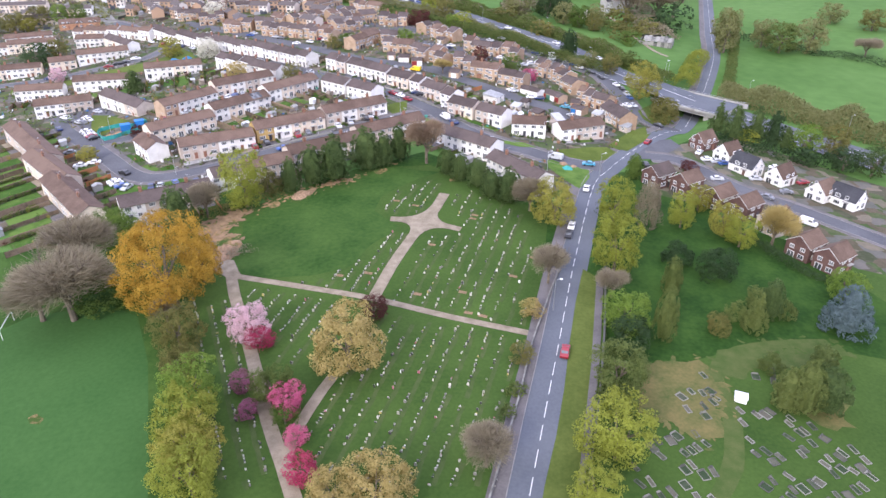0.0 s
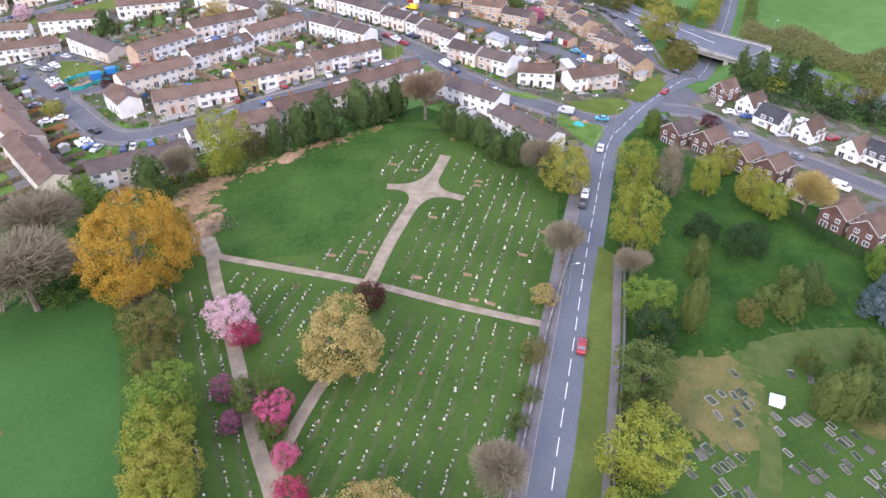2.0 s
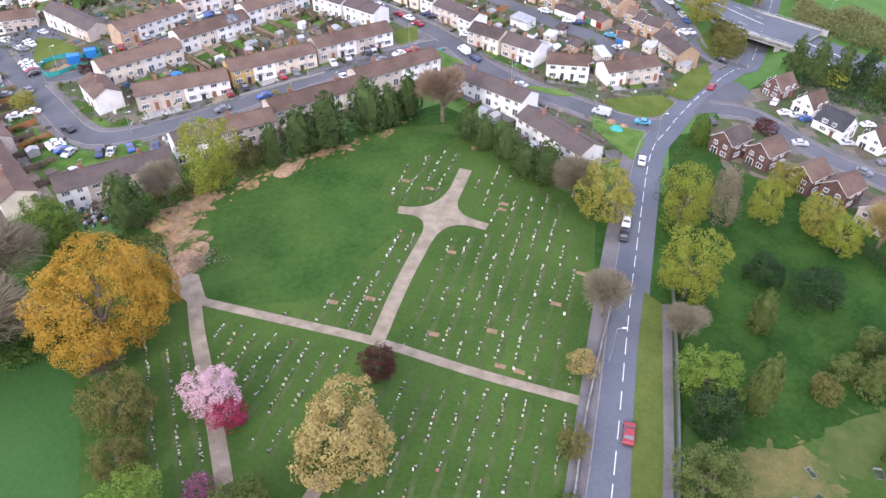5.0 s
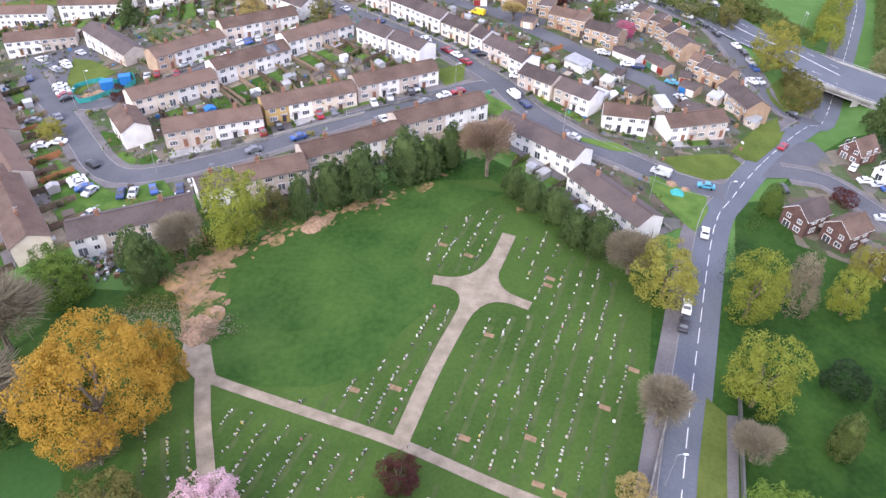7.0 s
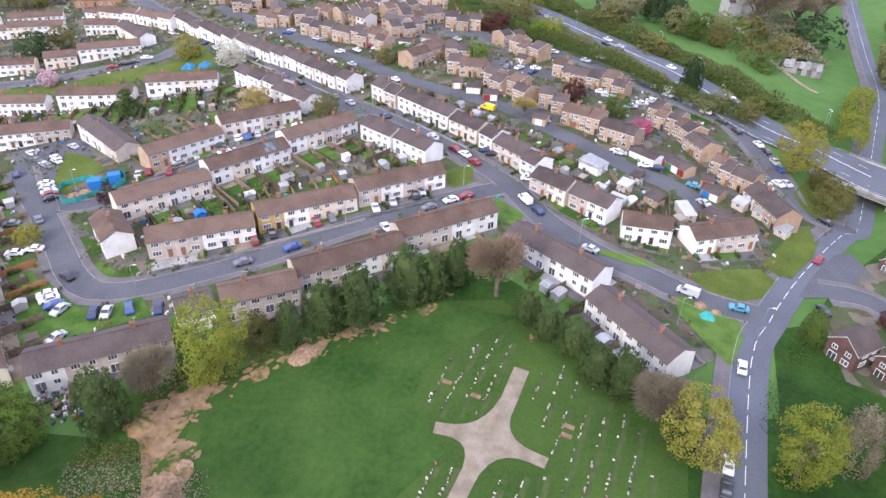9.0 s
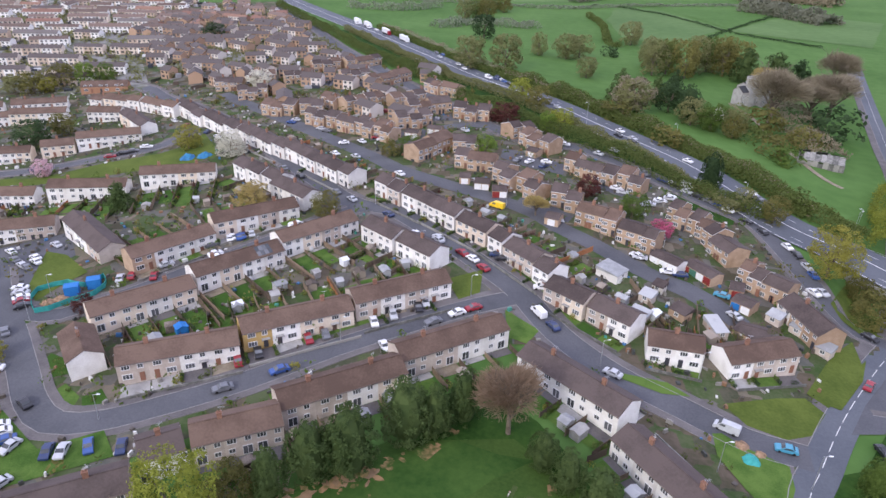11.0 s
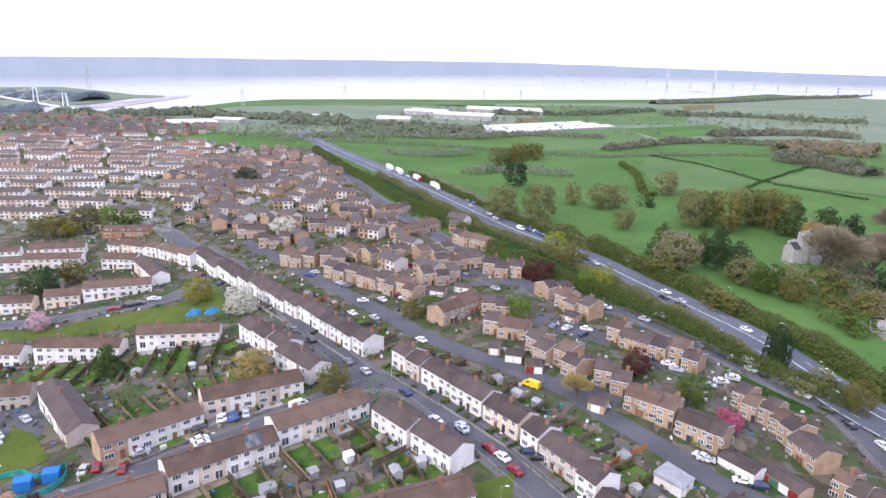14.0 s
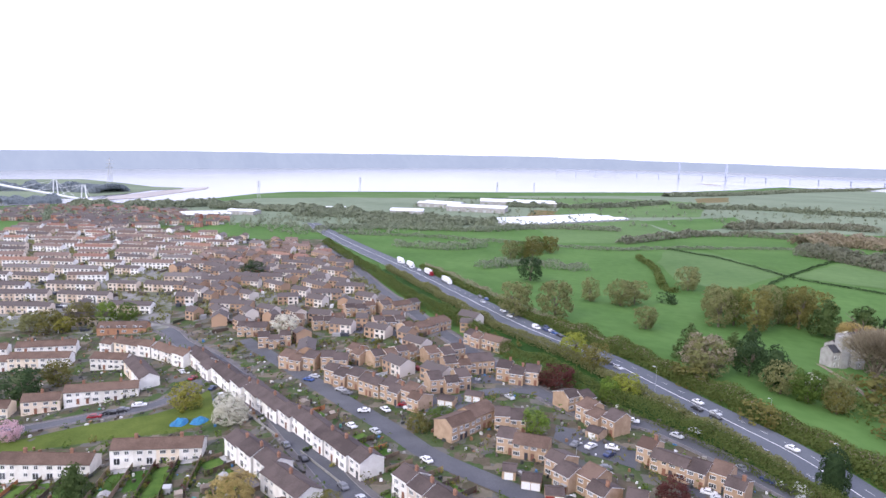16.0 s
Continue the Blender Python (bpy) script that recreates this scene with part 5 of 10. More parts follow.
def warehouse(x1, y1, x2, y2, depth, h, label="long low white warehouse", roof=None):
    L = math.hypot(x2 - x1, y2 - y1)
    top = thing("warehouse", x1, y1, ground(x1, y1), math.degrees(math.atan2(y2 - y1, x2 - x1)), label, "warehouse", "warehouses")
    b = Build()
    b.box(0, L, 0, depth, -2, h)
    part("wall", b.mesh("wall", CONCRETE), top)
    b = Build()
    n = max(1, round(depth / 25))
    for k in range(n):
        y0, y1_ = depth * k / n, depth * (k + 1) / n
        m = (y0 + y1_) / 2
        b.face([(-0.5, y0, h), (L + 0.5, y0, h), (L + 0.5, m, h + 2), (-0.5, m, h + 2)])
        b.face([(-0.5, m, h + 2), (L + 0.5, m, h + 2), (L + 0.5, y1_, h), (-0.5, y1_, h)])
        for x in (-0.5, L + 0.5):
            b.face([(x, y0, h), (x, m, h + 2), (x, y1_, h)])
    part("roof", b.mesh("roof", roof or SHEETING), top)
    for k in range(int(L / 14)):
        b = Build()
        b.box(-2, 2, -0.15, 0.05, 0, 4)
        part("loading_door", shared("ldoor", lambda: b.mesh("loading_door", METAL)), top, at=pose(7 + 14 * k, 0, 0))
    return top


def lattice_tower(x, y, h):
    top = thing("electricity_pylon", x, y, ground(x, y), 20, "tall grey lattice electricity pylon", "pylon", "pylons")
    b = Build()
    w = h * 0.09
    for sx in (-1, 1):
        for sy in (-1, 1):
            b.tube((sx * w, sy * w, 0), (sx * 0.4, sy * 0.4, h), 0.35, 0.25, 4)
    for k in range(6):
        t, u = k / 6, (k + 1) / 6
        wa, wb = w + (0.4 - w) * t, w + (0.4 - w) * u
        for s in (-1, 1):
            b.tube((-wa, s * wa, h * t), (wb, s * wb, h * u), 0.2, 0.2, 4)
            b.tube((s * wa, -wa, h * t), (s * wb, wb, h * u), 0.2, 0.2, 4)
    part("tower", b.mesh("tower", METAL), top)
    for q in (0.66, 0.79, 0.92):
        b = Build()
        b.tube((-h * 0.14, 0, h * q), (h * 0.14, 0, h * q), 0.25, 0.25, 4)
        b.tube((-h * 0.14, 0, h * q), (0, 0, h * q + 2), 0.2, 0.2, 4)
        b.tube((h * 0.14, 0, h * q), (0, 0, h * q + 2), 0.2, 0.2, 4)
        part("cross_arm", b.mesh("cross_arm", METAL), top)
    return top


def dashes(line, period, mark, width, offset, dz, name="road_marking", land=ground):
    side = sides(line)
    b = Build()
    acc = 0.0
    for i in range(len(line) - 1):
        seg = (line[i + 1] - line[i]).length
        n = max(1, int(seg / 0.5))
        for k in range(n):
            s = acc + seg * k / n
            if s % period < mark:
                p, q = line[i].lerp(line[i + 1], k / n), line[i].lerp(line[i + 1], (k + 1) / n)
                c = [p + side[i] * (offset + width / 2), p + side[i] * (offset - width / 2), q + side[i] * (offset - width / 2), q + side[i] * (offset + width / 2)]
                b.face([(v.x, v.y, land(v.x, v.y) + dz) for v in c])
        acc += seg
    return tagged(new(name, b.mesh(name, LINE)), "white painted road lines", "road marking", kind="stuff")


def wall_run(pts, h, t, mat, label, name="boundary_wall"):
    line = smooth(pts, 3)
    side = sides(line)
    b = Build()
    for i, (p, s) in enumerate(zip(line, side)):
        z = ground(p.x, p.y)
        for o, zz in ((-t, -0.3), (-t, h), (t, h), (t, -0.3)):
            b.v.append((p.x + s.x * o / 2, p.y + s.y * o / 2, z + zz))
    for i in range(len(line) - 1):
        a, c = 4 * i, 4 * i + 4
        for k in range(3):
            b.f.append((a + k, c + k, c + k + 1, a + k + 1))
            b.s.append(0)
    return tagged(new(name, b.mesh(name, mat)), label, "wall")


def grave(x, y, turn, w=1.1, l=2.1, tall=0.5):
    top = thing("kerbed_grave", x, y, ground(x, y), turn, "weathered grey stone grave with low kerbs", "grave", "old graves")
    def kerb():
        b = Build()
        for x0, x1, y0, y1 in ((-w / 2, w / 2, -l / 2, -l / 2 + 0.1), (-w / 2, w / 2, l / 2 - 0.1, l / 2), (-w / 2, -w / 2 + 0.1, -l / 2 + 0.1, l / 2 - 0.1), (w / 2 - 0.1, w / 2, -l / 2 + 0.1, l / 2 - 0.1)):
            b.box(x0, x1, y0, y1, -0.1, 0.2)
        return b.mesh("grave_kerb", KERB_OLD)
    def bed():
        b = Build()
        b.box(-w / 2 + 0.1, w / 2 - 0.1, -l / 2 + 0.1, l / 2 - 0.1, 0.0, 0.1)
        return b.mesh("grave_slab", GRAVE_BED)
    def head():
        b = Build()
        b.box(-w / 2 + 0.2, w / 2 - 0.2, l / 2 - 0.12, l / 2, 0.2, tall * 0.8, taper=0.02)
        b.box(-w / 2 + 0.1, w / 2 - 0.1, l / 2 - 0.2, l / 2 + 0.05, 0, 0.24)
        return b.mesh("headstone", KERB_OLD)
    part("grave_kerb", shared(("gk", w, l), kerb), top)
    part("grave_slab", shared(("gb", w, l), bed), top)
    if tall > 0.4:
        part("headstone", shared(("gh", w, l, tall), head), top)
    return top


GRAVE_BED = material("mossy_grave_bed", (0.03, 0.052, 0.022), (0.11, 0.105, 0.08), 0.9, 0.9, 0.4, 8, per_object=0.6)
KERB_OLD = material("lichened_kerb_stone", (0.085, 0.084, 0.074), (0.26, 0.25, 0.22), 0.9, 0.9, 0.4, 8, per_object=0.5)
CLUTTER = island_colours("garden_clutter", [(0, (0.09, 0.075, 0.06)), (0.35, (0.26, 0.245, 0.22)), (0.55, (0.05, 0.055, 0.05)), (0.7, (0.66, 0.65, 0.63)), (0.84, (0.24, 0.13, 0.07)), (0.95, (0.05, 0.16, 0.34)), (0.98, (0.06, 0.26, 0.2))])


def scatter_clutter(poly, count, seed):
    """Bins, tables, planters, woodpiles and toys lying about in gardens and yards."""
    rnd = random.Random(seed)
    xs, ys = [p[0] for p in poly], [p[1] for p in poly]
    b = Build()
    while count:
        x, y = rnd.uniform(min(xs), max(xs)), rnd.uniform(min(ys), max(ys))
        if not inside(x, y, poly) or on_road(Vector((x, y, 0)), None, 1.5):
            continue
        if any(inside(x, y, g) for g in GREENS):
            continue
        count -= 1
        w, d, h, a = rnd.uniform(0.15, 0.7), rnd.uniform(0.15, 0.5), rnd.uniform(0.25, 1.0), rnd.uniform(0, 3)
        n, z = len(b.v), ground(x, y)
        b.box(-w, w, -d, d, 0, h, taper=rnd.uniform(0, 0.12))
        b.v[n:] = [(x + math.cos(a) * p - math.sin(a) * q, y + math.sin(a) * p + math.cos(a) * q, z + r) for p, q, r in b.v[n:]]
    tagged(new("garden_clutter", b.mesh("garden_clutter", CLUTTER)), "bins, planters, woodpiles and toys about the gardens", "clutter", kind="stuff")


# ---- roads and paths ----
MAIN, MAIN_SIDE = road("main_road", [(-17.8, -202.7), (11.9, -107.2), (29.7, -49.9), (34.7, -33.8), (39.9, -17.5), (46.9, 5.1), (52.6, 22.6), (66.6, 62.9), (75, 76.8), (86.2, 92.5), (98.2, 107.1), (111.4, 122.3), (123, 135.6), (171.3, 228.8), (197.5, 298.3), (229, 382.5), (271, 494.9)], 7.0, ROADWAY, "wide blue-grey asphalt main road with a dashed centre line", 0.05, pave=3.2, both=False)
MOTORWAY, MOTORWAY_SIDE = road("dual_carriageway", [(-279.8, 827.5), (-193.1, 682.8), (-96.1, 526.2), (-48.4, 439.6), (-0.9, 353), (35.6, 304.5), (55.7, 273.7), (73.3, 248.5), (87.8, 227.6), (105.8, 188.2), (122.2, 172.6), (134.7, 157.6), (185.9, 96.1), (275.5, -11.4)], 21.0, ROADWAY, "wide grey dual carriageway seen beyond the hedges", 0.35, ground0)
road("avenue", [(73.4, 78.4), (62.2, 81.1), (50.8, 88.2), (37.9, 96.8), (26.9, 108.8), (18.4, 124.6), (10.3, 134.7), (-5.9, 153.1), (-20.2, 167.4), (-34.9, 173.7), (-55.7, 198.4), (-76.6, 224.7), (-86.8, 237.3), (-111.1, 266.3), (-137.2, 293.2), (-161.6, 313.3), (-181.6, 333.8), (-210.8, 347)], 7.2, ASPHALT, "grey asphalt avenue curving through the estate", 0.056, pave=2.0, gap=0.16)
road("lower_street", [(19.1, 123.2), (12.2, 119.7), (3.2, 114.6), (-10.7, 105.5), (-23.6, 96.6), (-33.3, 88.9), (-42.9, 82), (-53.8, 75.8), (-63.5, 71.4), (-72.6, 70.6), (-80.3, 76), (-89.4, 86.8), (-101.8, 101.4), (-116.4, 117.6), (-126.5, 131)], 6.0, ASPHALT, "grey asphalt side street of the estate", 0.062, pave=1.8, gap=0.16)
road("second_street", [(-110.8, 111.6), (-96.9, 107), (-90.3, 110), (-81, 117.3), (-69.9, 129.1), (-59.5, 140), (-46.7, 153.5), (-33.7, 167.2), (-23.6, 169.9)], 5.5, ASPHALT, "grey asphalt side street of the estate", 0.068, pave=1.6, gap=0.16)
road("green_street", [(-199.6, 210.9), (-187.3, 213.5), (-171.1, 217.3), (-149.5, 228.6), (-132, 236.8), (-125.9, 249.6), (-124.3, 264.1)], 5.5, ASPHALT, "grey asphalt street along the green", 0.074, pave=1.6, gap=0.16)
road("garage_lane", [(73.6, 123.1), (69.1, 130.9), (61.3, 136.3), (51.8, 143.1), (40.4, 154.2), (30.5, 162.9), (19.7, 174.2), (-17.4, 197.7), (-35.2, 215.3), (-61.5, 242), (-90.2, 273.4), (-132, 317.6)], 7.0, ASPHALT, "grey asphalt garage lane behind the houses", 0.08)
road("estate_road", [(-198.3, 642.4), (-151.5, 558.3), (-100.3, 449.1), (-58.2, 369.2), (-25.9, 310.8), (-2.8, 273.2), (23.3, 241.3), (42.9, 237.8), (59.4, 223.2), (73, 207.2), (85.1, 194.4), (96.3, 184.5), (99.9, 169.1), (102, 150), (104.1, 136.6), (109.6, 127.5), (117.1, 128.1)], 6.5, ASPHALT, "grey asphalt estate road beside the hedge", 0.086, pave=1.8, gap=0.16)
road("cross_street", [(-40, 235.9), (-22.3, 243.6), (-2, 256.8), (23.9, 253.7)], 5.5, ASPHALT, "grey asphalt street between the brick houses", 0.092)
road("suburb_road", [(93.1, 91.4), (103.2, 90), (109.7, 79.7), (115.9, 68.5), (123.1, 61.2), (131.9, 51.8), (140.5, 41.4), (178.7, -4.8)], 6.5, ASPHALT, "pale grey asphalt road between detached houses", 0.1, pave=1.8, gap=0.16)
pavements()
road("park_path", [(139.3, 352.3), (142.3, 323.3), (140.8, 294.0), (141.6, 265.9), (143.8, 240.9), (147.7, 232.4)], 2.4, GRAVEL, "pale gravel path across the park", 0.06)
CEMETERY_PATHS = []
CEMETERY_PATHS.append(road("cemetery_path", [(-34.6, 12.9), (-30.6, 10.7), (-15.1, 5.6), (1.4, 0.4), (18.2, -6.3), (35.4, -12)], 1.9, GRAVEL, "pale gravel cemetery path across the grass", 0.100))
CEMETERY_PATHS.append(road("cemetery_path", [(1.4, 0.6), (5.3, 14.1), (9.4, 25.7), (12.7, 34)], 2.8, GRAVEL, "pale gravel cemetery path across the grass", 0.106))
CEMETERY_PATHS.append(road("cemetery_path", [(-33.2, 12.8), (-30.3, 3.5), (-24.7, -10.9), (-20.2, -23.2), (-15.6, -36.1), (-11.8, -45), (-9.2, -51.4), (13.4, -107)], 2.6, GRAVEL, "pale gravel cemetery path across the grass", 0.112))
CEMETERY_PATHS.append(road("cemetery_path", [(-11, -46), (-10.7, -40.8), (-8.5, -33.4), (-6.7, -28.5), (-5.1, -24.9)], 2.2, GRAVEL, "pale gravel cemetery path across the grass", 0.118))
CEMETERY_PATHS.append(road("cemetery_path", [(13.8, 36.1), (9.2, 36.9), (4.3, 37.5)], 2.6, GRAVEL, "pale gravel cemetery path across the grass", 0.124))
CEMETERY_PATHS.append(road("cemetery_path", [(13.8, 36.1), (18.4, 34.1), (23.2, 32.1)], 2.4, GRAVEL, "pale gravel cemetery path across the grass", 0.130))
CEMETERY_PATHS.append(road("cemetery_path", [(13.8, 35.6), (16.6, 43.3), (19.8, 53.3)], 3.0, GRAVEL, "pale gravel cemetery path across the grass", 0.136))
def flared(centre, arms, bend=6):
    """The outline of a crossing: arms are (end, half width), their corners rounded off."""
    c = Vector(centre)
    ring = []
    for (p, w), (q, v) in zip(arms, arms[1:] + arms[:1]):
        d, f = (Vector(p) - c).normalized(), (Vector(q) - c).normalized()
        a, b = Vector(p) + Vector((-d.y, d.x)) * w, Vector(q) + Vector((f.y, -f.x)) * v
        m = c + Vector((-d.y, d.x)) * w * 0.9 + Vector((f.y, -f.x)) * v * 0.9
        for k in range(bend + 1):
            t = k / bend
            ring.append(tuple(a * (1 - t) ** 2 + m * 2 * t * (1 - t) + b * t ** 2))
    return ring


area("path_crossing", flared((13.4, 36.0), [((21.0, 33.0), 1.2), ((17.0, 44.8), 1.5), ((5.8, 37.3), 1.3), ((9.9, 27.0), 1.4)]), GRAVEL, "flared gravel crossing of the cemetery paths", 0.155, "path", 4)
area("gravel_yard", [(-38.8, 19.8), (-32.9, 18.2), (-30.3, 10.4), (-34.2, 11.4), (-37.8, 14.6)], GRAVEL, "worn gravel turning place at the path end", 0.15, "path", 4, 1.5)
area("parking_court", [(-138.6, 144.6), (-119.8, 155.6), (-108.2, 139.1), (-112.5, 126), (-106.2, 113.6), (-101.7, 107.2), (-107.3, 105.9), (-120.7, 119.6)], ASPHALT, "grey asphalt parking court", 0.05, "road", 5)


# ---- grass, soil and water ----
area("cemetery_margin", [(55.4, 8.9), (89.3, 22.2), (128.5, 22.3), (143.6, 15.7), (110, -75), (30, -75), (35, -55.1), (42.8, -30)], GRASS, "rough grass at the edge of the old cemetery", 0.006, "grass", 5)
area("cemetery_margin", [(-122.8, 19.4), (-90.2, 31.8), (-62.8, 32.1), (-34.8, 30.3), (-28.3, 11.3), (-18, -75), (-60, -75), (-110, -40)], LUSH, "rough grass between cemetery and playing field", 0.006, "grass", 5)
area("cemetery_margin", [(-60.5, 55.1), (-37.6, 56.7), (-30.3, 26.6), (-38.1, 19.7), (-49.7, 25.2)], LUSH, "rough grass between cemetery and houses", 0.009, "grass", 5)
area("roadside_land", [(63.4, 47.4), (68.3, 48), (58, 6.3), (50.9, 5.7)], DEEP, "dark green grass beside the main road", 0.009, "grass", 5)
area("cemetery_lawn", [(-42.9, 10.5), (-41.4, 19), (-36.8, 26.7), (-37.8, 44.2), (-24.8, 55.2), (-7.2, 69.8), (16.1, 73.7), (37.2, 52.1), (49, 43.7), (41.1, 8.3), (35.1, -12.3), (27.7, -37.4), (23, -52.5), (16, -75), (-17, -75), (-23.1, -50.7)], GRASS, "mown cemetery grass between rows of graves", 0.03)
area("unused_burial_ground", [(-36.1, 39.7), (-34.4, 25.3), (-33.1, 13.4), (-24.2, 9.4), (-13.2, 10), (-4.9, 14.3), (-0.2, 23.4), (5, 30.2), (6.4, 33.4), (-0.3, 41.8), (0.8, 50.8), (12.5, 63.6), (19.2, 68.2), (6, 71.6), (-7.2, 69.8), (-21.9, 56.6), (-30.9, 46.4)], LUSH, "deep green uncut grass of the unused burial ground", 0.06, "grass", 6, 1.5)
area("playing_field", [(-88.2, -15.1), (-74.2, -0.8), (-58.1, 2.1), (-49.8, -3.2), (-42.3, -19), (-31.8, -50.3), (-26, -74), (-58, -74), (-100, -36)], PITCH, "smooth green playing field grass", 0.03)
area("bare_patch", [(-59.3, -32.9), (-58.3, -31.8), (-56.3, -33.2), (-56.5, -34.8), (-58.3, -34.5)], SOIL, "worn bare patch in the grass", 0.05, "ground", 2, 0.6)
area("rough_strip", [(-2, 71), (6, 79), (14, 84), (20.5, 79.5), (27, 70.5), (38, 59), (51, 47.5), (55, 44), (49.5, 22), (42, -2), (39, -2), (40.5, 8.3), (48.4, 43.7), (37, 51.8), (16.1, 73)], DEEP, "rough grass along the cemetery edge", 0.02, "grass", 4, 1.0)
flakes("bare_soil", [(-47.1, 34.6), (-43.6, 37.6), (-39.7, 41.9), (-33.0, 45.5), (-26.5, 52.0), (-22.2, 55.4), (-17.3, 56.8), (-11.6, 60.6), (-5.9, 65.6), (-0.4, 70.4), (4.5, 73.6)], 6.5, 100, 0.8, SOIL, "worn orange soil along the foot of the trees", 0.07, "soil")
flakes("bare_soil", [(-45, 33), (-41.5, 38), (-37.5, 43.5)], 8, 60, 1.4, CLAY, "worn orange soil along the foot of the trees", 0.1, "soil")
flakes("bare_soil", [(-23.5, 53.5), (-19, 56), (-12, 61), (-9, 62.5)], 4, 34, 0.9, CLAY, "worn orange soil along the foot of the trees", 0.12, "soil")
flakes("bare_soil", [(-38.5, 31), (-37.5, 25), (-37, 19.5)], 7, 90, 1.1, CLAY, "churned orange soil by the soil heap", 0.08, "soil")
flakes("dry_grass", [(57.5, -24), (62, -21.5), (68, -22), (69, -28), (65, -38), (60, -40), (55, -36), (54, -30), (57.5, -24)], 5, 150, 1.2, DRY, "straggling straw-coloured grass of the old cemetery", 0.06, "grass")
flakes("dry_grass", [(72, -22.5), (80, -17.5), (91, -16), (102, -15)], 6, 110, 1.2, TRACK, "straggling worn grass of the old cemetery", 0.06, "grass")
area("bare_soil", [(-45.7, 32.4), (-44.1, 35.5), (-40.5, 41.5), (-36.6, 46.6), (-34.7, 43.2), (-38.3, 35.8), (-39, 30.4), (-36.1, 30.3), (-35.5, 26.1), (-35.1, 20.8), (-39.5, 20.5), (-40.7, 25.8)], SOIL, "orange bare soil at the foot of the trees", 0.075, "soil", 3, 1.2)
area("bare_soil", [(-24.9, 48.7), (-23.1, 54.2), (-19.2, 56.9), (-19.1, 51.4), (-22.5, 47.4)], SOIL, "orange bare soil at the foot of the trees", 0.075, "soil", 3, 1.2)
area("bare_soil", [(-16.4, 59.6), (-11.3, 63.4), (-8.9, 62.8), (-11.9, 59.9)], SOIL, "orange bare soil at the foot of the trees", 0.075, "soil", 3, 1.2)
area("bare_soil", [(-3.8, 68.6), (0.8, 71), (3.2, 70), (-0, 66.3)], SOIL, "orange bare soil at the foot of the trees", 0.075, "soil", 3, 1.2)
area("bare_soil", [(21.5, 63.8), (22.7, 64.8), (23.1, 62.4), (21.9, 60.9)], SOIL, "orange bare soil at the foot of the trees", 0.075, "soil", 3, 1.2)
area("bare_soil", [(-31, 47.6), (-28.5, 50), (-27.7, 46.4), (-29.7, 45.1)], SOIL, "orange bare soil at the foot of the trees", 0.075, "soil", 3, 1.2)
area("old_cemetery_grass", [(55.6, 2.7), (68.8, 45.4), (91.8, 47.7), (110, 28.8), (122.2, 12.2), (127.4, -6.4), (117.1, -20.5), (97.5, -14.3), (75, -17.3), (63.3, -21.4), (54.5, -21.5), (50.8, -15.3)], DEEP, "rich green grass, darkened for shade under the old cemetery trees", 0.03)
area("old_graves_ground", [(51.9, -23), (71, -21.3), (87.9, -14.5), (117.1, -20.5), (103, -74), (33, -74), (37.2, -52.8), (43.3, -37.6)], GRASS, "grass between the old kerbed graves", 0.026)
area("dry_grass", [(57.1, -21.3), (63.7, -19.7), (69.5, -21.2), (70.6, -24.9), (68.4, -32.1), (64.8, -39.8), (61.1, -41.4), (57.9, -37.7), (56.5, -36.4), (53.2, -34.8), (52.9, -29.5)], DRY, "straw-coloured dry grass of the old cemetery", 0.05, "grass", 2, 4.0)
area("dry_grass", [(70.6, -24.9), (76.3, -18.4), (82.8, -16.5), (91.1, -15.9), (103.2, -14.5), (99.6, -20.5), (91.0, -22.1), (84.1, -22.5), (79.9, -22.3), (74.1, -25.4)], TRACK, "worn dull grass of the old cemetery", 0.05, "grass", 2, 4.0)
area("dry_grass", [(83.4, -33.7), (89.1, -29.2), (93.9, -29.5), (91.1, -39.2), (86.6, -40.2), (84.3, -37.4)], DRY, "straw-coloured dry grass of the old cemetery", 0.05, "grass", 2, 4.0)
area("mown_way", [(68.4, -32.1), (70.5, -34.0), (68.1, -41.1), (63.6, -49.4), (60.2, -53.9), (58.2, -53.8), (61.5, -49.2), (65.2, -41.0)], TRACK, "mown grass way between the old graves", 0.055, "grass", 3, 0.8)
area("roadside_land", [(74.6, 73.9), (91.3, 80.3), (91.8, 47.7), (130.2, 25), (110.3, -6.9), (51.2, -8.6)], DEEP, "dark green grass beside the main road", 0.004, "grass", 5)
area("street_green", [(80.6, 98.8), (93.1, 115.1), (102.3, 124), (99.2, 112), (89.1, 100), (83.7, 94.8)], VERGE, "mown grass green beside the street", 0.165, "grass", 4)
area("roadside_land", [(75.2, 64.4), (86.4, 81), (99.6, 96.6), (120, 116.2), (147.1, 128.1), (91.6, 32.7), (57.4, 28.2), (65.3, 45.3)], DEEP, "dark green grass beside the main road", 0.012, "grass", 5)
area("junction_mouth", [(85.2, 87.3), (93.1, 97.9), (103.1, 109), (107.9, 110.7), (109.3, 104), (99.8, 93.9), (92.5, 88.8)], ASPHALT, "worn asphalt at the mouth of the side road", 0.108, "road", 4)
area("road_verge", [(52.3, 14.1), (54.9, 10.7), (49.8, -7.9), (46, -21.6), (40.1, -40.7), (36.7, -51.7), (29.5, -74), (24.4, -74), (31.3, -51.6), (35.3, -40.7), (39, -29), (42.9, -15.1), (47.4, -0.2)], ROADSIDE, "yellow-green grass verge beside the main road", 0.14, "verge", 4)
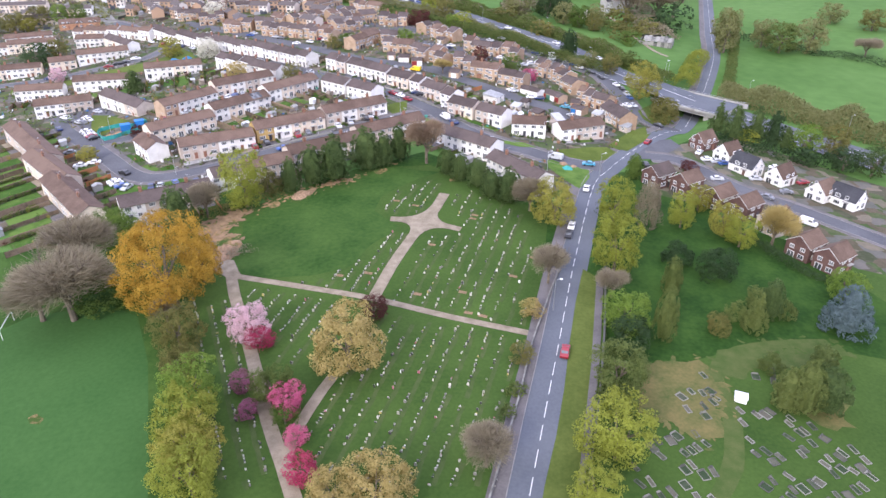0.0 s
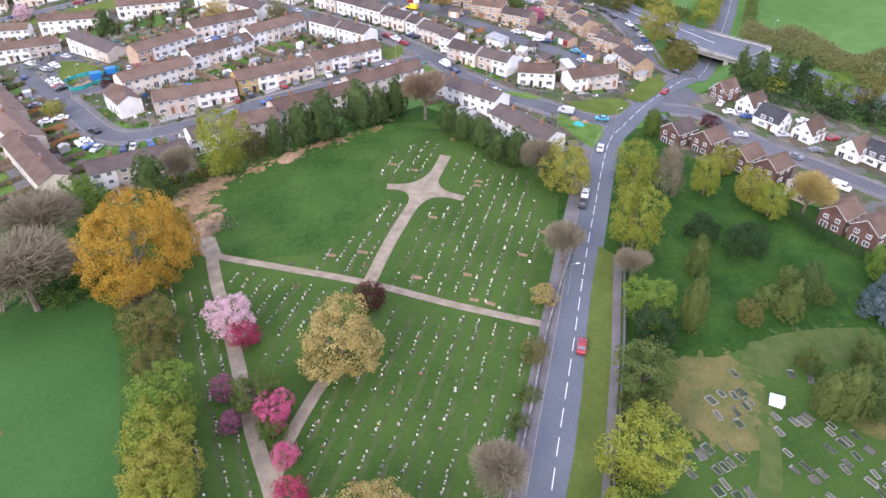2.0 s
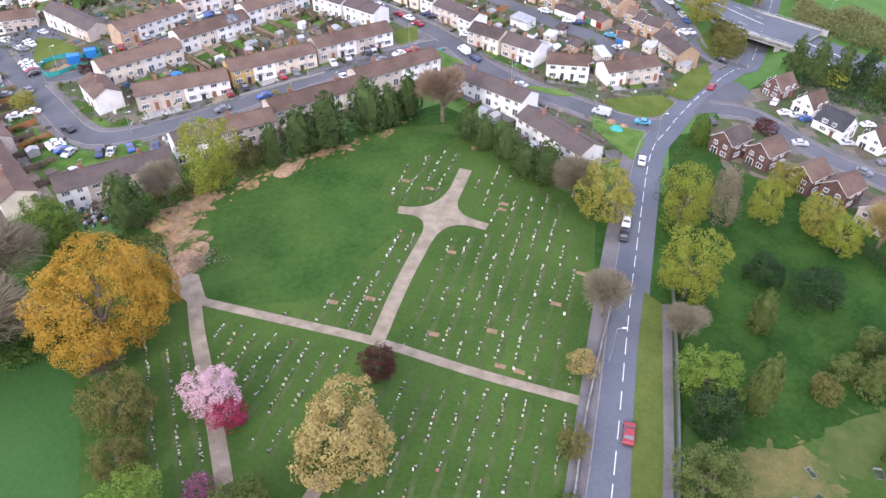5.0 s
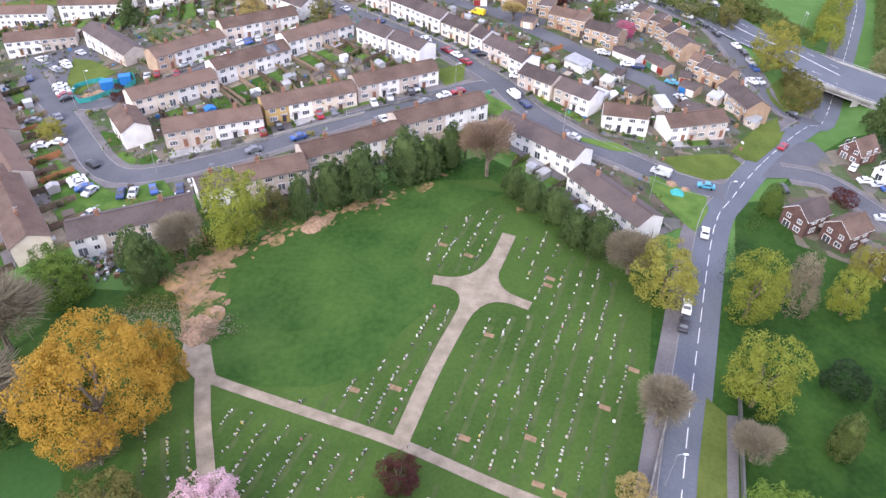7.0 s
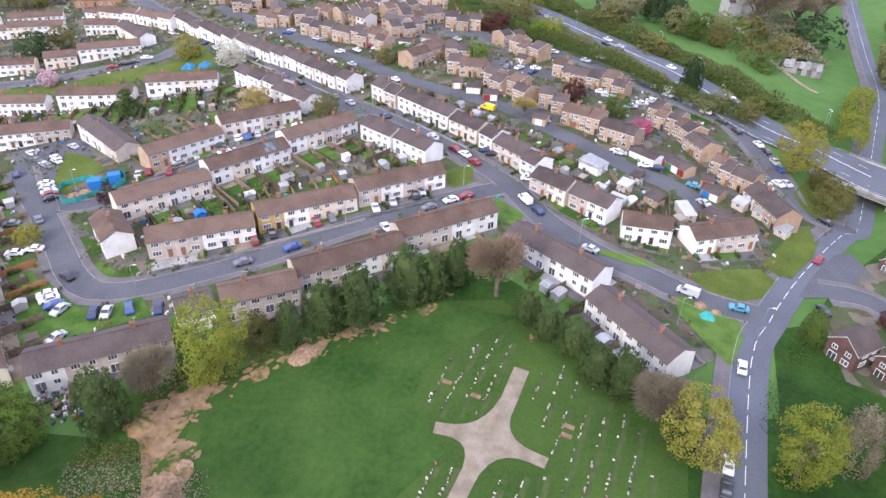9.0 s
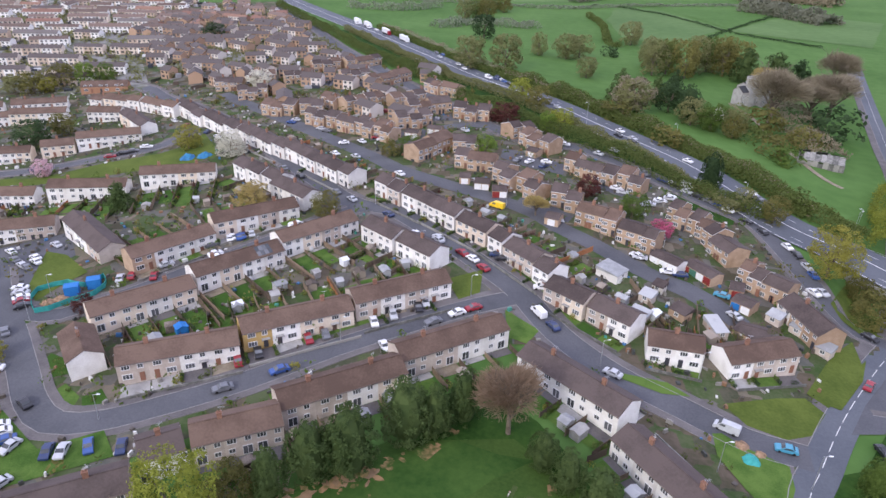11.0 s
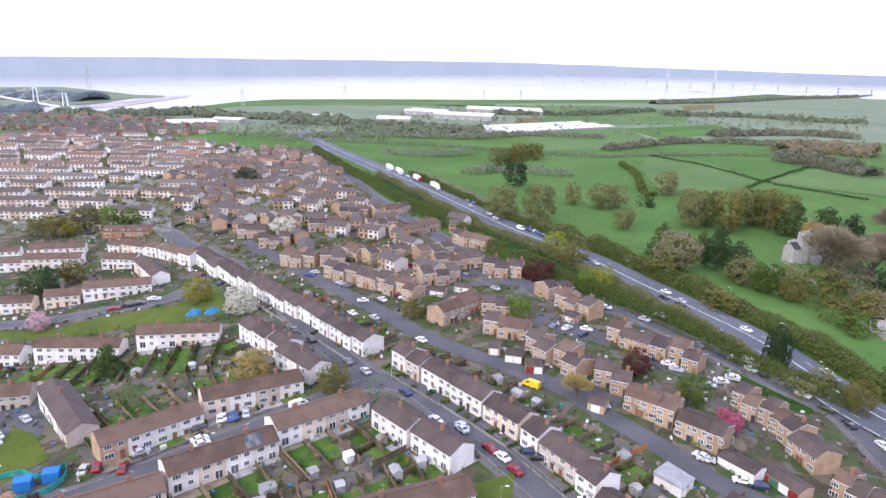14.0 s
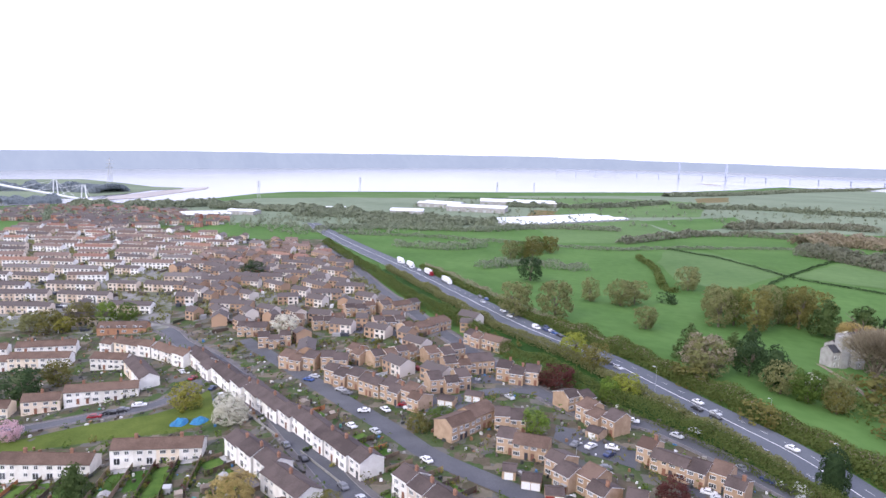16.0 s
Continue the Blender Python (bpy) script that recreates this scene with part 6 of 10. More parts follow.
area("footpath", [(54.9, 10.7), (56.8, 10.8), (47.7, -21.5), (41.7, -40.7), (37.7, -51.7), (30.7, -74), (29.5, -74), (36.7, -51.7), (40.1, -40.7), (46, -21.6), (49.8, -7.9)], PAVING, "narrow asphalt footpath behind the verge", 0.145, "path", 4)
area("street_green", [(60.1, 91.2), (72.8, 95.6), (79.6, 97.1), (82.2, 92.7), (76.2, 85), (70.3, 82.7), (63.3, 85.4)], VERGE, "mown grass green beside the street", 0.14, "grass", 4)
area("street_green", [(55.3, 81.7), (57.3, 82.1), (61, 78.8), (68.1, 75.4), (67, 69.7), (61.9, 60.5), (60.6, 61.9), (57.6, 68), (54.6, 75.7)], LAWNS[0], "mown grass green beside the street", 0.14, "grass", 4)
area("street_green", [(84.5, 95.5), (96.6, 110.5), (101.7, 115.7), (96.6, 106.6), (86.4, 94.7)], VERGE, "mown grass green beside the street", 0.14, "grass", 4)
area("street_green", [(104.2, 141.3), (116.9, 158.8), (119.6, 139.3), (116.8, 130.9), (107.3, 129.9), (104.4, 135.1)], VERGE, "mown grass green beside the street", 0.14, "grass", 4)
area("street_green", [(38.7, 97.2), (49.5, 95.8), (53.6, 92.1), (47.5, 91.9), (39.8, 95)], LAWNS[0], "mown grass green beside the street", 0.14, "grass", 4)
area("street_green", [(-0.7, 128.3), (8.7, 134.4), (8.2, 123.1), (3, 119.3)], VERGE, "mown grass green beside the street", 0.14, "grass", 4)
area("street_green", [(14.5, 116.5), (22.6, 109.4), (19.5, 103.6), (15.2, 105.5)], LAWNS[0], "mown grass green beside the street", 0.14, "grass", 4)
area("street_green", [(-87.3, 69.3), (-84.5, 73.4), (-72.8, 64.8), (-70.9, 63.6), (-61.1, 68.9), (-55.8, 62.6), (-73.7, 53.5), (-78.5, 56.7)], LAWNS[0], "mown grass green beside the street", 0.14, "grass", 4)
area("street_green", [(-119.1, 142.3), (-111.1, 139.4), (-98.4, 128.6), (-101.6, 121.7), (-103.7, 113.5), (-108.3, 118.7), (-111.3, 122.4)], VERGE, "mown grass green beside the street", 0.14, "grass", 4)
area("long_green", [(-186.2, 194.9), (-182.9, 207.8), (-161.6, 210.6), (-145.6, 222.1), (-125.9, 229.6), (-117.7, 237.5), (-116.1, 253.2), (-104.2, 234.3), (-98.6, 221.1), (-108.7, 213.6), (-127.1, 210.2), (-145.8, 203.9), (-155.7, 201.9), (-176.1, 199.1), (-184.1, 192.3)], VERGE, "long mown green between the house rows", 0.05, "grass", 6)
area("estate_court", [(38.1, 153.3), (44.5, 151), (53.4, 144.1), (64.9, 139.6), (70.8, 134.1), (69.8, 129), (64.6, 129), (58.3, 135), (50.3, 142.7), (41.3, 149.4)], ASPHALT, "grey asphalt parking court between garages", 0.075, "road", 4)
area("estate_court", [(19.9, 182), (28.4, 179.1), (36.1, 170.8), (34, 166.3), (24.6, 171.6), (18.1, 176.9)], ASPHALT, "grey asphalt parking court between garages", 0.075, "road", 4)
area("estate_court", [(14.1, 228.8), (24.5, 225.3), (38.3, 214.8), (35.4, 204.6), (21.9, 210.4), (13.1, 218.5)], ASPHALT, "grey asphalt parking court between brick houses", 0.072, "road", 4)
area("estate_court", [(-41.2, 241.8), (-26, 239.5), (-7.7, 245.9), (-7.2, 238.8), (-22.5, 229.7), (-37.5, 233.8)], ASPHALT, "grey asphalt parking court between brick houses", 0.072, "road", 4)
area("estate_court", [(49.8, 209.8), (59.9, 201.4), (62.5, 191.9), (55.6, 189), (46, 196.9)], ASPHALT, "grey asphalt parking court between brick houses", 0.072, "road", 4)
area("estate_court", [(-83.6, 285.3), (-60.3, 274.6), (-56, 266.9), (-77.8, 275.2)], ASPHALT, "grey asphalt parking court between brick houses", 0.072, "road", 4)
area("estate_court", [(-90.9, 346.9), (-58.4, 337.9), (-55.1, 321.7), (-82.5, 327.9)], ASPHALT, "grey asphalt parking court between brick houses", 0.072, "road", 4)
area("estate_court", [(-21.3, 271.2), (-7.4, 272.2), (-4.5, 263.2), (-20.1, 261.1)], ASPHALT, "grey asphalt parking court between brick houses", 0.072, "road", 4)
area("estate_court", [(-151.4, 405), (-140.5, 415.9), (-123.4, 387.5), (-138.1, 379.8)], ASPHALT, "grey asphalt parking court between brick houses", 0.072, "road", 4)
area("estate_court", [(-77, 340.8), (-77.2, 367.4), (-74, 367.6), (-71.1, 334.9)], ASPHALT, "grey asphalt parking court between brick houses", 0.072, "road", 4)
area("garden_land", [(-178.4, 97.6), (-131.8, 32.3), (-95.7, 43.1), (-82.2, 45.4), (-73.7, 45.8), (-52.3, 62.7), (-30, 77.3), (-8.8, 90), (13.8, 102.7), (18.8, 103.5), (37.8, 79.4), (51.5, 57.2), (65.2, 66), (82.9, 92.9), (98.3, 110.9), (113.7, 125.7), (105.7, 138.6), (95.9, 175), (79.6, 208), (-3.7, 291.2), (-42.5, 349.9), (-108.6, 466.2), (-212.1, 685.3), (-295.7, 651.8), (-347.9, 586.7), (-483.3, 577.4), (-681.5, 497.7), (-393.1, 241.9)], GARDEN, "mixed earth, grass and paving of the gardens", 0.02, "ground", 5)
area("suburb_gardens", [(87.5, 79.8), (110.2, 106.3), (136.3, 118.6), (166, 82), (181, 66.9), (141.7, 13.2), (126.9, 19.7), (112.7, 40.4), (101.7, 51.9), (84.7, 60.3)], GARDEN, "green front and back gardens of the detached houses", 0.02, "ground", 8)
area("estuary", [(-805.2, 749.2), (-736.8, 850.4), (-697.1, 921.5), (-671.8, 963), (-572.1, 999.8), (-572.7, 1148.5), (-568, 1305), (-531.1, 1426.5), (-338.1, 1581.5), (-79.8, 1759.5), (98.8, 1901), (396, 2136.5), (676.3, 2516.6), (996.5, 3038), (1343.9, 3687.2), (1823, 4243.7), (2205.4, 4288.1), (2552.1, 4090.9), (2549.3, 4093), (2202.2, 4290.3), (2026.4, 4376.1), (1705.8, 4511), (1242.7, 4660.1), (723, 4768.3), (156.4, 4819.7), (-437, 4801.3), (-858.2, 3925.9), (-1193, 3013.9), (-1409.9, 2423), (-1520.3, 2089.6), (-1577.5, 1795.4), (-1553.6, 1427.1)], WATER, "wide pale tidal estuary under a white sky", 0.35, "water", 60)
area("headland", [(-972, 900.3), (-1269.5, 1169.8), (-1237.7, 1413.5), (-1193.2, 1465), (-1121.5, 1548), (-954, 1457.1), (-836.1, 1380.7), (-766.5, 1386.3), (-740.8, 1329.5), (-772.9, 1278.4), (-748.1, 1148.2), (-754.8, 1022.3), (-791.6, 912)], PLAIN, "wooded headland by the estuary in haze-paled green", 1.0, "ground", 40)
area("mudbank", [(-736.9, 1156.7), (-748.1, 1298.9), (-746.7, 1461.5), (-710.9, 1380.4), (-686.6, 1194.5), (-671.3, 1080.2), (-692, 1004.9), (-729.1, 1072.5)], MUD, "pale mudbank at low tide", 0.8, "ground", 40)
# This bank takes the hills' glowing haze blue, not a rock colour
area("mudbank", [(98.5, 4820.9), (464.4, 4799.8), (886.4, 4740.3), (773.1, 4043.1), (473.8, 3671.4), (249.3, 3811.2)], HILLS, "rocky bank in the estuary, glowing haze blue", 1.2, "ground", 40)
area("mudbank", [(679.6, 3162.8), (754.1, 3171.1), (737, 2910.9), (703.1, 2935.7)], MUD, "thin mudbank in the estuary", 0.8, "ground", 40)
area("mudbank", [(964.4, 3454.1), (1106.1, 3452.9), (1072.9, 3287.3), (935.7, 3219.7)], MUD, "thin mudbank in the estuary", 0.8, "ground", 40)

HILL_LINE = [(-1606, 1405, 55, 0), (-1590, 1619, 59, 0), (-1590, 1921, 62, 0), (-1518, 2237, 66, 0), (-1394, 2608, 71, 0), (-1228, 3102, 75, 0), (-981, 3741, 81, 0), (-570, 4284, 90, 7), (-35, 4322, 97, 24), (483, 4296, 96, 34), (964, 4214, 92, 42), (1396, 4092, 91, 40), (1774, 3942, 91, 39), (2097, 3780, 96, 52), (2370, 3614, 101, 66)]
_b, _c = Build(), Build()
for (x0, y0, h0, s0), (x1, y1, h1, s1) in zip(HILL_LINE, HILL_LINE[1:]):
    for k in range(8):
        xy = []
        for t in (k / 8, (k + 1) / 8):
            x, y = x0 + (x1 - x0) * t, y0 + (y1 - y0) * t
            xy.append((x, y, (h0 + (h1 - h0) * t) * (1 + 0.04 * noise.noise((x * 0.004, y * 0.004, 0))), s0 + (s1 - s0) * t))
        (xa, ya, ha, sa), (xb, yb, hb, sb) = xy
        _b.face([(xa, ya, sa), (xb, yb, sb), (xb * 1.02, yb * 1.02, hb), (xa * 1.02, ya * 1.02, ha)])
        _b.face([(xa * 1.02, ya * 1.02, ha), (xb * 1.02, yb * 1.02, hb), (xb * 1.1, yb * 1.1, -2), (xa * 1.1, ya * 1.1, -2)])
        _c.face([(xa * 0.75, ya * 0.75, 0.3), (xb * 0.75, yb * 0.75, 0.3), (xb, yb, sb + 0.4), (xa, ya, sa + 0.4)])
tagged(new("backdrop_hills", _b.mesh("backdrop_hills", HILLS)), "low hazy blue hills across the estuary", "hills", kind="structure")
tagged(new("water_far", _c.mesh("water_far", WATER)), "pale far water below the hills", "water", kind="structure")
area("far_plain", [(-681.8, 579.8), (-601.1, 697.8), (-376.7, 765.9), (-232.4, 793.4), (-34.7, 885), (139.6, 870.7), (347.9, 1001.5), (722.6, 1041.3), (2553.2, 4090), (1708.9, 3682.2), (1132.6, 3104.7), (599.6, 2227.9), (357.2, 1922.6), (-72, 1607.5), (-490.6, 1320.7), (-536.6, 1078), (-540.1, 945.6), (-700.4, 809.4), (-757.8, 706.3)], PLAIN, "distant farmland before the estuary in haze-paled green", 0.06, "ground", 60)
area("field", [(-207.2, 754.8), (-91.3, 759.9), (-8.9, 732.8), (-22.5, 649), (-41.8, 568.6), (-60, 529.1), (-114.6, 573.5), (-171.9, 674.5)], FIELD, "green hedged pasture", 0.10, "field", 20, 3)
area("field", [(139.7, 755.2), (179.2, 727.7), (215.1, 624.6), (149.4, 533.2), (112.8, 551.6), (113.8, 648.9)], FIELD2, "green hedged pasture", 0.12, "field", 20, 3)
area("field", [(153.4, 798.8), (248.1, 905), (296.9, 816.6), (320.5, 759.9), (220.2, 626.3), (191.3, 732.2)], FIELD, "green hedged pasture", 0.14, "field", 20, 3)
area("field", [(215.2, 611.5), (317.2, 739.3), (391.3, 696.2), (311, 551.5), (272.8, 577.3)], FIELD2, "green hedged pasture", 0.16, "field", 20, 3)
area("field", [(-7.3, 967.4), (156, 1093.3), (173.6, 873.2), (114.3, 783), (21, 754.9)], FIELD2, "green hedged pasture", 0.10, "field", 20, 3)
area("field", [(-373.6, 788.5), (-283.1, 796.7), (-256.9, 744.4), (-330, 700.2)], FIELD, "green hedged pasture", 0.12, "field", 20, 3)
area("field", [(-208.2, 1441.9), (195.5, 1681.1), (380.1, 1634.6), (273.1, 1204.8), (144.2, 1137.7), (26.4, 1129.5), (53.7, 1426.2)], FIELD2, "green hedged pasture", 0.14, "field", 20, 3)
area("field", [(394.3, 1819), (511.6, 1952.3), (452.1, 1721.8), (358.4, 1620.7)], SOIL, "bare brown field", 0.16, "field", 20, 3)
area("field", [(-6.8, 1207.6), (46.7, 1199.7), (34, 1060.3), (-17.5, 1053.5)], SOIL, "bare brown field", 0.10, "field", 20, 3)
area("field", [(153.3, 1072.9), (336.5, 1237.9), (319.5, 1082.2), (184.1, 928.7)], FIELD, "green hedged pasture", 0.12, "field", 20, 3)
area("field", [(-587.2, 1269.3), (-430.7, 1432.8), (-74.4, 1655.1), (-66.4, 1499.6), (-393, 1310.9), (-532.3, 1176.5)], FIELD2, "green hedged pasture", 0.14, "field", 20, 3)
GREENS = []
GREENS.append([(60.1, 91.2), (72.8, 95.6), (79.6, 97.1), (82.2, 92.7), (76.2, 85), (70.3, 82.7), (63.3, 85.4)])
GREENS.append([(55.3, 81.7), (57.3, 82.1), (61, 78.8), (68.1, 75.4), (67, 69.7), (61.9, 60.5), (60.6, 61.9), (57.6, 68), (54.6, 75.7)])
GREENS.append([(84.5, 95.5), (96.6, 110.5), (101.7, 115.7), (96.6, 106.6), (86.4, 94.7)])
GREENS.append([(104.2, 141.3), (116.9, 158.8), (119.6, 139.3), (116.8, 130.9), (107.3, 129.9), (104.4, 135.1)])
GREENS.append([(38.7, 97.2), (49.5, 95.8), (53.6, 92.1), (47.5, 91.9), (39.8, 95)])
GREENS.append([(-0.7, 128.3), (8.7, 134.4), (8.2, 123.1), (3, 119.3)])
GREENS.append([(14.5, 116.5), (22.6, 109.4), (19.5, 103.6), (15.2, 105.5)])
GREENS.append([(-87.3, 69.3), (-84.5, 73.4), (-72.8, 64.8), (-70.9, 63.6), (-61.1, 68.9), (-55.8, 62.6), (-73.7, 53.5), (-78.5, 56.7)])
GREENS.append([(-119.1, 142.3), (-111.1, 139.4), (-98.4, 128.6), (-101.6, 121.7), (-103.7, 113.5), (-108.3, 118.7), (-111.3, 122.4)])
GREENS.append([(-186.2, 194.9), (-182.9, 207.8), (-161.6, 210.6), (-145.6, 222.1), (-125.9, 229.6), (-117.7, 237.5), (-116.1, 253.2), (-104.2, 234.3), (-98.6, 221.1), (-108.7, 213.6), (-127.1, 210.2), (-145.8, 203.9), (-155.7, 201.9), (-176.1, 199.1), (-184.1, 192.3)])
road("mown_track", [(58, -55.3), (61.4, -51.6), (64.5, -47.8), (68.4, -38.5), (70.2, -30.9), (70.4, -24.2), (75.6, -18.1), (82.8, -15), (92.5, -13.4), (100.4, -13)], 2.8, TRACK, "worn mown track curving through the old cemetery", 0.08)


# ---- terraces of the estate ----
terrace(-168.6, 181.1, -148.9, 184.7, ['white', 'white', 'white', 'white'], fine=False, front=1)
terrace(-143.5, 184.3, -117.8, 189.3, ['white', 'white', 'white', 'white'], fine=False, front=1)
terrace(-113.9, 192.1, -89.6, 199.5, ['white', 'white', 'cream', 'white'], fine=False, front=1)
terrace(-144.7, 149.3, -124.8, 157.4, ['white', 'white', 'pebble', 'pebble'], fine=False, front=-1)
terrace(-116.8, 155.1, -94.6, 135.7, ['white', 'white', 'pebble'], fine=False, front=-1, roof='dark')
terrace(-86.5, 128.6, -70.8, 146.5, ['brick', 'white', 'white', 'white'], fine=False, front=-1)
terrace(-71.5, 149.6, -50.8, 165, ['cream', 'white', 'pebble', 'white'], fine=False, front=-1)
terrace(-81.9, 101.2, -63.9, 117, ['cream', 'cream', 'white', 'cream'], front=1)
terrace(-64.8, 119.3, -47.5, 136.4, ['white', 'cream', 'white', 'white'], front=1, solar=17.0)
terrace(-48.4, 138, -31, 155.4, ['white', 'cream', 'pebble', 'white'], front=1)
terrace(-80.7, 94.5, -72.8, 84.6, ['white', 'white'], front=-1, depth=7.0)
terrace(-66, 84.7, -44, 94.7, ['pebble', 'pebble', 'white', 'white'], front=-1)
terrace(-44.2, 96.8, -22.4, 109.2, ['yellow', 'white', 'cream', 'cream'], front=-1)
terrace(-22.2, 110.4, -0.8, 123.2, ['pebble', 'white', 'pebble', 'white'], front=-1)
terrace(-70, 43.2, -48.4, 55.1, ['white', 'pebble', 'pebble', 'pebble'], front=1, roof='dark')
terrace(-49.2, 59.8, -43, 63.7, ['white', 'white'], front=1, roof='dark')
terrace(-41.6, 64.1, -27.6, 71.2, ['pebble', 'pebble', 'pebble'], front=1)
terrace(-29.1, 74.1, -7.4, 87.8, ['pebble', 'pebble', 'white', 'cream'], front=1)
terrace(-8.8, 90.8, 13.1, 105.2, ['pebble', 'pebble', 'white', 'white'], front=1)
terrace(19.5, 97.1, 38, 79.4, ['white', 'white', 'white', 'white'], front=1, roof='dark')
terrace(36.8, 74.7, 49.6, 55.4, ['white', 'white', 'white', 'white'], front=1, roof='dark')
terrace(46.6, 106.4, 58.5, 104.5, ['white', 'white'], front=-1)
terrace(62.5, 103.4, 79.3, 108.7, ['white', 'pebble', 'pebble'], front=-1)
terrace(12.3, 147.7, 16.1, 143.5, ['white'], ridge=6.5, eaves=4.7, front=-1, roof='dark')
terrace(16.6, 143.2, 24.4, 134.3, ['pebble', 'pebble'], ridge=6.3, eaves=4.5, front=-1, roof='dark')
terrace(24.3, 133.6, 28.0, 129.3, ['white'], ridge=6.4, eaves=4.6, front=-1, roof='dark')
terrace(26.3, 125.2, 35.2, 117.7, ['pebble', 'cream'], ridge=6.3, eaves=4.5, front=-1, roof='dark')
terrace(36.3, 118.3, 45.2, 110.7, ['pebble', 'white'], ridge=6.5, eaves=4.7, front=-1, roof='dark')
terrace(-6.7, 165.0, 2.0, 157.1, ['white', 'white'], ridge=6.7, eaves=4.9, fine=False, front=-1, roof='dark')
terrace(2.6, 156.9, 11.3, 149.0, ['cream', 'cream'], ridge=6.3, eaves=4.5, fine=False, front=-1, roof='dark')
terrace(-25.6, 182.1, -20.9, 177.9, ['white'], ridge=6.8, eaves=5.0, fine=False, front=-1, roof='dark')
terrace(-20.8, 177.3, -16.2, 173.1, ['pebble'], ridge=6.6, eaves=4.8, fine=False, front=-1, roof='dark')
terrace(-15.5, 173.1, -5.8, 164.3, ['white', 'white'], ridge=6.7, eaves=4.9, fine=False, front=-1, roof='dark')
terrace(-54.5, 204.7, -50.0, 200.3, ['white'], ridge=6.4, eaves=4.6, fine=False, front=-1, roof='dark')
terrace(-49.5, 200.1, -40.3, 191.0, ['white', 'white'], ridge=6.5, eaves=4.7, fine=False, front=-1, roof='dark')
terrace(-39.5, 191.0, -35.1, 186.6, ['white'], ridge=6.6, eaves=4.8, fine=False, front=-1, roof='dark')
terrace(-67.5, 218.7, -54.2, 205.3, ['white', 'white'], fine=False, front=-1, roof='dark')
terrace(-86.1, 235.1, -72.9, 222.0, ['white', 'white'], ridge=6.3, eaves=4.5, fine=False, front=-1, roof='dark')
terrace(-72.2, 222.1, -65.7, 215.7, ['white'], ridge=6.3, eaves=4.5, fine=False, front=-1, roof='dark')
terrace(-96.3, 245.8, -84.7, 233.4, ['white', 'white'], fine=False, front=-1, roof='dark')
terrace(-118.2, 266.1, -102.6, 250.0, ['white', 'white'], ridge=6.5, eaves=4.7, fine=False, front=-1, roof='dark')
terrace(-102.0, 249.9, -94.4, 242.1, ['white'], ridge=6.7, eaves=4.9, fine=False, front=-1, roof='dark')
terrace(-139.8, 286.9, -125.4, 272.5, ['white', 'white'], ridge=6.9, eaves=5.1, fine=False, front=-1, roof='dark')
terrace(-125.7, 271.5, -118.6, 264.4, ['white'], ridge=6.2, eaves=4.4, fine=False, front=-1, roof='dark')
terrace(-162.3, 295.0, -146.8, 287.0, ['white', 'white'], ridge=6.2, eaves=4.4, fine=False, front=-1)
terrace(-146.9, 285.7, -139.4, 281.8, ['white'], ridge=6.9, eaves=5.1, fine=False, front=-1)
terrace(-193.3, 301.9, -186.5, 300.4, ['white'], ridge=6.3, eaves=4.5, fine=False, front=-1)
terrace(-185.7, 301.5, -171.5, 298.2, ['cream', 'white'], ridge=6.6, eaves=4.8, fine=False, front=-1)
terrace(-171.1, 297.7, -164.3, 296.1, ['white'], ridge=6.7, eaves=4.9, fine=False, front=-1)
terrace(-24.2, 150.2, -14.1, 141.7, ['white', 'white'], ridge=6.8, eaves=5.0, front=1, roof='dark')
terrace(-13.1, 142.1, -3.0, 133.6, ['white', 'white'], ridge=6.6, eaves=4.8, front=1, roof='dark')
terrace(-79.8, 200.3, -73.3, 194.5, ['white'], ridge=6.6, eaves=4.8, fine=False, front=1, roof='dark')
terrace(-73.0, 194.2, -66.4, 188.4, ['white'], ridge=6.9, eaves=5.1, fine=False, front=1, roof='dark')
terrace(-65.6, 188.5, -59.1, 182.7, ['white'], ridge=6.6, eaves=4.8, fine=False, front=1, roof='dark')
terrace(-60.1, 180.2, -46.1, 169.2, ['white', 'white'], fine=False, front=1, roof='dark')
terrace(-166.7, 240.1, -144, 251.5, ['white', 'white', 'white', 'white'], fine=False, front=-1)
terrace(-178.5, 233.2, -167.1, 238.7, ['cream', 'cream'], fine=False, front=-1)
terrace(-201.9, 224.6, -181.6, 231.3, ['cream', 'white', 'white', 'cream'], fine=False, front=-1)
terrace(-162.8, 276.3, -142.8, 256.6, ['cream', 'white'], fine=False, front=-1, roof='dark')
terrace(-183.4, 280, -168.1, 281.8, ['white', 'white', 'white'], fine=False, front=-1)
terrace(-221.5, 276.7, -197.7, 284.5, ['cream', 'cream', 'white', 'white'], fine=False, front=-1)
terrace(-229.7, 290, -207.1, 300.6, ['white', 'white', 'white', 'white'], fine=False, front=-1)
terrace(-255.9, 281.3, -235.1, 291.3, ['white', 'white', 'white', 'white'], fine=False, front=-1)
terrace(-240.2, 269.1, -221.5, 276.7, ['white', 'white', 'white'], fine=False, front=-1)
terrace(-138.1, 120.7, -108.2, 85.4, ['pebble', 'pebble', 'pebble', 'pebble'], front=1, roof='brown')
terrace(-114, 86.7, -93.1, 64.4, ['cream', 'cream', 'pebble'], front=1)
terrace(-98.3, 66, -76.6, 40.4, ['cream', 'pebble', 'pebble', 'cream'], front=1)


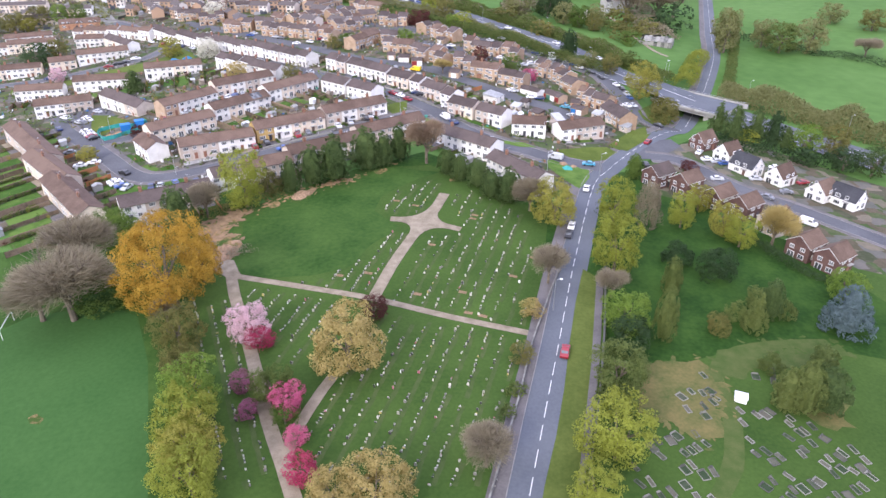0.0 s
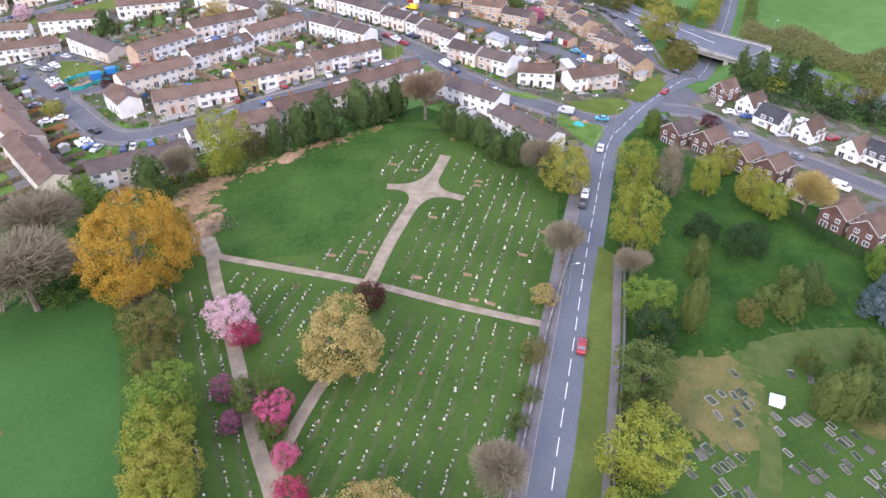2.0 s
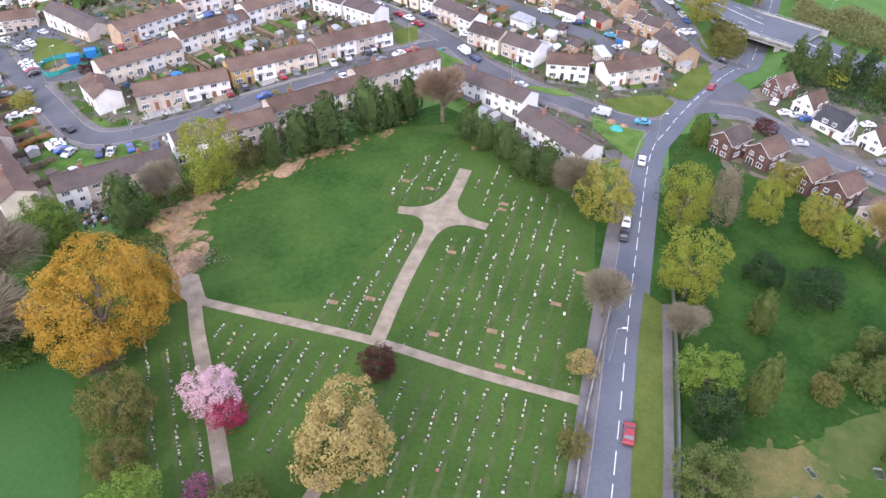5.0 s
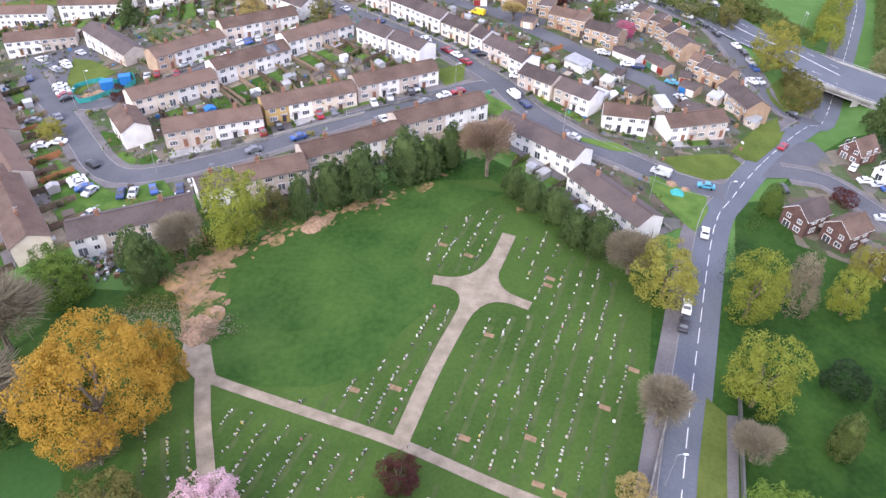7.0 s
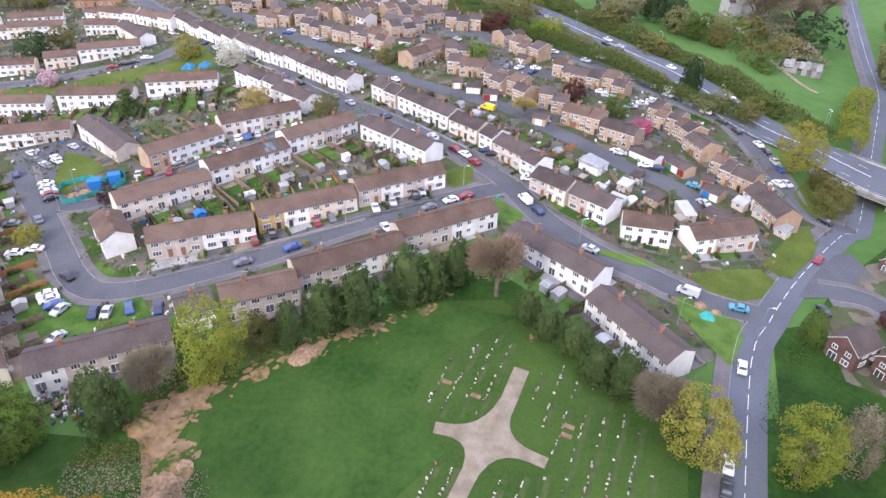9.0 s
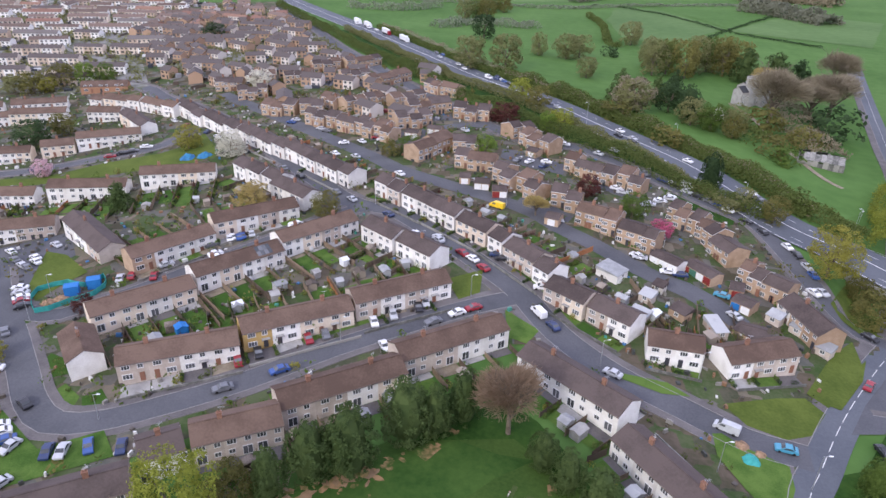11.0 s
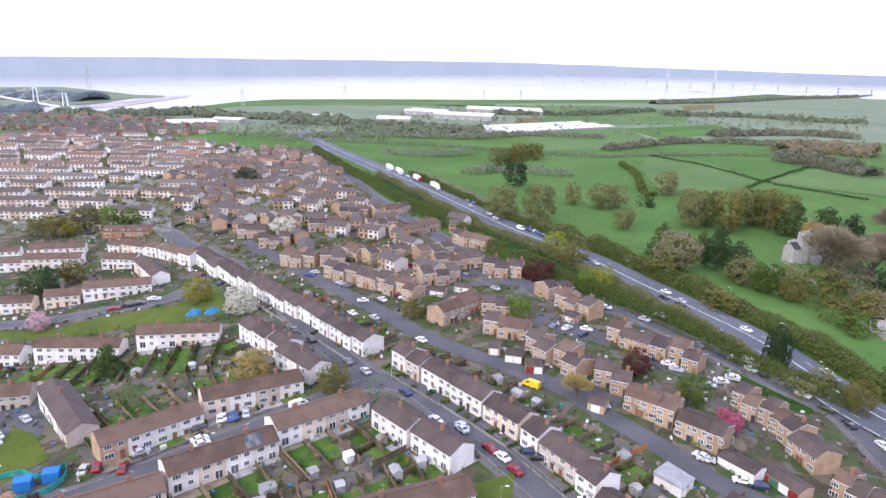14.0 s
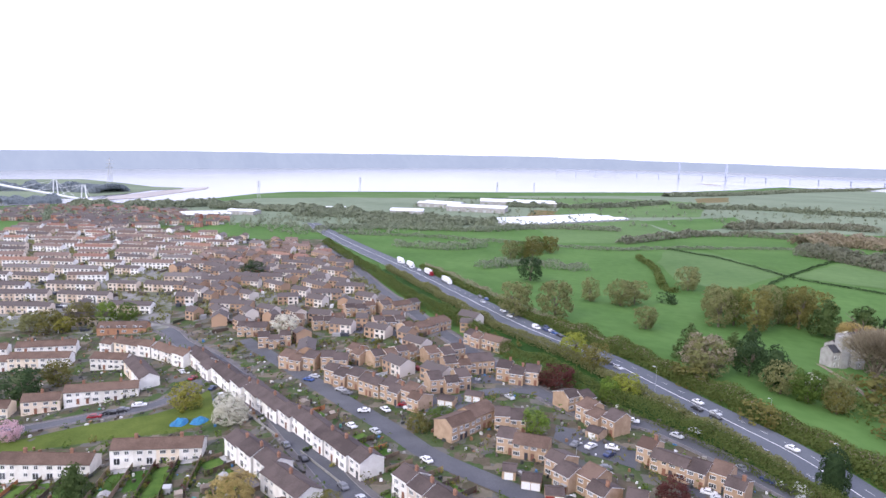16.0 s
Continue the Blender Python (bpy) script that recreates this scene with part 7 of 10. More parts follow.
# ---- buff brick houses between the avenue and the hedge ----
terrace(38.1, 212.9, 42.3, 210.2, ['brick'], 'brown', 7.6, 4.8, 6.5, fine=False, name="brick_house_pair", group="buff brick houses", off=0.0, chimneys=True, porch=0.1)
terrace(41.2, 208.4, 49.7, 203.0, ['brick', 'brick'], 'dark', 7.6, 4.2, 5.9, fine=False, name="brick_house_pair", group="buff brick houses", off=-1.2, chimneys=False, porch=0.1)
terrace(49.7, 203.1, 54.0, 200.4, ['brick'], 'dark', 7.6, 4.4, 6.1, fine=False, name="brick_house_pair", group="buff brick houses", off=1.2, chimneys=False, porch=0.1)
terrace(55.3, 202.5, 59.6, 199.8, ['brick'], 'brown', 7.6, 5.1, 6.8, fine=False, name="brick_house_pair", group="buff brick houses", off=1.2, chimneys=False, porch=0.1)
terrace(58.2, 197.6, 62.4, 194.9, ['brick'], 'dark', 7.6, 4.3, 6.0, fine=False, name="brick_house_pair", group="buff brick houses", off=-1.2, chimneys=True, porch=0.1)
terrace(68.9, 179.5, 71.6, 176.8, ['brick'], 'dark', 7.6, 4.9, 6.6, fine=False, name="brick_house_pair", group="buff brick houses", off=0.0, chimneys=False, porch=0.1)
terrace(69.9, 175.0, 72.6, 172.3, ['brick'], 'brown', 7.6, 4.4, 6.1, fine=False, name="brick_house_pair", group="buff brick houses", off=-1.2, chimneys=False, porch=0.1)
terrace(73.8, 173.5, 76.5, 170.7, ['brick'], 'dark', 7.6, 4.8, 6.5, fine=False, name="brick_house_pair", group="buff brick houses", off=1.2, chimneys=False, porch=0.1)
terrace(75.6, 169.9, 78.3, 167.1, ['brick'], 'brown', 7.6, 4.4, 6.1, fine=False, name="brick_house_pair", group="buff brick houses", off=-1.2, chimneys=False, porch=0.1)
terrace(77.4, 165.4, 79.1, 161.2, ['brick'], 'dark', 7.6, 5.2, 6.9, fine=False, name="brick_house_pair", group="buff brick houses", off=0.0, chimneys=True, porch=0.1)
terrace(78.0, 160.7, 81.3, 152.3, ['brick', 'brick'], 'dark', 7.6, 4.5, 6.2, fine=False, name="brick_house_pair", group="buff brick houses", off=-1.2, chimneys=False, porch=0.1)
terrace(81.6, 146.6, 84.1, 144.1, ['brick'], 'brown', 7.6, 5.0, 6.7, fine=False, name="brick_house_pair", group="buff brick houses", off=-1.2, chimneys=True, porch=0.1)
terrace(83.0, 143.1, 85.4, 140.6, ['brick'], 'dark', 7.6, 4.6, 6.3, fine=False, name="brick_house_pair", group="buff brick houses", off=0.0, chimneys=False, porch=0.1)
terrace(86.0, 141.2, 90.8, 136.2, ['brick', 'brick'], 'dark', 7.6, 4.9, 6.6, fine=False, name="brick_house_pair", group="buff brick houses", off=-1.2, chimneys=False, porch=0.1)
terrace(88.8, 132, 92.6, 116.5, ['white', 'brick', 'brick'], front=-1, eaves=4.5, ridge=6.8, roof='dark')
terrace(37.9, 169.5, 45.4, 165.1, ['brick', 'brick'], 'brown', 7.6, 5.0, 6.7, fine=False, name="brick_house_pair", group="buff brick houses", off=-1.2, chimneys=True, porch=0.1)
terrace(45.2, 164.9, 49.0, 162.7, ['brick'], 'brown', 7.6, 5.2, 6.9, fine=False, name="brick_house_pair", group="buff brick houses", off=1.2, chimneys=True, porch=0.1)
terrace(49.6, 160.9, 55.8, 156.6, ['brick', 'brick'], 'dark', 7.6, 4.9, 6.6, fine=False, name="brick_house_pair", group="buff brick houses", off=-1.2, chimneys=False, porch=0.1)
terrace(55.9, 156.6, 59.0, 154.5, ['brick'], 'dark', 7.6, 5.1, 6.8, fine=False, name="brick_house_pair", group="buff brick houses", off=-1.2, chimneys=False, porch=0.1)
terrace(30.1, 180.5, 34.7, 179.2, ['brick'], 'dark', 7.6, 5.2, 6.9, fine=False, name="brick_house_pair", group="buff brick houses", off=0.0, chimneys=False, porch=0.1)
terrace(34.3, 177.5, 38.9, 176.2, ['brick'], 'dark', 7.6, 4.2, 5.9, fine=False, name="brick_house_pair", group="buff brick houses", off=0.0, chimneys=True, porch=0.1)
terrace(12.7, 198.0, 16.7, 194.3, ['brick'], 'dark', 7.6, 5.0, 6.7, fine=False, name="brick_house_pair", group="buff brick houses", off=-1.2, chimneys=False, porch=0.1)
terrace(14.8, 192.2, 18.8, 188.4, ['brick'], 'dark', 7.6, 4.4, 6.1, fine=False, name="brick_house_pair", group="buff brick houses", off=0.0, chimneys=False, porch=0.1)
terrace(20.8, 190.5, 24.8, 186.8, ['brick'], 'brown', 7.6, 5.2, 6.9, fine=False, name="brick_house_pair", group="buff brick houses", off=1.2, chimneys=False, porch=0.1)
terrace(22.9, 184.8, 26.9, 181.0, ['brick'], 'dark', 7.6, 4.4, 6.1, fine=False, name="brick_house_pair", group="buff brick houses", off=-1.2, chimneys=True, porch=0.1)
terrace(-2.8, 209.2, 2.1, 208.3, ['brick'], 'dark', 7.6, 4.8, 6.5, fine=False, name="brick_house_pair", group="buff brick houses", off=0.0, chimneys=False, porch=0.1)
terrace(1.8, 207.0, 11.6, 205.2, ['brick', 'brick'], 'brown', 7.6, 4.3, 6.0, fine=False, name="brick_house_pair", group="buff brick houses", off=0.0, chimneys=False, porch=0.1)
terrace(-19.9, 211.4, -13.7, 219.6, ['brick', 'brick'], 'brown', 7.6, 5.1, 6.8, fine=False, name="brick_house_pair", group="buff brick houses", off=-1.2, chimneys=False, porch=0.1)
terrace(-13.8, 219.7, -7.6, 228.0, ['brick', 'brick'], 'brown', 7.6, 5.1, 6.8, fine=False, name="brick_house_pair", group="buff brick houses", off=1.2, chimneys=False, porch=0.1)
terrace(-5.3, 223.5, -0.6, 223.9, ['brick'], 'dark', 7.6, 5.0, 6.7, fine=False, name="brick_house_pair", group="buff brick houses", off=0.0, chimneys=False, porch=0.1)
terrace(-0.5, 222.7, 4.3, 223.1, ['brick'], 'dark', 7.6, 4.5, 6.2, fine=False, name="brick_house_pair", group="buff brick houses", off=1.2, chimneys=False, porch=0.1)
terrace(15.6, 243.5, 19.5, 247.0, ['brick'], 'dark', 7.6, 4.9, 6.6, fine=False, name="brick_house_pair", group="buff brick houses", off=-1.2, chimneys=False, porch=0.1)
terrace(21.1, 245.2, 25.0, 248.7, ['brick'], 'dark', 7.6, 4.4, 6.1, fine=False, name="brick_house_pair", group="buff brick houses", off=0.0, chimneys=False, porch=0.1)
terrace(23.0, 238.5, 26.7, 234.5, ['brick'], 'brown', 7.6, 4.9, 6.6, fine=False, name="brick_house_pair", group="buff brick houses", off=1.2, chimneys=False, porch=0.1)
terrace(25.7, 233.5, 29.4, 229.4, ['brick'], 'brown', 7.6, 4.2, 5.9, fine=False, name="brick_house_pair", group="buff brick houses", off=0.0, chimneys=False, porch=0.1)
terrace(30.5, 230.5, 34.2, 226.5, ['brick'], 'dark', 7.6, 5.1, 6.8, fine=False, name="brick_house_pair", group="buff brick houses", off=1.2, chimneys=False, porch=0.1)
terrace(-53.6, 249.5, -45.1, 244.5, ['brick', 'brick'], 'dark', 7.6, 4.9, 6.6, fine=False, name="brick_house_pair", group="buff brick houses", off=-1.2, chimneys=True, porch=0.1)
terrace(-44.7, 245.1, -40.5, 242.6, ['brick'], 'dark', 7.6, 5.1, 6.8, fine=False, name="brick_house_pair", group="buff brick houses", off=1.2, chimneys=True, porch=0.1)
terrace(-41.4, 241.1, -37.1, 238.7, ['brick'], 'dark', 7.6, 4.3, 6.0, fine=False, name="brick_house_pair", group="buff brick houses", off=0.0, chimneys=True, porch=0.1)
terrace(-36.3, 240.1, -32.0, 237.6, ['brick'], 'brown', 7.6, 5.2, 6.9, fine=False, name="brick_house_pair", group="buff brick houses", off=1.2, chimneys=False, porch=0.1)
terrace(-33.2, 235.7, -28.9, 233.2, ['brick'], 'brown', 7.6, 4.3, 6.0, fine=False, name="brick_house_pair", group="buff brick houses", off=-1.2, chimneys=True, porch=0.1)
terrace(-70.4, 260.7, -65.1, 258.1, ['brick'], 'dark', 7.6, 5.2, 6.9, fine=False, name="brick_house_pair", group="buff brick houses", off=-1.2, chimneys=False, porch=0.1)
terrace(-65.7, 256.8, -60.4, 254.2, ['brick'], 'dark', 7.6, 4.4, 6.1, fine=False, name="brick_house_pair", group="buff brick houses", off=0.0, chimneys=False, porch=0.1)
terrace(-59.9, 255.2, -54.6, 252.6, ['brick'], 'dark', 7.6, 5.0, 6.7, fine=False, name="brick_house_pair", group="buff brick houses", off=0.0, chimneys=False, porch=0.1)
terrace(-31.4, 250.9, -27.0, 253.3, ['brick'], 'dark', 7.6, 5.0, 6.7, fine=False, name="brick_house_pair", group="buff brick houses", off=1.2, chimneys=False, porch=0.1)
terrace(-25.9, 251.3, -21.4, 253.8, ['brick'], 'dark', 7.6, 4.2, 5.9, fine=False, name="brick_house_pair", group="buff brick houses", off=-1.2, chimneys=False, porch=0.1)
terrace(-22.3, 255.4, -17.9, 257.9, ['brick'], 'dark', 7.6, 5.0, 6.7, fine=False, name="brick_house_pair", group="buff brick houses", off=1.2, chimneys=False, porch=0.1)
terrace(-96.4, 278.7, -90.9, 277.4, ['brick'], 'brown', 7.6, 4.9, 6.6, fine=False, name="brick_house_pair", group="buff brick houses", off=1.2, chimneys=False, porch=0.1)
terrace(-91.2, 275.9, -85.7, 274.6, ['brick'], 'brown', 7.6, 4.2, 5.9, fine=False, name="brick_house_pair", group="buff brick houses", off=0.0, chimneys=False, porch=0.1)
terrace(-85.3, 276.1, -79.8, 274.8, ['brick'], 'dark', 7.6, 5.1, 6.8, fine=False, name="brick_house_pair", group="buff brick houses", off=1.2, chimneys=False, porch=0.1)
terrace(-79.0, 275.6, -73.7, 276.6, ['brick'], 'dark', 7.6, 5.2, 6.9, fine=False, name="brick_house_pair", group="buff brick houses", off=0.0, chimneys=False, porch=0.1)
terrace(-73.3, 274.5, -68.0, 275.5, ['brick'], 'dark', 7.6, 4.2, 5.9, fine=False, name="brick_house_pair", group="buff brick houses", off=1.2, chimneys=False, porch=0.1)
terrace(-69.7, 288.1, -65.1, 285.3, ['brick'], 'brown', 7.6, 4.9, 6.6, fine=False, name="brick_house_pair", group="buff brick houses", off=0.0, chimneys=False, porch=0.1)
terrace(-66.3, 283.4, -61.7, 280.5, ['brick'], 'brown', 7.6, 4.3, 6.0, fine=False, name="brick_house_pair", group="buff brick houses", off=-1.2, chimneys=True, porch=0.1)
terrace(-59.3, 276.8, -55.7, 280.3, ['brick'], 'dark', 7.6, 5.0, 6.7, fine=False, name="brick_house_pair", group="buff brick houses", off=0.0, chimneys=True, porch=0.1)
terrace(-53.8, 278.4, -50.2, 281.9, ['brick'], 'brown', 7.6, 4.5, 6.2, fine=False, name="brick_house_pair", group="buff brick houses", off=1.2, chimneys=False, porch=0.1)
terrace(-51.3, 283.1, -47.7, 286.6, ['brick'], 'dark', 7.6, 5.0, 6.7, fine=False, name="brick_house_pair", group="buff brick houses", off=-1.2, chimneys=False, porch=0.1)
terrace(-46.9, 285.7, -43.3, 289.2, ['brick'], 'brown', 7.6, 4.2, 5.9, fine=False, name="brick_house_pair", group="buff brick houses", off=1.2, chimneys=False, porch=0.1)
terrace(-38.1, 282.0, -33.7, 285.6, ['brick'], 'brown', 7.6, 4.9, 6.6, fine=False, name="brick_house_pair", group="buff brick houses", off=1.2, chimneys=False, porch=0.1)
terrace(-32.1, 283.7, -27.7, 287.4, ['brick'], 'dark', 7.6, 4.2, 5.9, fine=False, name="brick_house_pair", group="buff brick houses", off=1.2, chimneys=False, porch=0.1)
terrace(-29.1, 289.1, -24.6, 292.7, ['brick'], 'dark', 7.6, 5.0, 6.7, fine=False, name="brick_house_pair", group="buff brick houses", off=-1.2, chimneys=True, porch=0.1)
terrace(-7.3, 269.9, -2.0, 269.1, ['brick'], 'dark', 7.6, 5.1, 6.8, fine=False, name="brick_house_pair", group="buff brick houses", off=1.2, chimneys=True, porch=0.1)
terrace(-2.4, 266.6, 2.9, 265.8, ['brick'], 'dark', 7.6, 4.2, 5.9, fine=False, name="brick_house_pair", group="buff brick houses", off=1.2, chimneys=True, porch=0.1)
terrace(3.2, 268.1, 8.5, 267.3, ['brick'], 'dark', 7.6, 4.9, 6.6, fine=False, name="brick_house_pair", group="buff brick houses", off=1.2, chimneys=True, porch=0.1)
terrace(-28.7, 269.8, -24.2, 272.0, ['brick'], 'dark', 7.6, 5.2, 6.9, fine=False, name="brick_house_pair", group="buff brick houses", off=0.0, chimneys=False, porch=0.1)
terrace(-23.5, 270.7, -19.1, 272.9, ['brick'], 'brown', 7.6, 4.4, 6.1, fine=False, name="brick_house_pair", group="buff brick houses", off=-1.2, chimneys=False, porch=0.1)
terrace(-19.6, 273.9, -10.7, 278.3, ['brick', 'brick'], 'dark', 7.6, 5.1, 6.8, fine=False, name="brick_house_pair", group="buff brick houses", off=1.2, chimneys=False, porch=0.1)
terrace(-23.4, 316.2, -19.2, 313.2, ['brick'], 'dark', 7.6, 4.8, 6.5, fine=False, name="brick_house_pair", group="buff brick houses", off=0.0, chimneys=True, porch=0.1)
terrace(-20.0, 312.1, -15.8, 309.1, ['brick'], 'brown', 7.6, 4.5, 6.2, fine=False, name="brick_house_pair", group="buff brick houses", off=-1.2, chimneys=False, porch=0.1)
terrace(-14.9, 310.3, -6.5, 304.4, ['brick', 'brick'], 'brown', 7.6, 4.8, 6.5, fine=False, name="brick_house_pair", group="buff brick houses", off=-1.2, chimneys=False, porch=0.1)
terrace(-138.0, 325.4, -133.3, 326.2, ['brick'], 'dark', 7.6, 5.1, 6.8, fine=False, name="brick_house_pair", group="buff brick houses", off=0.0, chimneys=True, porch=0.1)
terrace(-133.1, 325.0, -123.7, 326.6, ['brick', 'brick'], 'dark', 7.6, 4.5, 6.2, fine=False, name="brick_house_pair", group="buff brick houses", off=1.2, chimneys=True, porch=0.1)
terrace(-125.6, 335.6, -115.3, 338.2, ['brick', 'brick'], 'dark', 7.6, 4.9, 6.6, fine=False, name="brick_house_pair", group="buff brick houses", off=1.2, chimneys=True, porch=0.1)
terrace(-115.5, 338.9, -110.3, 340.2, ['brick'], 'brown', 7.6, 4.9, 6.6, fine=False, name="brick_house_pair", group="buff brick houses", off=0.0, chimneys=False, porch=0.1)
terrace(-103.8, 334.3, -99.0, 336.6, ['brick'], 'dark', 7.6, 5.0, 6.7, fine=False, name="brick_house_pair", group="buff brick houses", off=-1.2, chimneys=False, porch=0.1)
terrace(-98.6, 335.8, -93.7, 338.1, ['brick'], 'dark', 7.6, 4.6, 6.3, fine=False, name="brick_house_pair", group="buff brick houses", off=-1.2, chimneys=True, porch=0.1)
terrace(-94.1, 338.9, -89.3, 341.2, ['brick'], 'brown', 7.6, 5.1, 6.8, fine=False, name="brick_house_pair", group="buff brick houses", off=0.0, chimneys=True, porch=0.1)
terrace(-119.6, 306.4, -115.0, 308.0, ['brick'], 'dark', 7.6, 5.2, 6.9, fine=False, name="brick_house_pair", group="buff brick houses", off=0.0, chimneys=False, porch=0.1)
terrace(-114.1, 305.3, -109.5, 306.9, ['brick'], 'dark', 7.6, 4.2, 5.9, fine=False, name="brick_house_pair", group="buff brick houses", off=-1.2, chimneys=False, porch=0.1)
terrace(-110.2, 308.9, -105.6, 310.5, ['brick'], 'dark', 7.6, 5.1, 6.8, fine=False, name="brick_house_pair", group="buff brick houses", off=-1.2, chimneys=True, porch=0.1)
terrace(-72.8, 334.3, -68.4, 336.6, ['brick'], 'dark', 7.6, 5.1, 6.8, fine=False, name="brick_house_pair", group="buff brick houses", off=0.0, chimneys=True, porch=0.1)
terrace(-67.2, 334.4, -62.8, 336.7, ['brick'], 'dark', 7.6, 4.3, 6.0, fine=False, name="brick_house_pair", group="buff brick houses", off=1.2, chimneys=False, porch=0.1)
terrace(-63.5, 338.1, -59.1, 340.5, ['brick'], 'dark', 7.6, 4.8, 6.5, fine=False, name="brick_house_pair", group="buff brick houses", off=-1.2, chimneys=True, porch=0.1)
terrace(-55.9, 321.8, -52.6, 326.0, ['brick'], 'brown', 7.6, 5.1, 6.8, fine=False, name="brick_house_pair", group="buff brick houses", off=0.0, chimneys=False, porch=0.1)
terrace(-50.8, 324.6, -44.2, 333.0, ['brick', 'brick'], 'brown', 7.6, 4.2, 5.9, fine=False, name="brick_house_pair", group="buff brick houses", off=0.0, chimneys=False, porch=0.1)
terrace(-44.4, 333.2, -37.8, 341.6, ['brick', 'brick'], 'brown', 7.6, 4.5, 6.2, fine=False, name="brick_house_pair", group="buff brick houses", off=1.2, chimneys=True, porch=0.1)
terrace(-95.3, 361.0, -90.6, 363.6, ['brick'], 'dark', 7.6, 5.0, 6.7, fine=False, name="brick_house_pair", group="buff brick houses", off=-1.2, chimneys=False, porch=0.1)
terrace(-89.4, 361.5, -84.7, 364.1, ['brick'], 'dark', 7.6, 4.5, 6.2, fine=False, name="brick_house_pair", group="buff brick houses", off=0.0, chimneys=False, porch=0.1)
terrace(-85.8, 366.1, -81.1, 368.7, ['brick'], 'brown', 7.6, 5.2, 6.9, fine=False, name="brick_house_pair", group="buff brick houses", off=-1.2, chimneys=True, porch=0.1)
terrace(-78.2, 368.6, -74.2, 372.8, ['brick'], 'dark', 7.6, 5.0, 6.7, fine=False, name="brick_house_pair", group="buff brick houses", off=0.0, chimneys=False, porch=0.1)
terrace(-72.7, 371.4, -64.6, 379.7, ['brick', 'brick'], 'brown', 7.6, 4.3, 6.0, fine=False, name="brick_house_pair", group="buff brick houses", off=-1.2, chimneys=False, porch=0.1)
terrace(-64.6, 379.7, -60.6, 383.9, ['brick'], 'dark', 7.6, 4.3, 6.0, fine=False, name="brick_house_pair", group="buff brick houses", off=0.0, chimneys=False, porch=0.1)
garages(57.5, 150.9, 63.6, 144.4, 3, wall='white')
garages(66.7, 148.4, 72.1, 140.2, 4, colours=(1, 2, 0))
garages(75.1, 138.3, 78.5, 137.1, 1, colours=(1,))
garages(75, 132.7, 78.8, 129, 2, colours=(3, 0))
garages(-0.8, 192.9, 2.8, 192.8, 1)
garages(4.6, 188.9, 9.5, 188.4, 2)
garages(10.4, 182.9, 15, 183.1, 2, colours=(1, 0))
garages(27.5, 166.3, 31.5, 164.6, 1)
garages(72, 118.9, 77.2, 116.6, 2, wall='pebble')
garages(24.2, 224.3, 27.8, 221.7, 1)
garages(-25.1, 239.8, -19.7, 238.7, 2)
garages(-16.7, 245.4, -10.9, 244.4, 2)


terrace(-214.0, 326.4, -191.5, 333.4, ['tile', 'tile', 'tile'], 'brown', 9.0, 3.2, 5.4, fine=False, label="low red-brown brick building with a red tiled roof", name="brick_hall", group="", chimneys=False, porch=0.0)


# ---- detached houses across the main road ----
terrace(114.3, 102.6, 121.1, 106.6, ['red'], 'brown', 6.6, 3.0, 6.4, fine=True, group="detached houses", name="detached_house", chimneys=False)
terrace(119.6, 92.7, 126.4, 96.7, ['white'], 'brown', 6.6, 3.0, 6.4, fine=True, group="detached houses", name="detached_house", chimneys=False)
terrace(129.7, 73.9, 136.5, 77.9, ['white'], 'brown', 6.6, 3.0, 6.4, fine=True, group="detached houses", name="detached_house", chimneys=False)
terrace(138.1, 62.8, 144.9, 66.8, ['white'], 'brown', 6.6, 3.0, 6.4, fine=True, group="detached houses", name="detached_house", chimneys=False)
terrace(122.3, 87.2, 126.9, 79.4, ['white'], 'slate', 6.6, 3.0, 6.4, fine=True, group="detached houses", name="detached_house", chimneys=False)
terrace(145.0, 64.5, 149.6, 56.7, ['white'], 'slate', 6.6, 3.0, 6.4, fine=True, group="detached houses", name="detached_house", chimneys=False)
terrace(85.1, 65.9, 91.9, 69.9, ['red'], 'dark', 6.6, 4.5, 7.0, fine=True, group="detached houses", name="detached_house", chimneys=False)
terrace(92.9, 61.6, 99.7, 65.6, ['red'], 'brown', 6.6, 4.5, 7.0, fine=True, group="detached houses", name="detached_house", chimneys=False)
terrace(99.3, 51.9, 106.1, 55.9, ['red'], 'brown', 6.6, 4.5, 7.0, fine=True, group="detached houses", name="detached_house", chimneys=False)
terrace(105.2, 46.7, 112.0, 50.7, ['red'], 'brown', 6.6, 4.5, 7.0, fine=True, group="detached houses", name="detached_house", chimneys=False)
terrace(109.9, 37.6, 116.7, 41.6, ['pebble'], 'brown', 6.6, 4.5, 7.0, fine=True, group="detached houses", name="detached_house", chimneys=False)
terrace(111.7, 23.9, 118.5, 27.9, ['red'], 'brown', 6.6, 4.5, 7.0, fine=True, group="detached houses", name="detached_house", chimneys=False)
terrace(116.0, 17.7, 122.8, 21.7, ['red'], 'brown', 6.6, 4.5, 7.0, fine=True, group="detached houses", name="detached_house", chimneys=False)


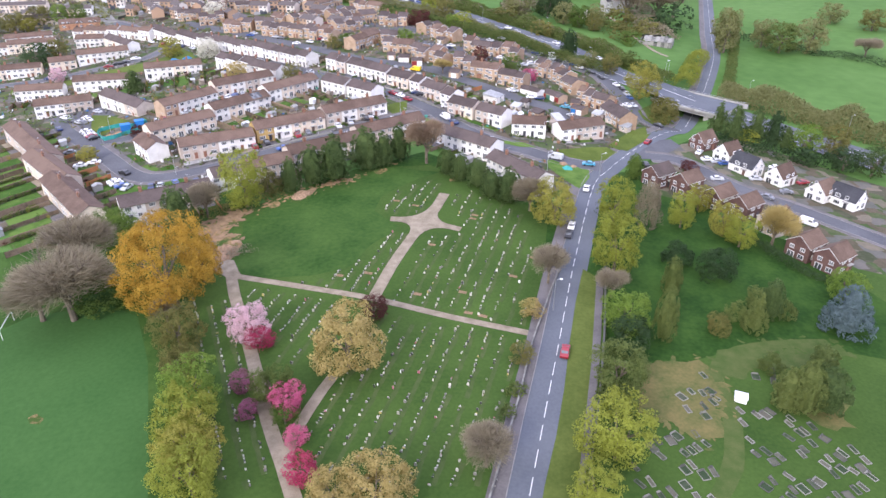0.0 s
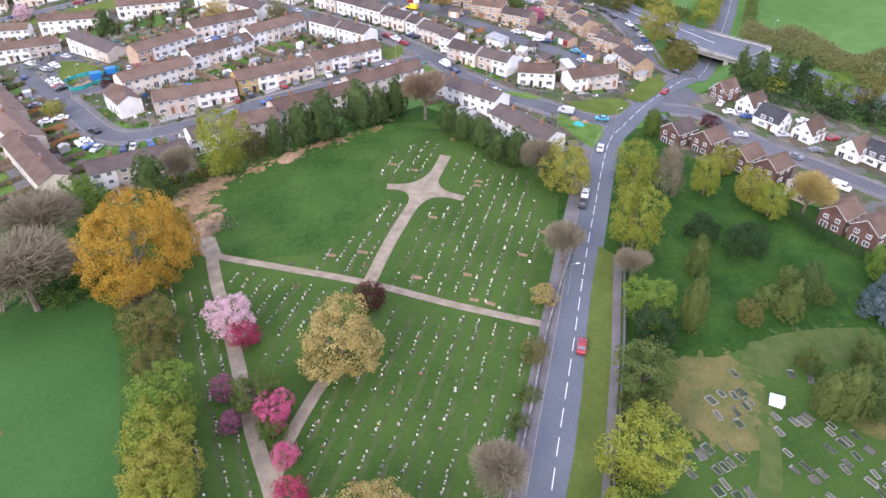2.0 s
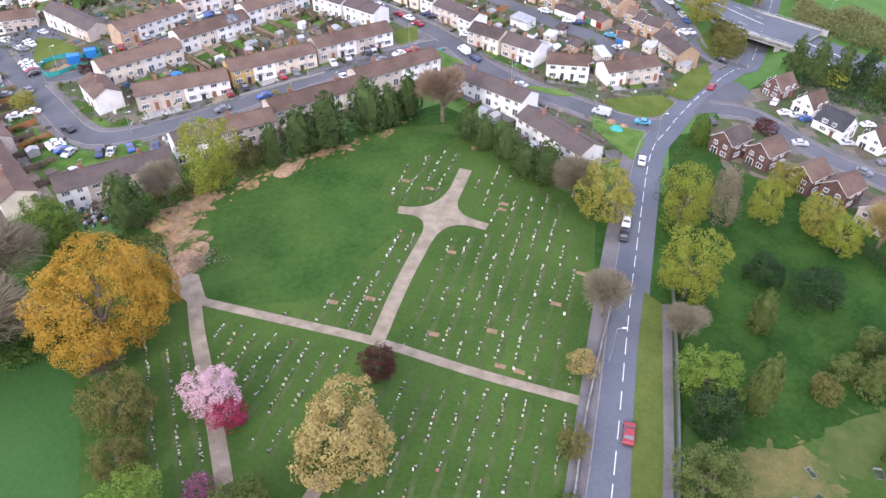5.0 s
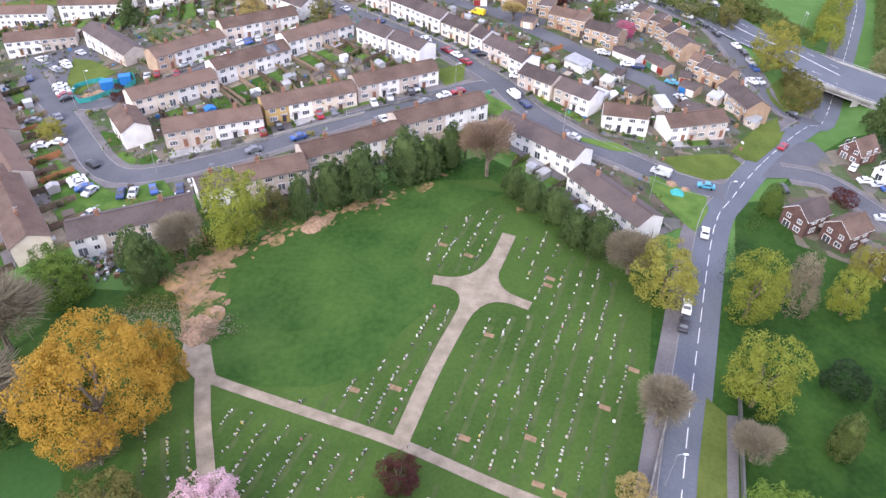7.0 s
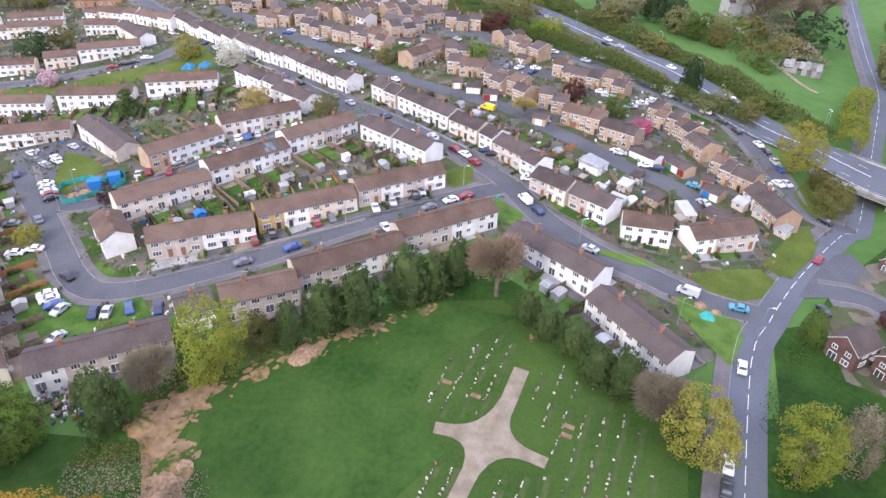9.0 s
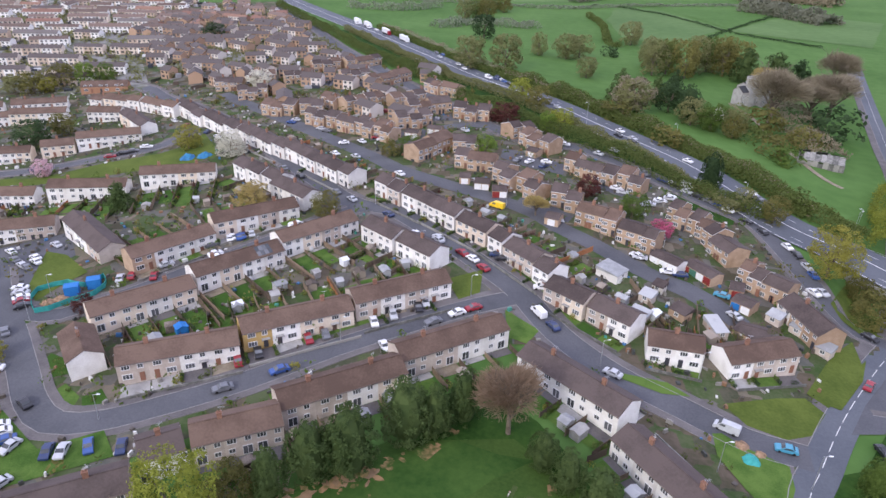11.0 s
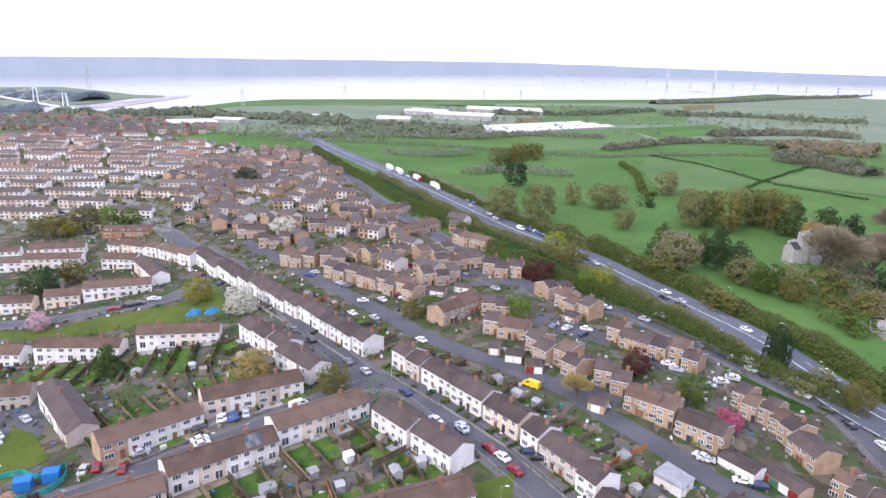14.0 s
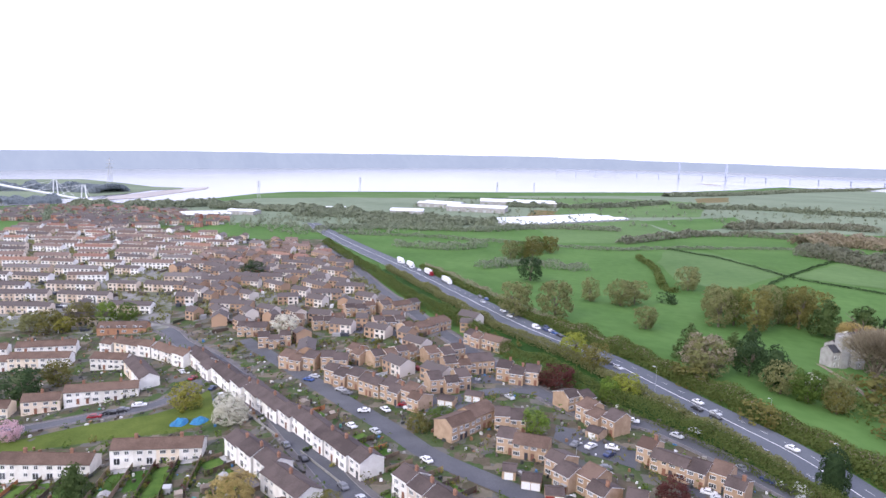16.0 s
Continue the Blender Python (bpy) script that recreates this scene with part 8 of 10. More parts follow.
# ---- trees ----
tree("broad", -43.2, -0.6, 22.6, 23.6, "orange")
tree("broad", -38.6, 9.4, 9.4, 13.2, "orange")
tree("broad", -2.4, -22.6, 16.6, 14.2, "tan")
tree("broad", 1.9, -6.5, 7.4, 5.3, "copper")
tree("broad", -23.4, -13.0, 9.6, 8.4, "pale")
tree("broad", -20.6, -15.5, 6.9, 5.0, "crimson")
tree("broad", -21.7, -28.0, 5.2, 4.2, "magenta")
tree("broad", -19.3, -35.0, 4.6, 3.8, "magenta")
tree("broad", -12.0, -34.0, 7.2, 6.2, "pink")
tree("broad", -15.4, -31.2, 9.0, 7.4, "scrub")
tree("broad", -12.3, -37.2, 5.4, 4.3, "green")
tree("broad", -9.5, -41.6, 4.9, 3.6, "pink")
tree("broad", -7.6, -49.5, 6.6, 5.4, "crimson")
tree("broad", -29.0, -33.2, 11.8, 11.6, "bright")
tree("broad", -27.4, -40.4, 12.2, 11.6, "lime")
tree("broad", -25.9, -47.0, 11.6, 10.8, "yellow")
tree("broad", -24.0, -52.6, 11.8, 11.0, "lime")
tree("broad", -36.9, -15.2, 11.3, 10.0, "olive")
tree("broad", -34.2, -23.5, 8.4, 6.7, "olive")
tree("bare", -42.6, -5.5, 7.6, 6.1, "brown")
tree("bare", 22.3, -47.5, 10.5, 8.8, "brown")
tree("bare", 42.4, 7.4, 10.6, 10.8, "brown")
tree("broad", 31.9, -20.8, 5.8, 4.2, "olive")
tree("broad", 36.4, -5.7, 5.8, 4.2, "tan")
tree("broad", 49.4, 37.6, 15.0, 12.4, "yellow")
tree("bush", 29.6, -30.0, 3.8, 2.4, "scrub")
tree("bush", 27.3, -36.0, 3.2, 2.0, "scrub")
tree("broad", 65.0, 34.6, 12.2, 15.2, "lime")
tree("broad", 59.7, 13.0, 13.2, 15.8, "lime")
tree("bare", 56.3, 2.4, 9.0, 8.0, "brown")
tree("broad", 55.8, -10.0, 11.4, 9.4, "bright")
tree("bush", 55.5, -16.0, 8.6, 8.0, "dark")
tree("broad", 48.8, -29.8, 12.6, 11.0, "cypress")
tree("bush", 47.8, -34.0, 8.2, 5.4, "cypress")
tree("broad", 44.3, -46.2, 14.2, 12.8, "lime")
tree("broad", 38.6, -55.5, 9.0, 8.0, "lime")
tree("willow", 76.0, 38.6, 9.2, 12.0, "brown")
tree("broad", 85.5, 38.3, 8.6, 11.0, "lime")
tree("broad", 95.0, 50.0, 8.4, 8.2, "yellow")
tree("column", 81.8, 71.5, 6.4, 8.6, "green")
tree("broad", 96.2, 34.8, 9.4, 10.2, "yellow")
tree("broad", 98.5, 28.8, 9.6, 9.2, "lime")
tree("bare", 108.5, 30.5, 13.5, 12.4, "tan")
tree("bush", 77.4, 18.6, 8.2, 6.2, "dark")
tree("bush", 85.4, 12.8, 9.8, 8.6, "dark")
tree("column", 71.4, 5.2, 5.8, 9.8, "cypress")
tree("column", 63.4, -13.2, 5.6, 14.0, "cypress")
tree("conifer", 85.4, -8.7, 6.2, 9.8, "cypress")
tree("column", 91.2, -3.8, 6.4, 10.4, "fir")
tree("bush", 89.8, -0.3, 6.6, 5.4, "cypress")
tree("bush", 76.4, -10.4, 5.8, 5.0, "olive")
tree("bush", 82.8, -4.9, 5.5, 4.8, "cypress")
tree("bush", 94.6, -4.2, 5.3, 5.0, "cypress")
tree("bush", 82.2, -23.2, 5.1, 4.6, "scrub")
tree("column", 83.2, -34.0, 7.4, 12.2, "cypress")
tree("column", 80.0, -33.4, 6.2, 9.8, "cypress")
tree("column", 87.8, -33.8, 8.6, 10.0, "fir")
tree("bush", 93.7, -22.0, 6.6, 5.4, "cypress")
tree("conifer", 106.8, -8.0, 12.4, 12.4, "blue")
tree("broad", 113.5, 4.0, 9.8, 8.4, "bright")
tree("conifer", 130.7, 122.5, 9.0, 12.6, "fir", fine=False)
tree("conifer", 134.5, 115.8, 9.8, 14.6, "fir", fine=False)
tree("conifer", 143.2, 116.2, 9.8, 13.6, "fir", fine=False)
tree("conifer", 148.2, 112.4, 10.0, 14.4, "dark", fine=False)
tree("conifer", 151.4, 108.6, 8.0, 9.6, "fir", fine=False)
tree("broad", 156.6, 104.0, 12.2, 11.6, "bright", fine=False)
tree("broad", 167.2, 103.0, 12.4, 12.4, "olive", fine=False)
tree("bush", 139.4, 113.0, 7.6, 5.0, "lime", fine=False)
tree("broad", 163.8, 90.0, 12.4, 8.4, "dark", fine=False)
tree("broad", 171.9, 85.8, 12.8, 10.6, "fir", fine=False)
tree("bush", 152.6, 96.8, 9.0, 5.4, "dark", fine=False)
tree("broad", 215.2, 266.9, 16.5, 16.0, "park", fine=False)
tree("broad", 220.8, 255.8, 21.0, 16.6, "scrub", fine=False)
tree("broad", 238.1, 256.6, 22.0, 19.0, "park", fine=False)
tree("bare", 266.3, 247.1, 17.0, 12.0, "brown", fine=False)
tree("broad", 186.2, 251.1, 17.5, 24.0, "park", fine=False)
tree("broad", 190.5, 262.0, 15.0, 19.0, "olive", fine=False)
tree("broad", 290.7, 328.9, 18.5, 13.0, "park", fine=False)
tree("broad", 305.2, 305.3, 20.0, 13.0, "olive", fine=False)
tree("bush", 103.4, 80.0, 6.6, 4.2, "copper")
tree("bare", -63.5, -3.1, 24.1, 17.4, "brown")
tree("bare", -68.8, 16.1, 19.7, 15.7, "brown")
tree("broad", -69.0, 33.8, 10.1, 8.1, "green")
tree("bush", -58.0, 2.5, 14.9, 8.3, "green")
tree("bare", -70.5, -2.7, 18.3, 13.2, "brown")
tree("bush", -53.1, 7.0, 10.0, 5.6, "green")
tree("broad", 4.5, -55.4, 12.5, 10.0, "tan")
tree("broad", -2.2, -55.6, 9.5, 7.6, "tan")
tree("column", -50.8, 33.4, 9.4, 14.2, "fir")
tree("bare", -45.9, 41.6, 11.6, 11.1, "brown")
tree("broad", -36.2, 46.8, 14.4, 16.6, "lime")
tree("bush", -31.4, 55.2, 8.5, 7.5, "olive")
tree("column", -25.2, 55.8, 6.2, 11.0, "fir")
tree("column", -19.4, 60.6, 9.6, 12.4, "fir")
tree("column", -12.8, 62.6, 11.0, 14.8, "fir")
tree("column", -4.0, 72.0, 11.8, 13.2, "fir")
tree("column", 1.4, 73.6, 7.6, 11.0, "fir")
tree("column", 6.4, 77.2, 7.6, 12.6, "fir")
tree("bare", 15.0, 75.0, 15.4, 16.4, "russet")
tree("column", 21.0, 67.4, 6.4, 8.8, "fir")
tree("column", 25.0, 63.0, 6.8, 9.2, "fir")
tree("column", 30.2, 59.2, 7.8, 9.2, "fir")
tree("column", 33.6, 52.7, 8.0, 8.7, "fir")
tree("column", 38.2, 49.8, 8.8, 10.6, "fir")
tree("bare", 43.7, 44.2, 13.2, 10.5, "brown")
tree("broad", -64.6, 28.4, 12.6, 9.2, "bright")
tree("broad", 108.6, 155.0, 16.5, 15.4, "yellow")
tree("bush", 117.6, 151.0, 10.6, 7.8, "olive")
tree("bush", -98.2, 88.9, 7.2, 5.2, "yellow")
tree("bush", -88.5, 110.2, 6.3, 4.1, "copper")
tree("broad", -40.9, 163.5, 10.7, 7.7, "olive")
tree("broad", -114.8, 233.5, 12.6, 9.6, "yellow", fine=False)
tree("broad", 103.4, 186.2, 10.8, 9.4, "olive")
tree("broad", 96.5, 195.0, 8.6, 7.4, "park", fine=False)
tree("bush", 115.0, 137.4, 14.3, 10.3, "olive")
tree("broad", -66.0, 169.2, 12.6, 9.0, "tan")
tree("conifer", -112.5, 172.7, 10.2, 10.3, "fir", fine=False)
tree("bush", -30.2, 89.4, 2.0, 1.5, "yellow")
tree("broad", -92.0, 220.5, 14.6, 9.6, "white")
tree("broad", -163.6, 209.6, 8.2, 7.2, "pale", fine=False)
tree("broad", 7.5, 221.2, 10.0, 7.6, "bright")
tree("bush", -28.6, 216.0, 7.6, 6.7, "olive")
tree("bush", -21.6, 222.8, 10.9, 6.1, "green")
tree("broad", 54.7, 174.1, 10.5, 8.4, "green")
tree("broad", 61.9, 164.1, 7.6, 5.6, "pink")
tree("broad", 42.4, 187.2, 10.5, 7.6, "copper")
tree("broad", 15.6, 263.1, 14.0, 9.0, "copper", fine=False)
tree("broad", 10.9, 264.6, 8.5, 5.4, "copper", fine=False)
tree("broad", 32.5, 255.4, 8.8, 8.4, "bright", fine=False)
tree("broad", 38.8, 260.0, 12.6, 9.1, "lime", fine=False)
tree("bare", 24.1, 169.3, 9.5, 6.9, "tan")
tree("broad", -114.6, 326.6, 14.8, 9.5, "white", fine=False)
tree("broad", -189.1, 244.5, 18.5, 11.9, "dark", fine=False)
tree("broad", -186.0, 260.9, 13.9, 10.0, "olive", fine=False)
tree("broad", -190.8, 458.0, 18.9, 12.1, "dark", fine=False)
tree("broad", -241.1, 324.2, 17.0, 11.6, "olive", fine=False)
tree("broad", -251.6, 323.8, 13.0, 9.4, "park", fine=False)
tree("broad", -231.3, 337.5, 16.8, 12.6, "olive", fine=False)
tree("broad", -219.2, 339.9, 13.0, 12.6, "bright", fine=False)
tree("broad", -208.7, 342.3, 13.0, 11.6, "green", fine=False)
tree("broad", -233.6, 325.5, 11.4, 8.2, "yellow", fine=False)
tree("broad", 161.8, 377.9, 11.7, 11.3, "white", fine=False)
tree("broad", 120.5, 309.0, 6.8, 6.5, "white", fine=False)
tree("broad", -4.8, 378.6, 21.1, 18.6, "park", fine=False)
tree("broad", 16.3, 382.2, 23.2, 20.4, "park", fine=False)
tree("broad", 38.9, 446.1, 13.7, 14.2, "park", fine=False)
tree("broad", 57.2, 439.5, 20.3, 16.2, "park", fine=False)
tree("broad", 67.1, 450.0, 18.5, 14.8, "park", fine=False)
tree("broad", 63.5, 378.8, 14.8, 11.9, "park", fine=False)
tree("broad", 0.6, 507.4, 21.8, 17.4, "dark", fine=False)
tree("broad", 107.9, 409.2, 19.5, 22.2, "park", fine=False)
tree("broad", 127.8, 408.1, 21.5, 23.4, "olive", fine=False)
tree("broad", 118.4, 417.8, 17.9, 20.6, "scrub", fine=False)
tree("broad", 110.2, 435.2, 13.8, 18.8, "park", fine=False)
tree("broad", 124.3, 434.4, 15.2, 19.8, "olive", fine=False)
tree("broad", 117.7, 441.3, 12.7, 17.4, "scrub", fine=False)
tree("broad", 139.6, 429.2, 17.4, 23.8, "park", fine=False)
tree("broad", 157.3, 428.2, 19.1, 25.0, "olive", fine=False)
tree("broad", 149.0, 436.8, 16.0, 22.0, "scrub", fine=False)
tree("broad", 154.1, 437.7, 16.7, 20.3, "park", fine=False)
tree("broad", 171.1, 436.7, 18.4, 21.4, "olive", fine=False)
tree("broad", 163.1, 445.1, 15.4, 18.8, "scrub", fine=False)
tree("conifer", 166.3, 414.6, 20.0, 22.9, "fir", fine=False)
tree("conifer", 75.2, 326.2, 16.5, 16.3, "fir", fine=False)
tree("broad", 76.3, 304.6, 22.2, 16.0, "park", fine=False)
tree("conifer", 94.7, 331.2, 13.6, 14.5, "fir", fine=False)
tree("broad", 97.0, 314.2, 16.7, 14.7, "dark", fine=False)
tree("column", 103.8, 304.0, 13.0, 17.7, "dark", fine=False)
tree("broad", 103.1, 294.4, 15.8, 12.7, "park", fine=False)
tree("broad", 111.6, 288.9, 15.7, 12.6, "green", fine=False)
tree("broad", 119.4, 283.2, 14.0, 14.6, "park", fine=False)
tree("conifer", 178.7, 399.5, 26.1, 23.5, "fir", fine=False)
tree("bare", 148.7, 319.1, 35.6, 28.5, "brown", fine=False)
tree("bare", 170.8, 386.7, 21.5, 17.2, "tan", fine=False)
tree("broad", 114.0, 520.6, 21.8, 17.4, "park", fine=False)
tree("broad", -19.0, 613.6, 18.9, 17.2, "park", fine=False)
tree("broad", 0.3, 612.5, 20.8, 18.1, "olive", fine=False)
tree("broad", -8.8, 622.0, 17.4, 15.9, "scrub", fine=False)
tree("broad", -0.8, 671.4, 17.2, 15.8, "park", fine=False)
tree("broad", 16.8, 670.4, 19.0, 16.6, "olive", fine=False)
tree("broad", 8.5, 679.0, 15.9, 14.6, "scrub", fine=False)
tree("column", 88.1, 208.0, 9.2, 14.2, "dark")
tree("bush", -23.3, 570.4, 7.0, 5.6, "dark", fine=False)
tree("bush", 89.1, 465.6, 11.6, 7.4, "dark", fine=False)
tree("bare", 169.2, 363.1, 21.9, 17.5, "brown", fine=False)
tree("bush", 136.2, 296.9, 18.1, 13.0, "olive", fine=False)
tree("bare", 174.2, 333.0, 28.8, 23.0, "brown", fine=False)
tree("bare", 188.0, 340.8, 33.9, 27.1, "brown", fine=False)
tree("conifer", 195.9, 404.5, 17.1, 19.7, "dark", fine=False)
tree("conifer", 182.3, 406.9, 17.0, 19.5, "dark", fine=False)
tree("bare", 216.7, 403.0, 29.7, 26.1, "brown", fine=False)
tree("bush", 152.2, 283.4, 14.3, 9.1, "olive", fine=False)
tree("bush", 172.8, 299.1, 22.8, 16.4, "dark", fine=False)
tree("bush", 130.5, 264.2, 13.2, 8.4, "olive", fine=False)
tree("bush", 133.6, 254.6, 12.9, 7.2, "green", fine=False)
tree("broad", 110.4, 288.6, 10.3, 8.3, "green", fine=False)
tree("broad", 118.5, 280.4, 10.2, 10.6, "olive", fine=False)
tree("broad", 76.7, 305.4, 21.0, 16.8, "brown", fine=False)
tree("conifer", 104.9, 340.2, 15.3, 16.3, "dark", fine=False)
tree("broad", 30.3, 291.0, 13.5, 10.8, "olive", fine=False)
tree("broad", 22.8, 304.9, 13.7, 10.9, "lime", fine=False)
tree("bush", 65.3, 287.7, 13.2, 8.5, "olive", fine=False)
tree("bush", 82.5, 254.8, 12.1, 8.7, "olive", fine=False)
tree("bush", 115.2, 200.7, 10.6, 7.7, "scrub", fine=False)


# ---- hedges and woods ----
foliage_band("hedgerow", [(-203.6, 659), (-118, 503.4), (-65, 405.9), (-30.3, 347.3), (-4.3, 299.7), (15.6, 280.4), (32.3, 255), (52.5, 238), (60.3, 228.7), (67.3, 219.5), (73.7, 210.9), (86.3, 198.9), (96.9, 193.9), (105.8, 187)], 8, 5.2, "scrub", 240, 0.3, "tangled green hedgerow of mixed shrubs")
foliage_band("hedgerow", [(13.5, 363.8), (50.2, 315), (70.5, 284), (88, 259), (103.6, 236.1), (121, 197.7), (132, 182)], 8, 5.4, "scrub", 300, 0.34, "tangled green hedgerow of mixed shrubs")
foliage_band("hedgerow", [(165.7, 232.2), (151.2, 207.5), (142.4, 187.7), (134.6, 176.6)], 9, 4.8, "lime", 260, 0.32, "tangled green hedgerow of mixed shrubs")
foliage_band("hedgerow", [(98.5, 668), (103.8, 603.2), (97, 522.4), (103.4, 503.4)], 5, 4, "scrub", 60, 0.6, "tangled green hedgerow of mixed shrubs")
foliage_band("hedgerow", [(138.3, 747.5), (181, 691.4), (213.1, 605.8), (243.2, 573), (270.6, 546.4)], 2.2, 1.6, "dark", 22, 0.5, "tangled green hedgerow of mixed shrubs")
foliage_band("hedgerow", [(165.5, 534.4), (216.1, 614.4), (317.2, 752.2)], 2.2, 1.6, "dark", 22, 0.5, "tangled green hedgerow of mixed shrubs")
# Bands coloured far, farbrown or mist have haze painted into the leaves
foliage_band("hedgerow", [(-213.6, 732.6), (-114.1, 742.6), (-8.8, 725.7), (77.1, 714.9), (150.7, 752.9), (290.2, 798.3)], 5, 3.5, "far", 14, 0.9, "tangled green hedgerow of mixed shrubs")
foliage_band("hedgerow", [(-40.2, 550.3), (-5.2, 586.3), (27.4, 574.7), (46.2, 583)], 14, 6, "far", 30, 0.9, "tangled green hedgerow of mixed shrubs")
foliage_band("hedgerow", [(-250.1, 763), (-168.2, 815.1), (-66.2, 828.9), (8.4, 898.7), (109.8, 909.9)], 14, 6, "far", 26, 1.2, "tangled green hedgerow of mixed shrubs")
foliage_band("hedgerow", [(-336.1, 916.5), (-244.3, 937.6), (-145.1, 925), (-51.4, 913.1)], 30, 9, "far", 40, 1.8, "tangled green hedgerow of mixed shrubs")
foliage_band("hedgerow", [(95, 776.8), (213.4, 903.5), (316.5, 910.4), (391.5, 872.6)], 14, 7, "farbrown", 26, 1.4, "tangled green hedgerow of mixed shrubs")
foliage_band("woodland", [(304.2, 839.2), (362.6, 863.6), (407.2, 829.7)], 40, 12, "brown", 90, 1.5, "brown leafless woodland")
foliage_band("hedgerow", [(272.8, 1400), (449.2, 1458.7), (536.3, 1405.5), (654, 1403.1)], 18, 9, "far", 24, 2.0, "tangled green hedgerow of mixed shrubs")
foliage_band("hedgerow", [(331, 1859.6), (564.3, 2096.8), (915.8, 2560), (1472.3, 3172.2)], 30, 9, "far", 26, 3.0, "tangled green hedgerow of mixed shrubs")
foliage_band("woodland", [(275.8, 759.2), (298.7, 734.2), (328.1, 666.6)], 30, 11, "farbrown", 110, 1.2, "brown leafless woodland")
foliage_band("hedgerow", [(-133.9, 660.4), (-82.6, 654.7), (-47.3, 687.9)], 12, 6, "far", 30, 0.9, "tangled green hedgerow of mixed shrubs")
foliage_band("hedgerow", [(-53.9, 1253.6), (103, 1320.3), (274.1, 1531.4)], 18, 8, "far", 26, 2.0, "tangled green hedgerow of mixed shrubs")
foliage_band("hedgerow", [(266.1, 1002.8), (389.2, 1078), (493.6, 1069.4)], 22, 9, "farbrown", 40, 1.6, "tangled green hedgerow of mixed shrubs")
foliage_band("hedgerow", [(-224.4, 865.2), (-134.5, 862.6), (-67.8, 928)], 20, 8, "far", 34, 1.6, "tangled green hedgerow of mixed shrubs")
foliage_band("woodland", [(-771.4, 889.8), (-727.7, 949.1)], 60, 8, "mist", 260, 1.5, "wooded headland in haze-paled leaves")
foliage_band("woodland", [(-973, 1116.9), (-884.3, 1178.8), (-784.1, 1168.7)], 90, 13, "mist", 260, 1.7, "wooded headland in haze-paled leaves")
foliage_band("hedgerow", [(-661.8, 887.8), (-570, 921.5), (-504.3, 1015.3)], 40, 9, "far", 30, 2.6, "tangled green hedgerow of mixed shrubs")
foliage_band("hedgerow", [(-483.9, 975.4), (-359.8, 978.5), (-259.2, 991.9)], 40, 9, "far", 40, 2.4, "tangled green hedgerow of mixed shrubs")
foliage_band("scrub", [(-51.9, 22.4), (-47.3, 24.2), (-41.6, 23.8), (-33.8, 22.4), (-31.5, 18.6)], 7, 1.1, "brown", 190, 0.18, "low brown brambles and brash")
foliage_band("scrub", [(-52.1, 28), (-46.5, 28.2), (-41.5, 29.6)], 4, 1.0, "olive", 130, 0.18, "low brambles and brash")
foliage_band("scrub", [(-48.6, 41.5), (-44.5, 44.2), (-40.2, 46.9), (-33.5, 52.5), (-26.4, 54.8)], 5, 1.3, "olive", 150, 0.18, "low brambles and brash")
foliage_band("scrub", [(-34.2, 55.1), (-27.7, 59.6), (-20.8, 59.2)], 5, 2.0, "brown", 150, 0.18, "low brown brambles and brash")
foliage_band("hedge", [(64.3, 44.1), (68.2, 52.8), (72.4, 59.5)], 3, 2.0, "dark", 60, 0.2, "dark clipped garden hedge")
foliage_band("hedge", [(74.3, 63), (80.6, 70.9), (87, 79.6)], 2.5, 2.0, "green", 60, 0.2, "green garden hedge")
foliage_band("hedge", [(104.3, 30.4), (107.3, 21.4), (112.8, 13.3), (120.5, 10.3)], 1.8, 1.8, "dark", 150, 0.2, "clipped dark hedge behind the houses")
foliage_band("hedgerow", [(123.7, 110.6), (142.3, 101.1), (155.8, 95.8), (171.9, 92.9)], 8, 4.0, "dark", 60, 0.4, "tangled green hedgerow of mixed shrubs")
foliage_band("hedgerow", [(205, 290), (217.6, 281.7), (225.5, 269.3), (238, 254.3), (253.2, 246.4), (266, 229), (290, 200)], 5, 3.6, "dark", 70, 0.35, "dark hedgerow between pastures")
foliage_band("hedgerow", [(160.8, 183.7), (197.9, 264.2), (240.7, 364.8)], 4, 2.5, "scrub", 110, 0.32, "tangled green hedgerow of mixed shrubs")
foliage_band("hedgerow", [(152, 168), (162, 157.5), (180, 138), (197, 118), (230, 78)], 11, 9, "park", 480, 0.4, "tangled green hedgerow of mixed shrubs")
foliage_band("hedgerow", [(125.5, 299.6), (126.3, 281.9), (132, 273.7)], 14, 6, "scrub", 60, 0.6, "tangled green hedgerow of mixed shrubs")
foliage_band("scrub", [(166, 379.4), (168.1, 345.9), (157.3, 288.4), (157.5, 267.8)], 20, 5, "brown", 70, 0.6, "brown leafless scrub and brambles")
foliage_band("scrub", [(137.7, 281.5), (148.7, 279.2), (160.4, 273.8)], 16, 4, "olive", 60, 0.5, "green scrub and brambles")


# ---- gardens ----
plots(-66, 84.7, -44, 94.7, 4, -1, 8.5, 0)
plots(-44.2, 96.8, -22.4, 109.2, 4, -1, 9, 1)
plots(-22.2, 110.4, -0.8, 123.2, 4, -1, 9, 2)
plots(-70, 43.2, -48.4, 55.1, 4, 1, 5, 3)
plots(-29.1, 74.1, -7.4, 87.8, 4, 1, 8, 4)
plots(-8.8, 90.8, 13.1, 105.2, 4, 1, 8, 5)
plots(19.5, 97.1, 38, 79.4, 4, 1, 7, 6)
plots(36.8, 74.7, 49.6, 55.4, 4, 1, 8, 7)
plots(46.6, 106.4, 58.5, 104.5, 2, -1, 7, 8)
plots(62.5, 103.4, 79.3, 108.7, 3, -1, 7.5, 9)
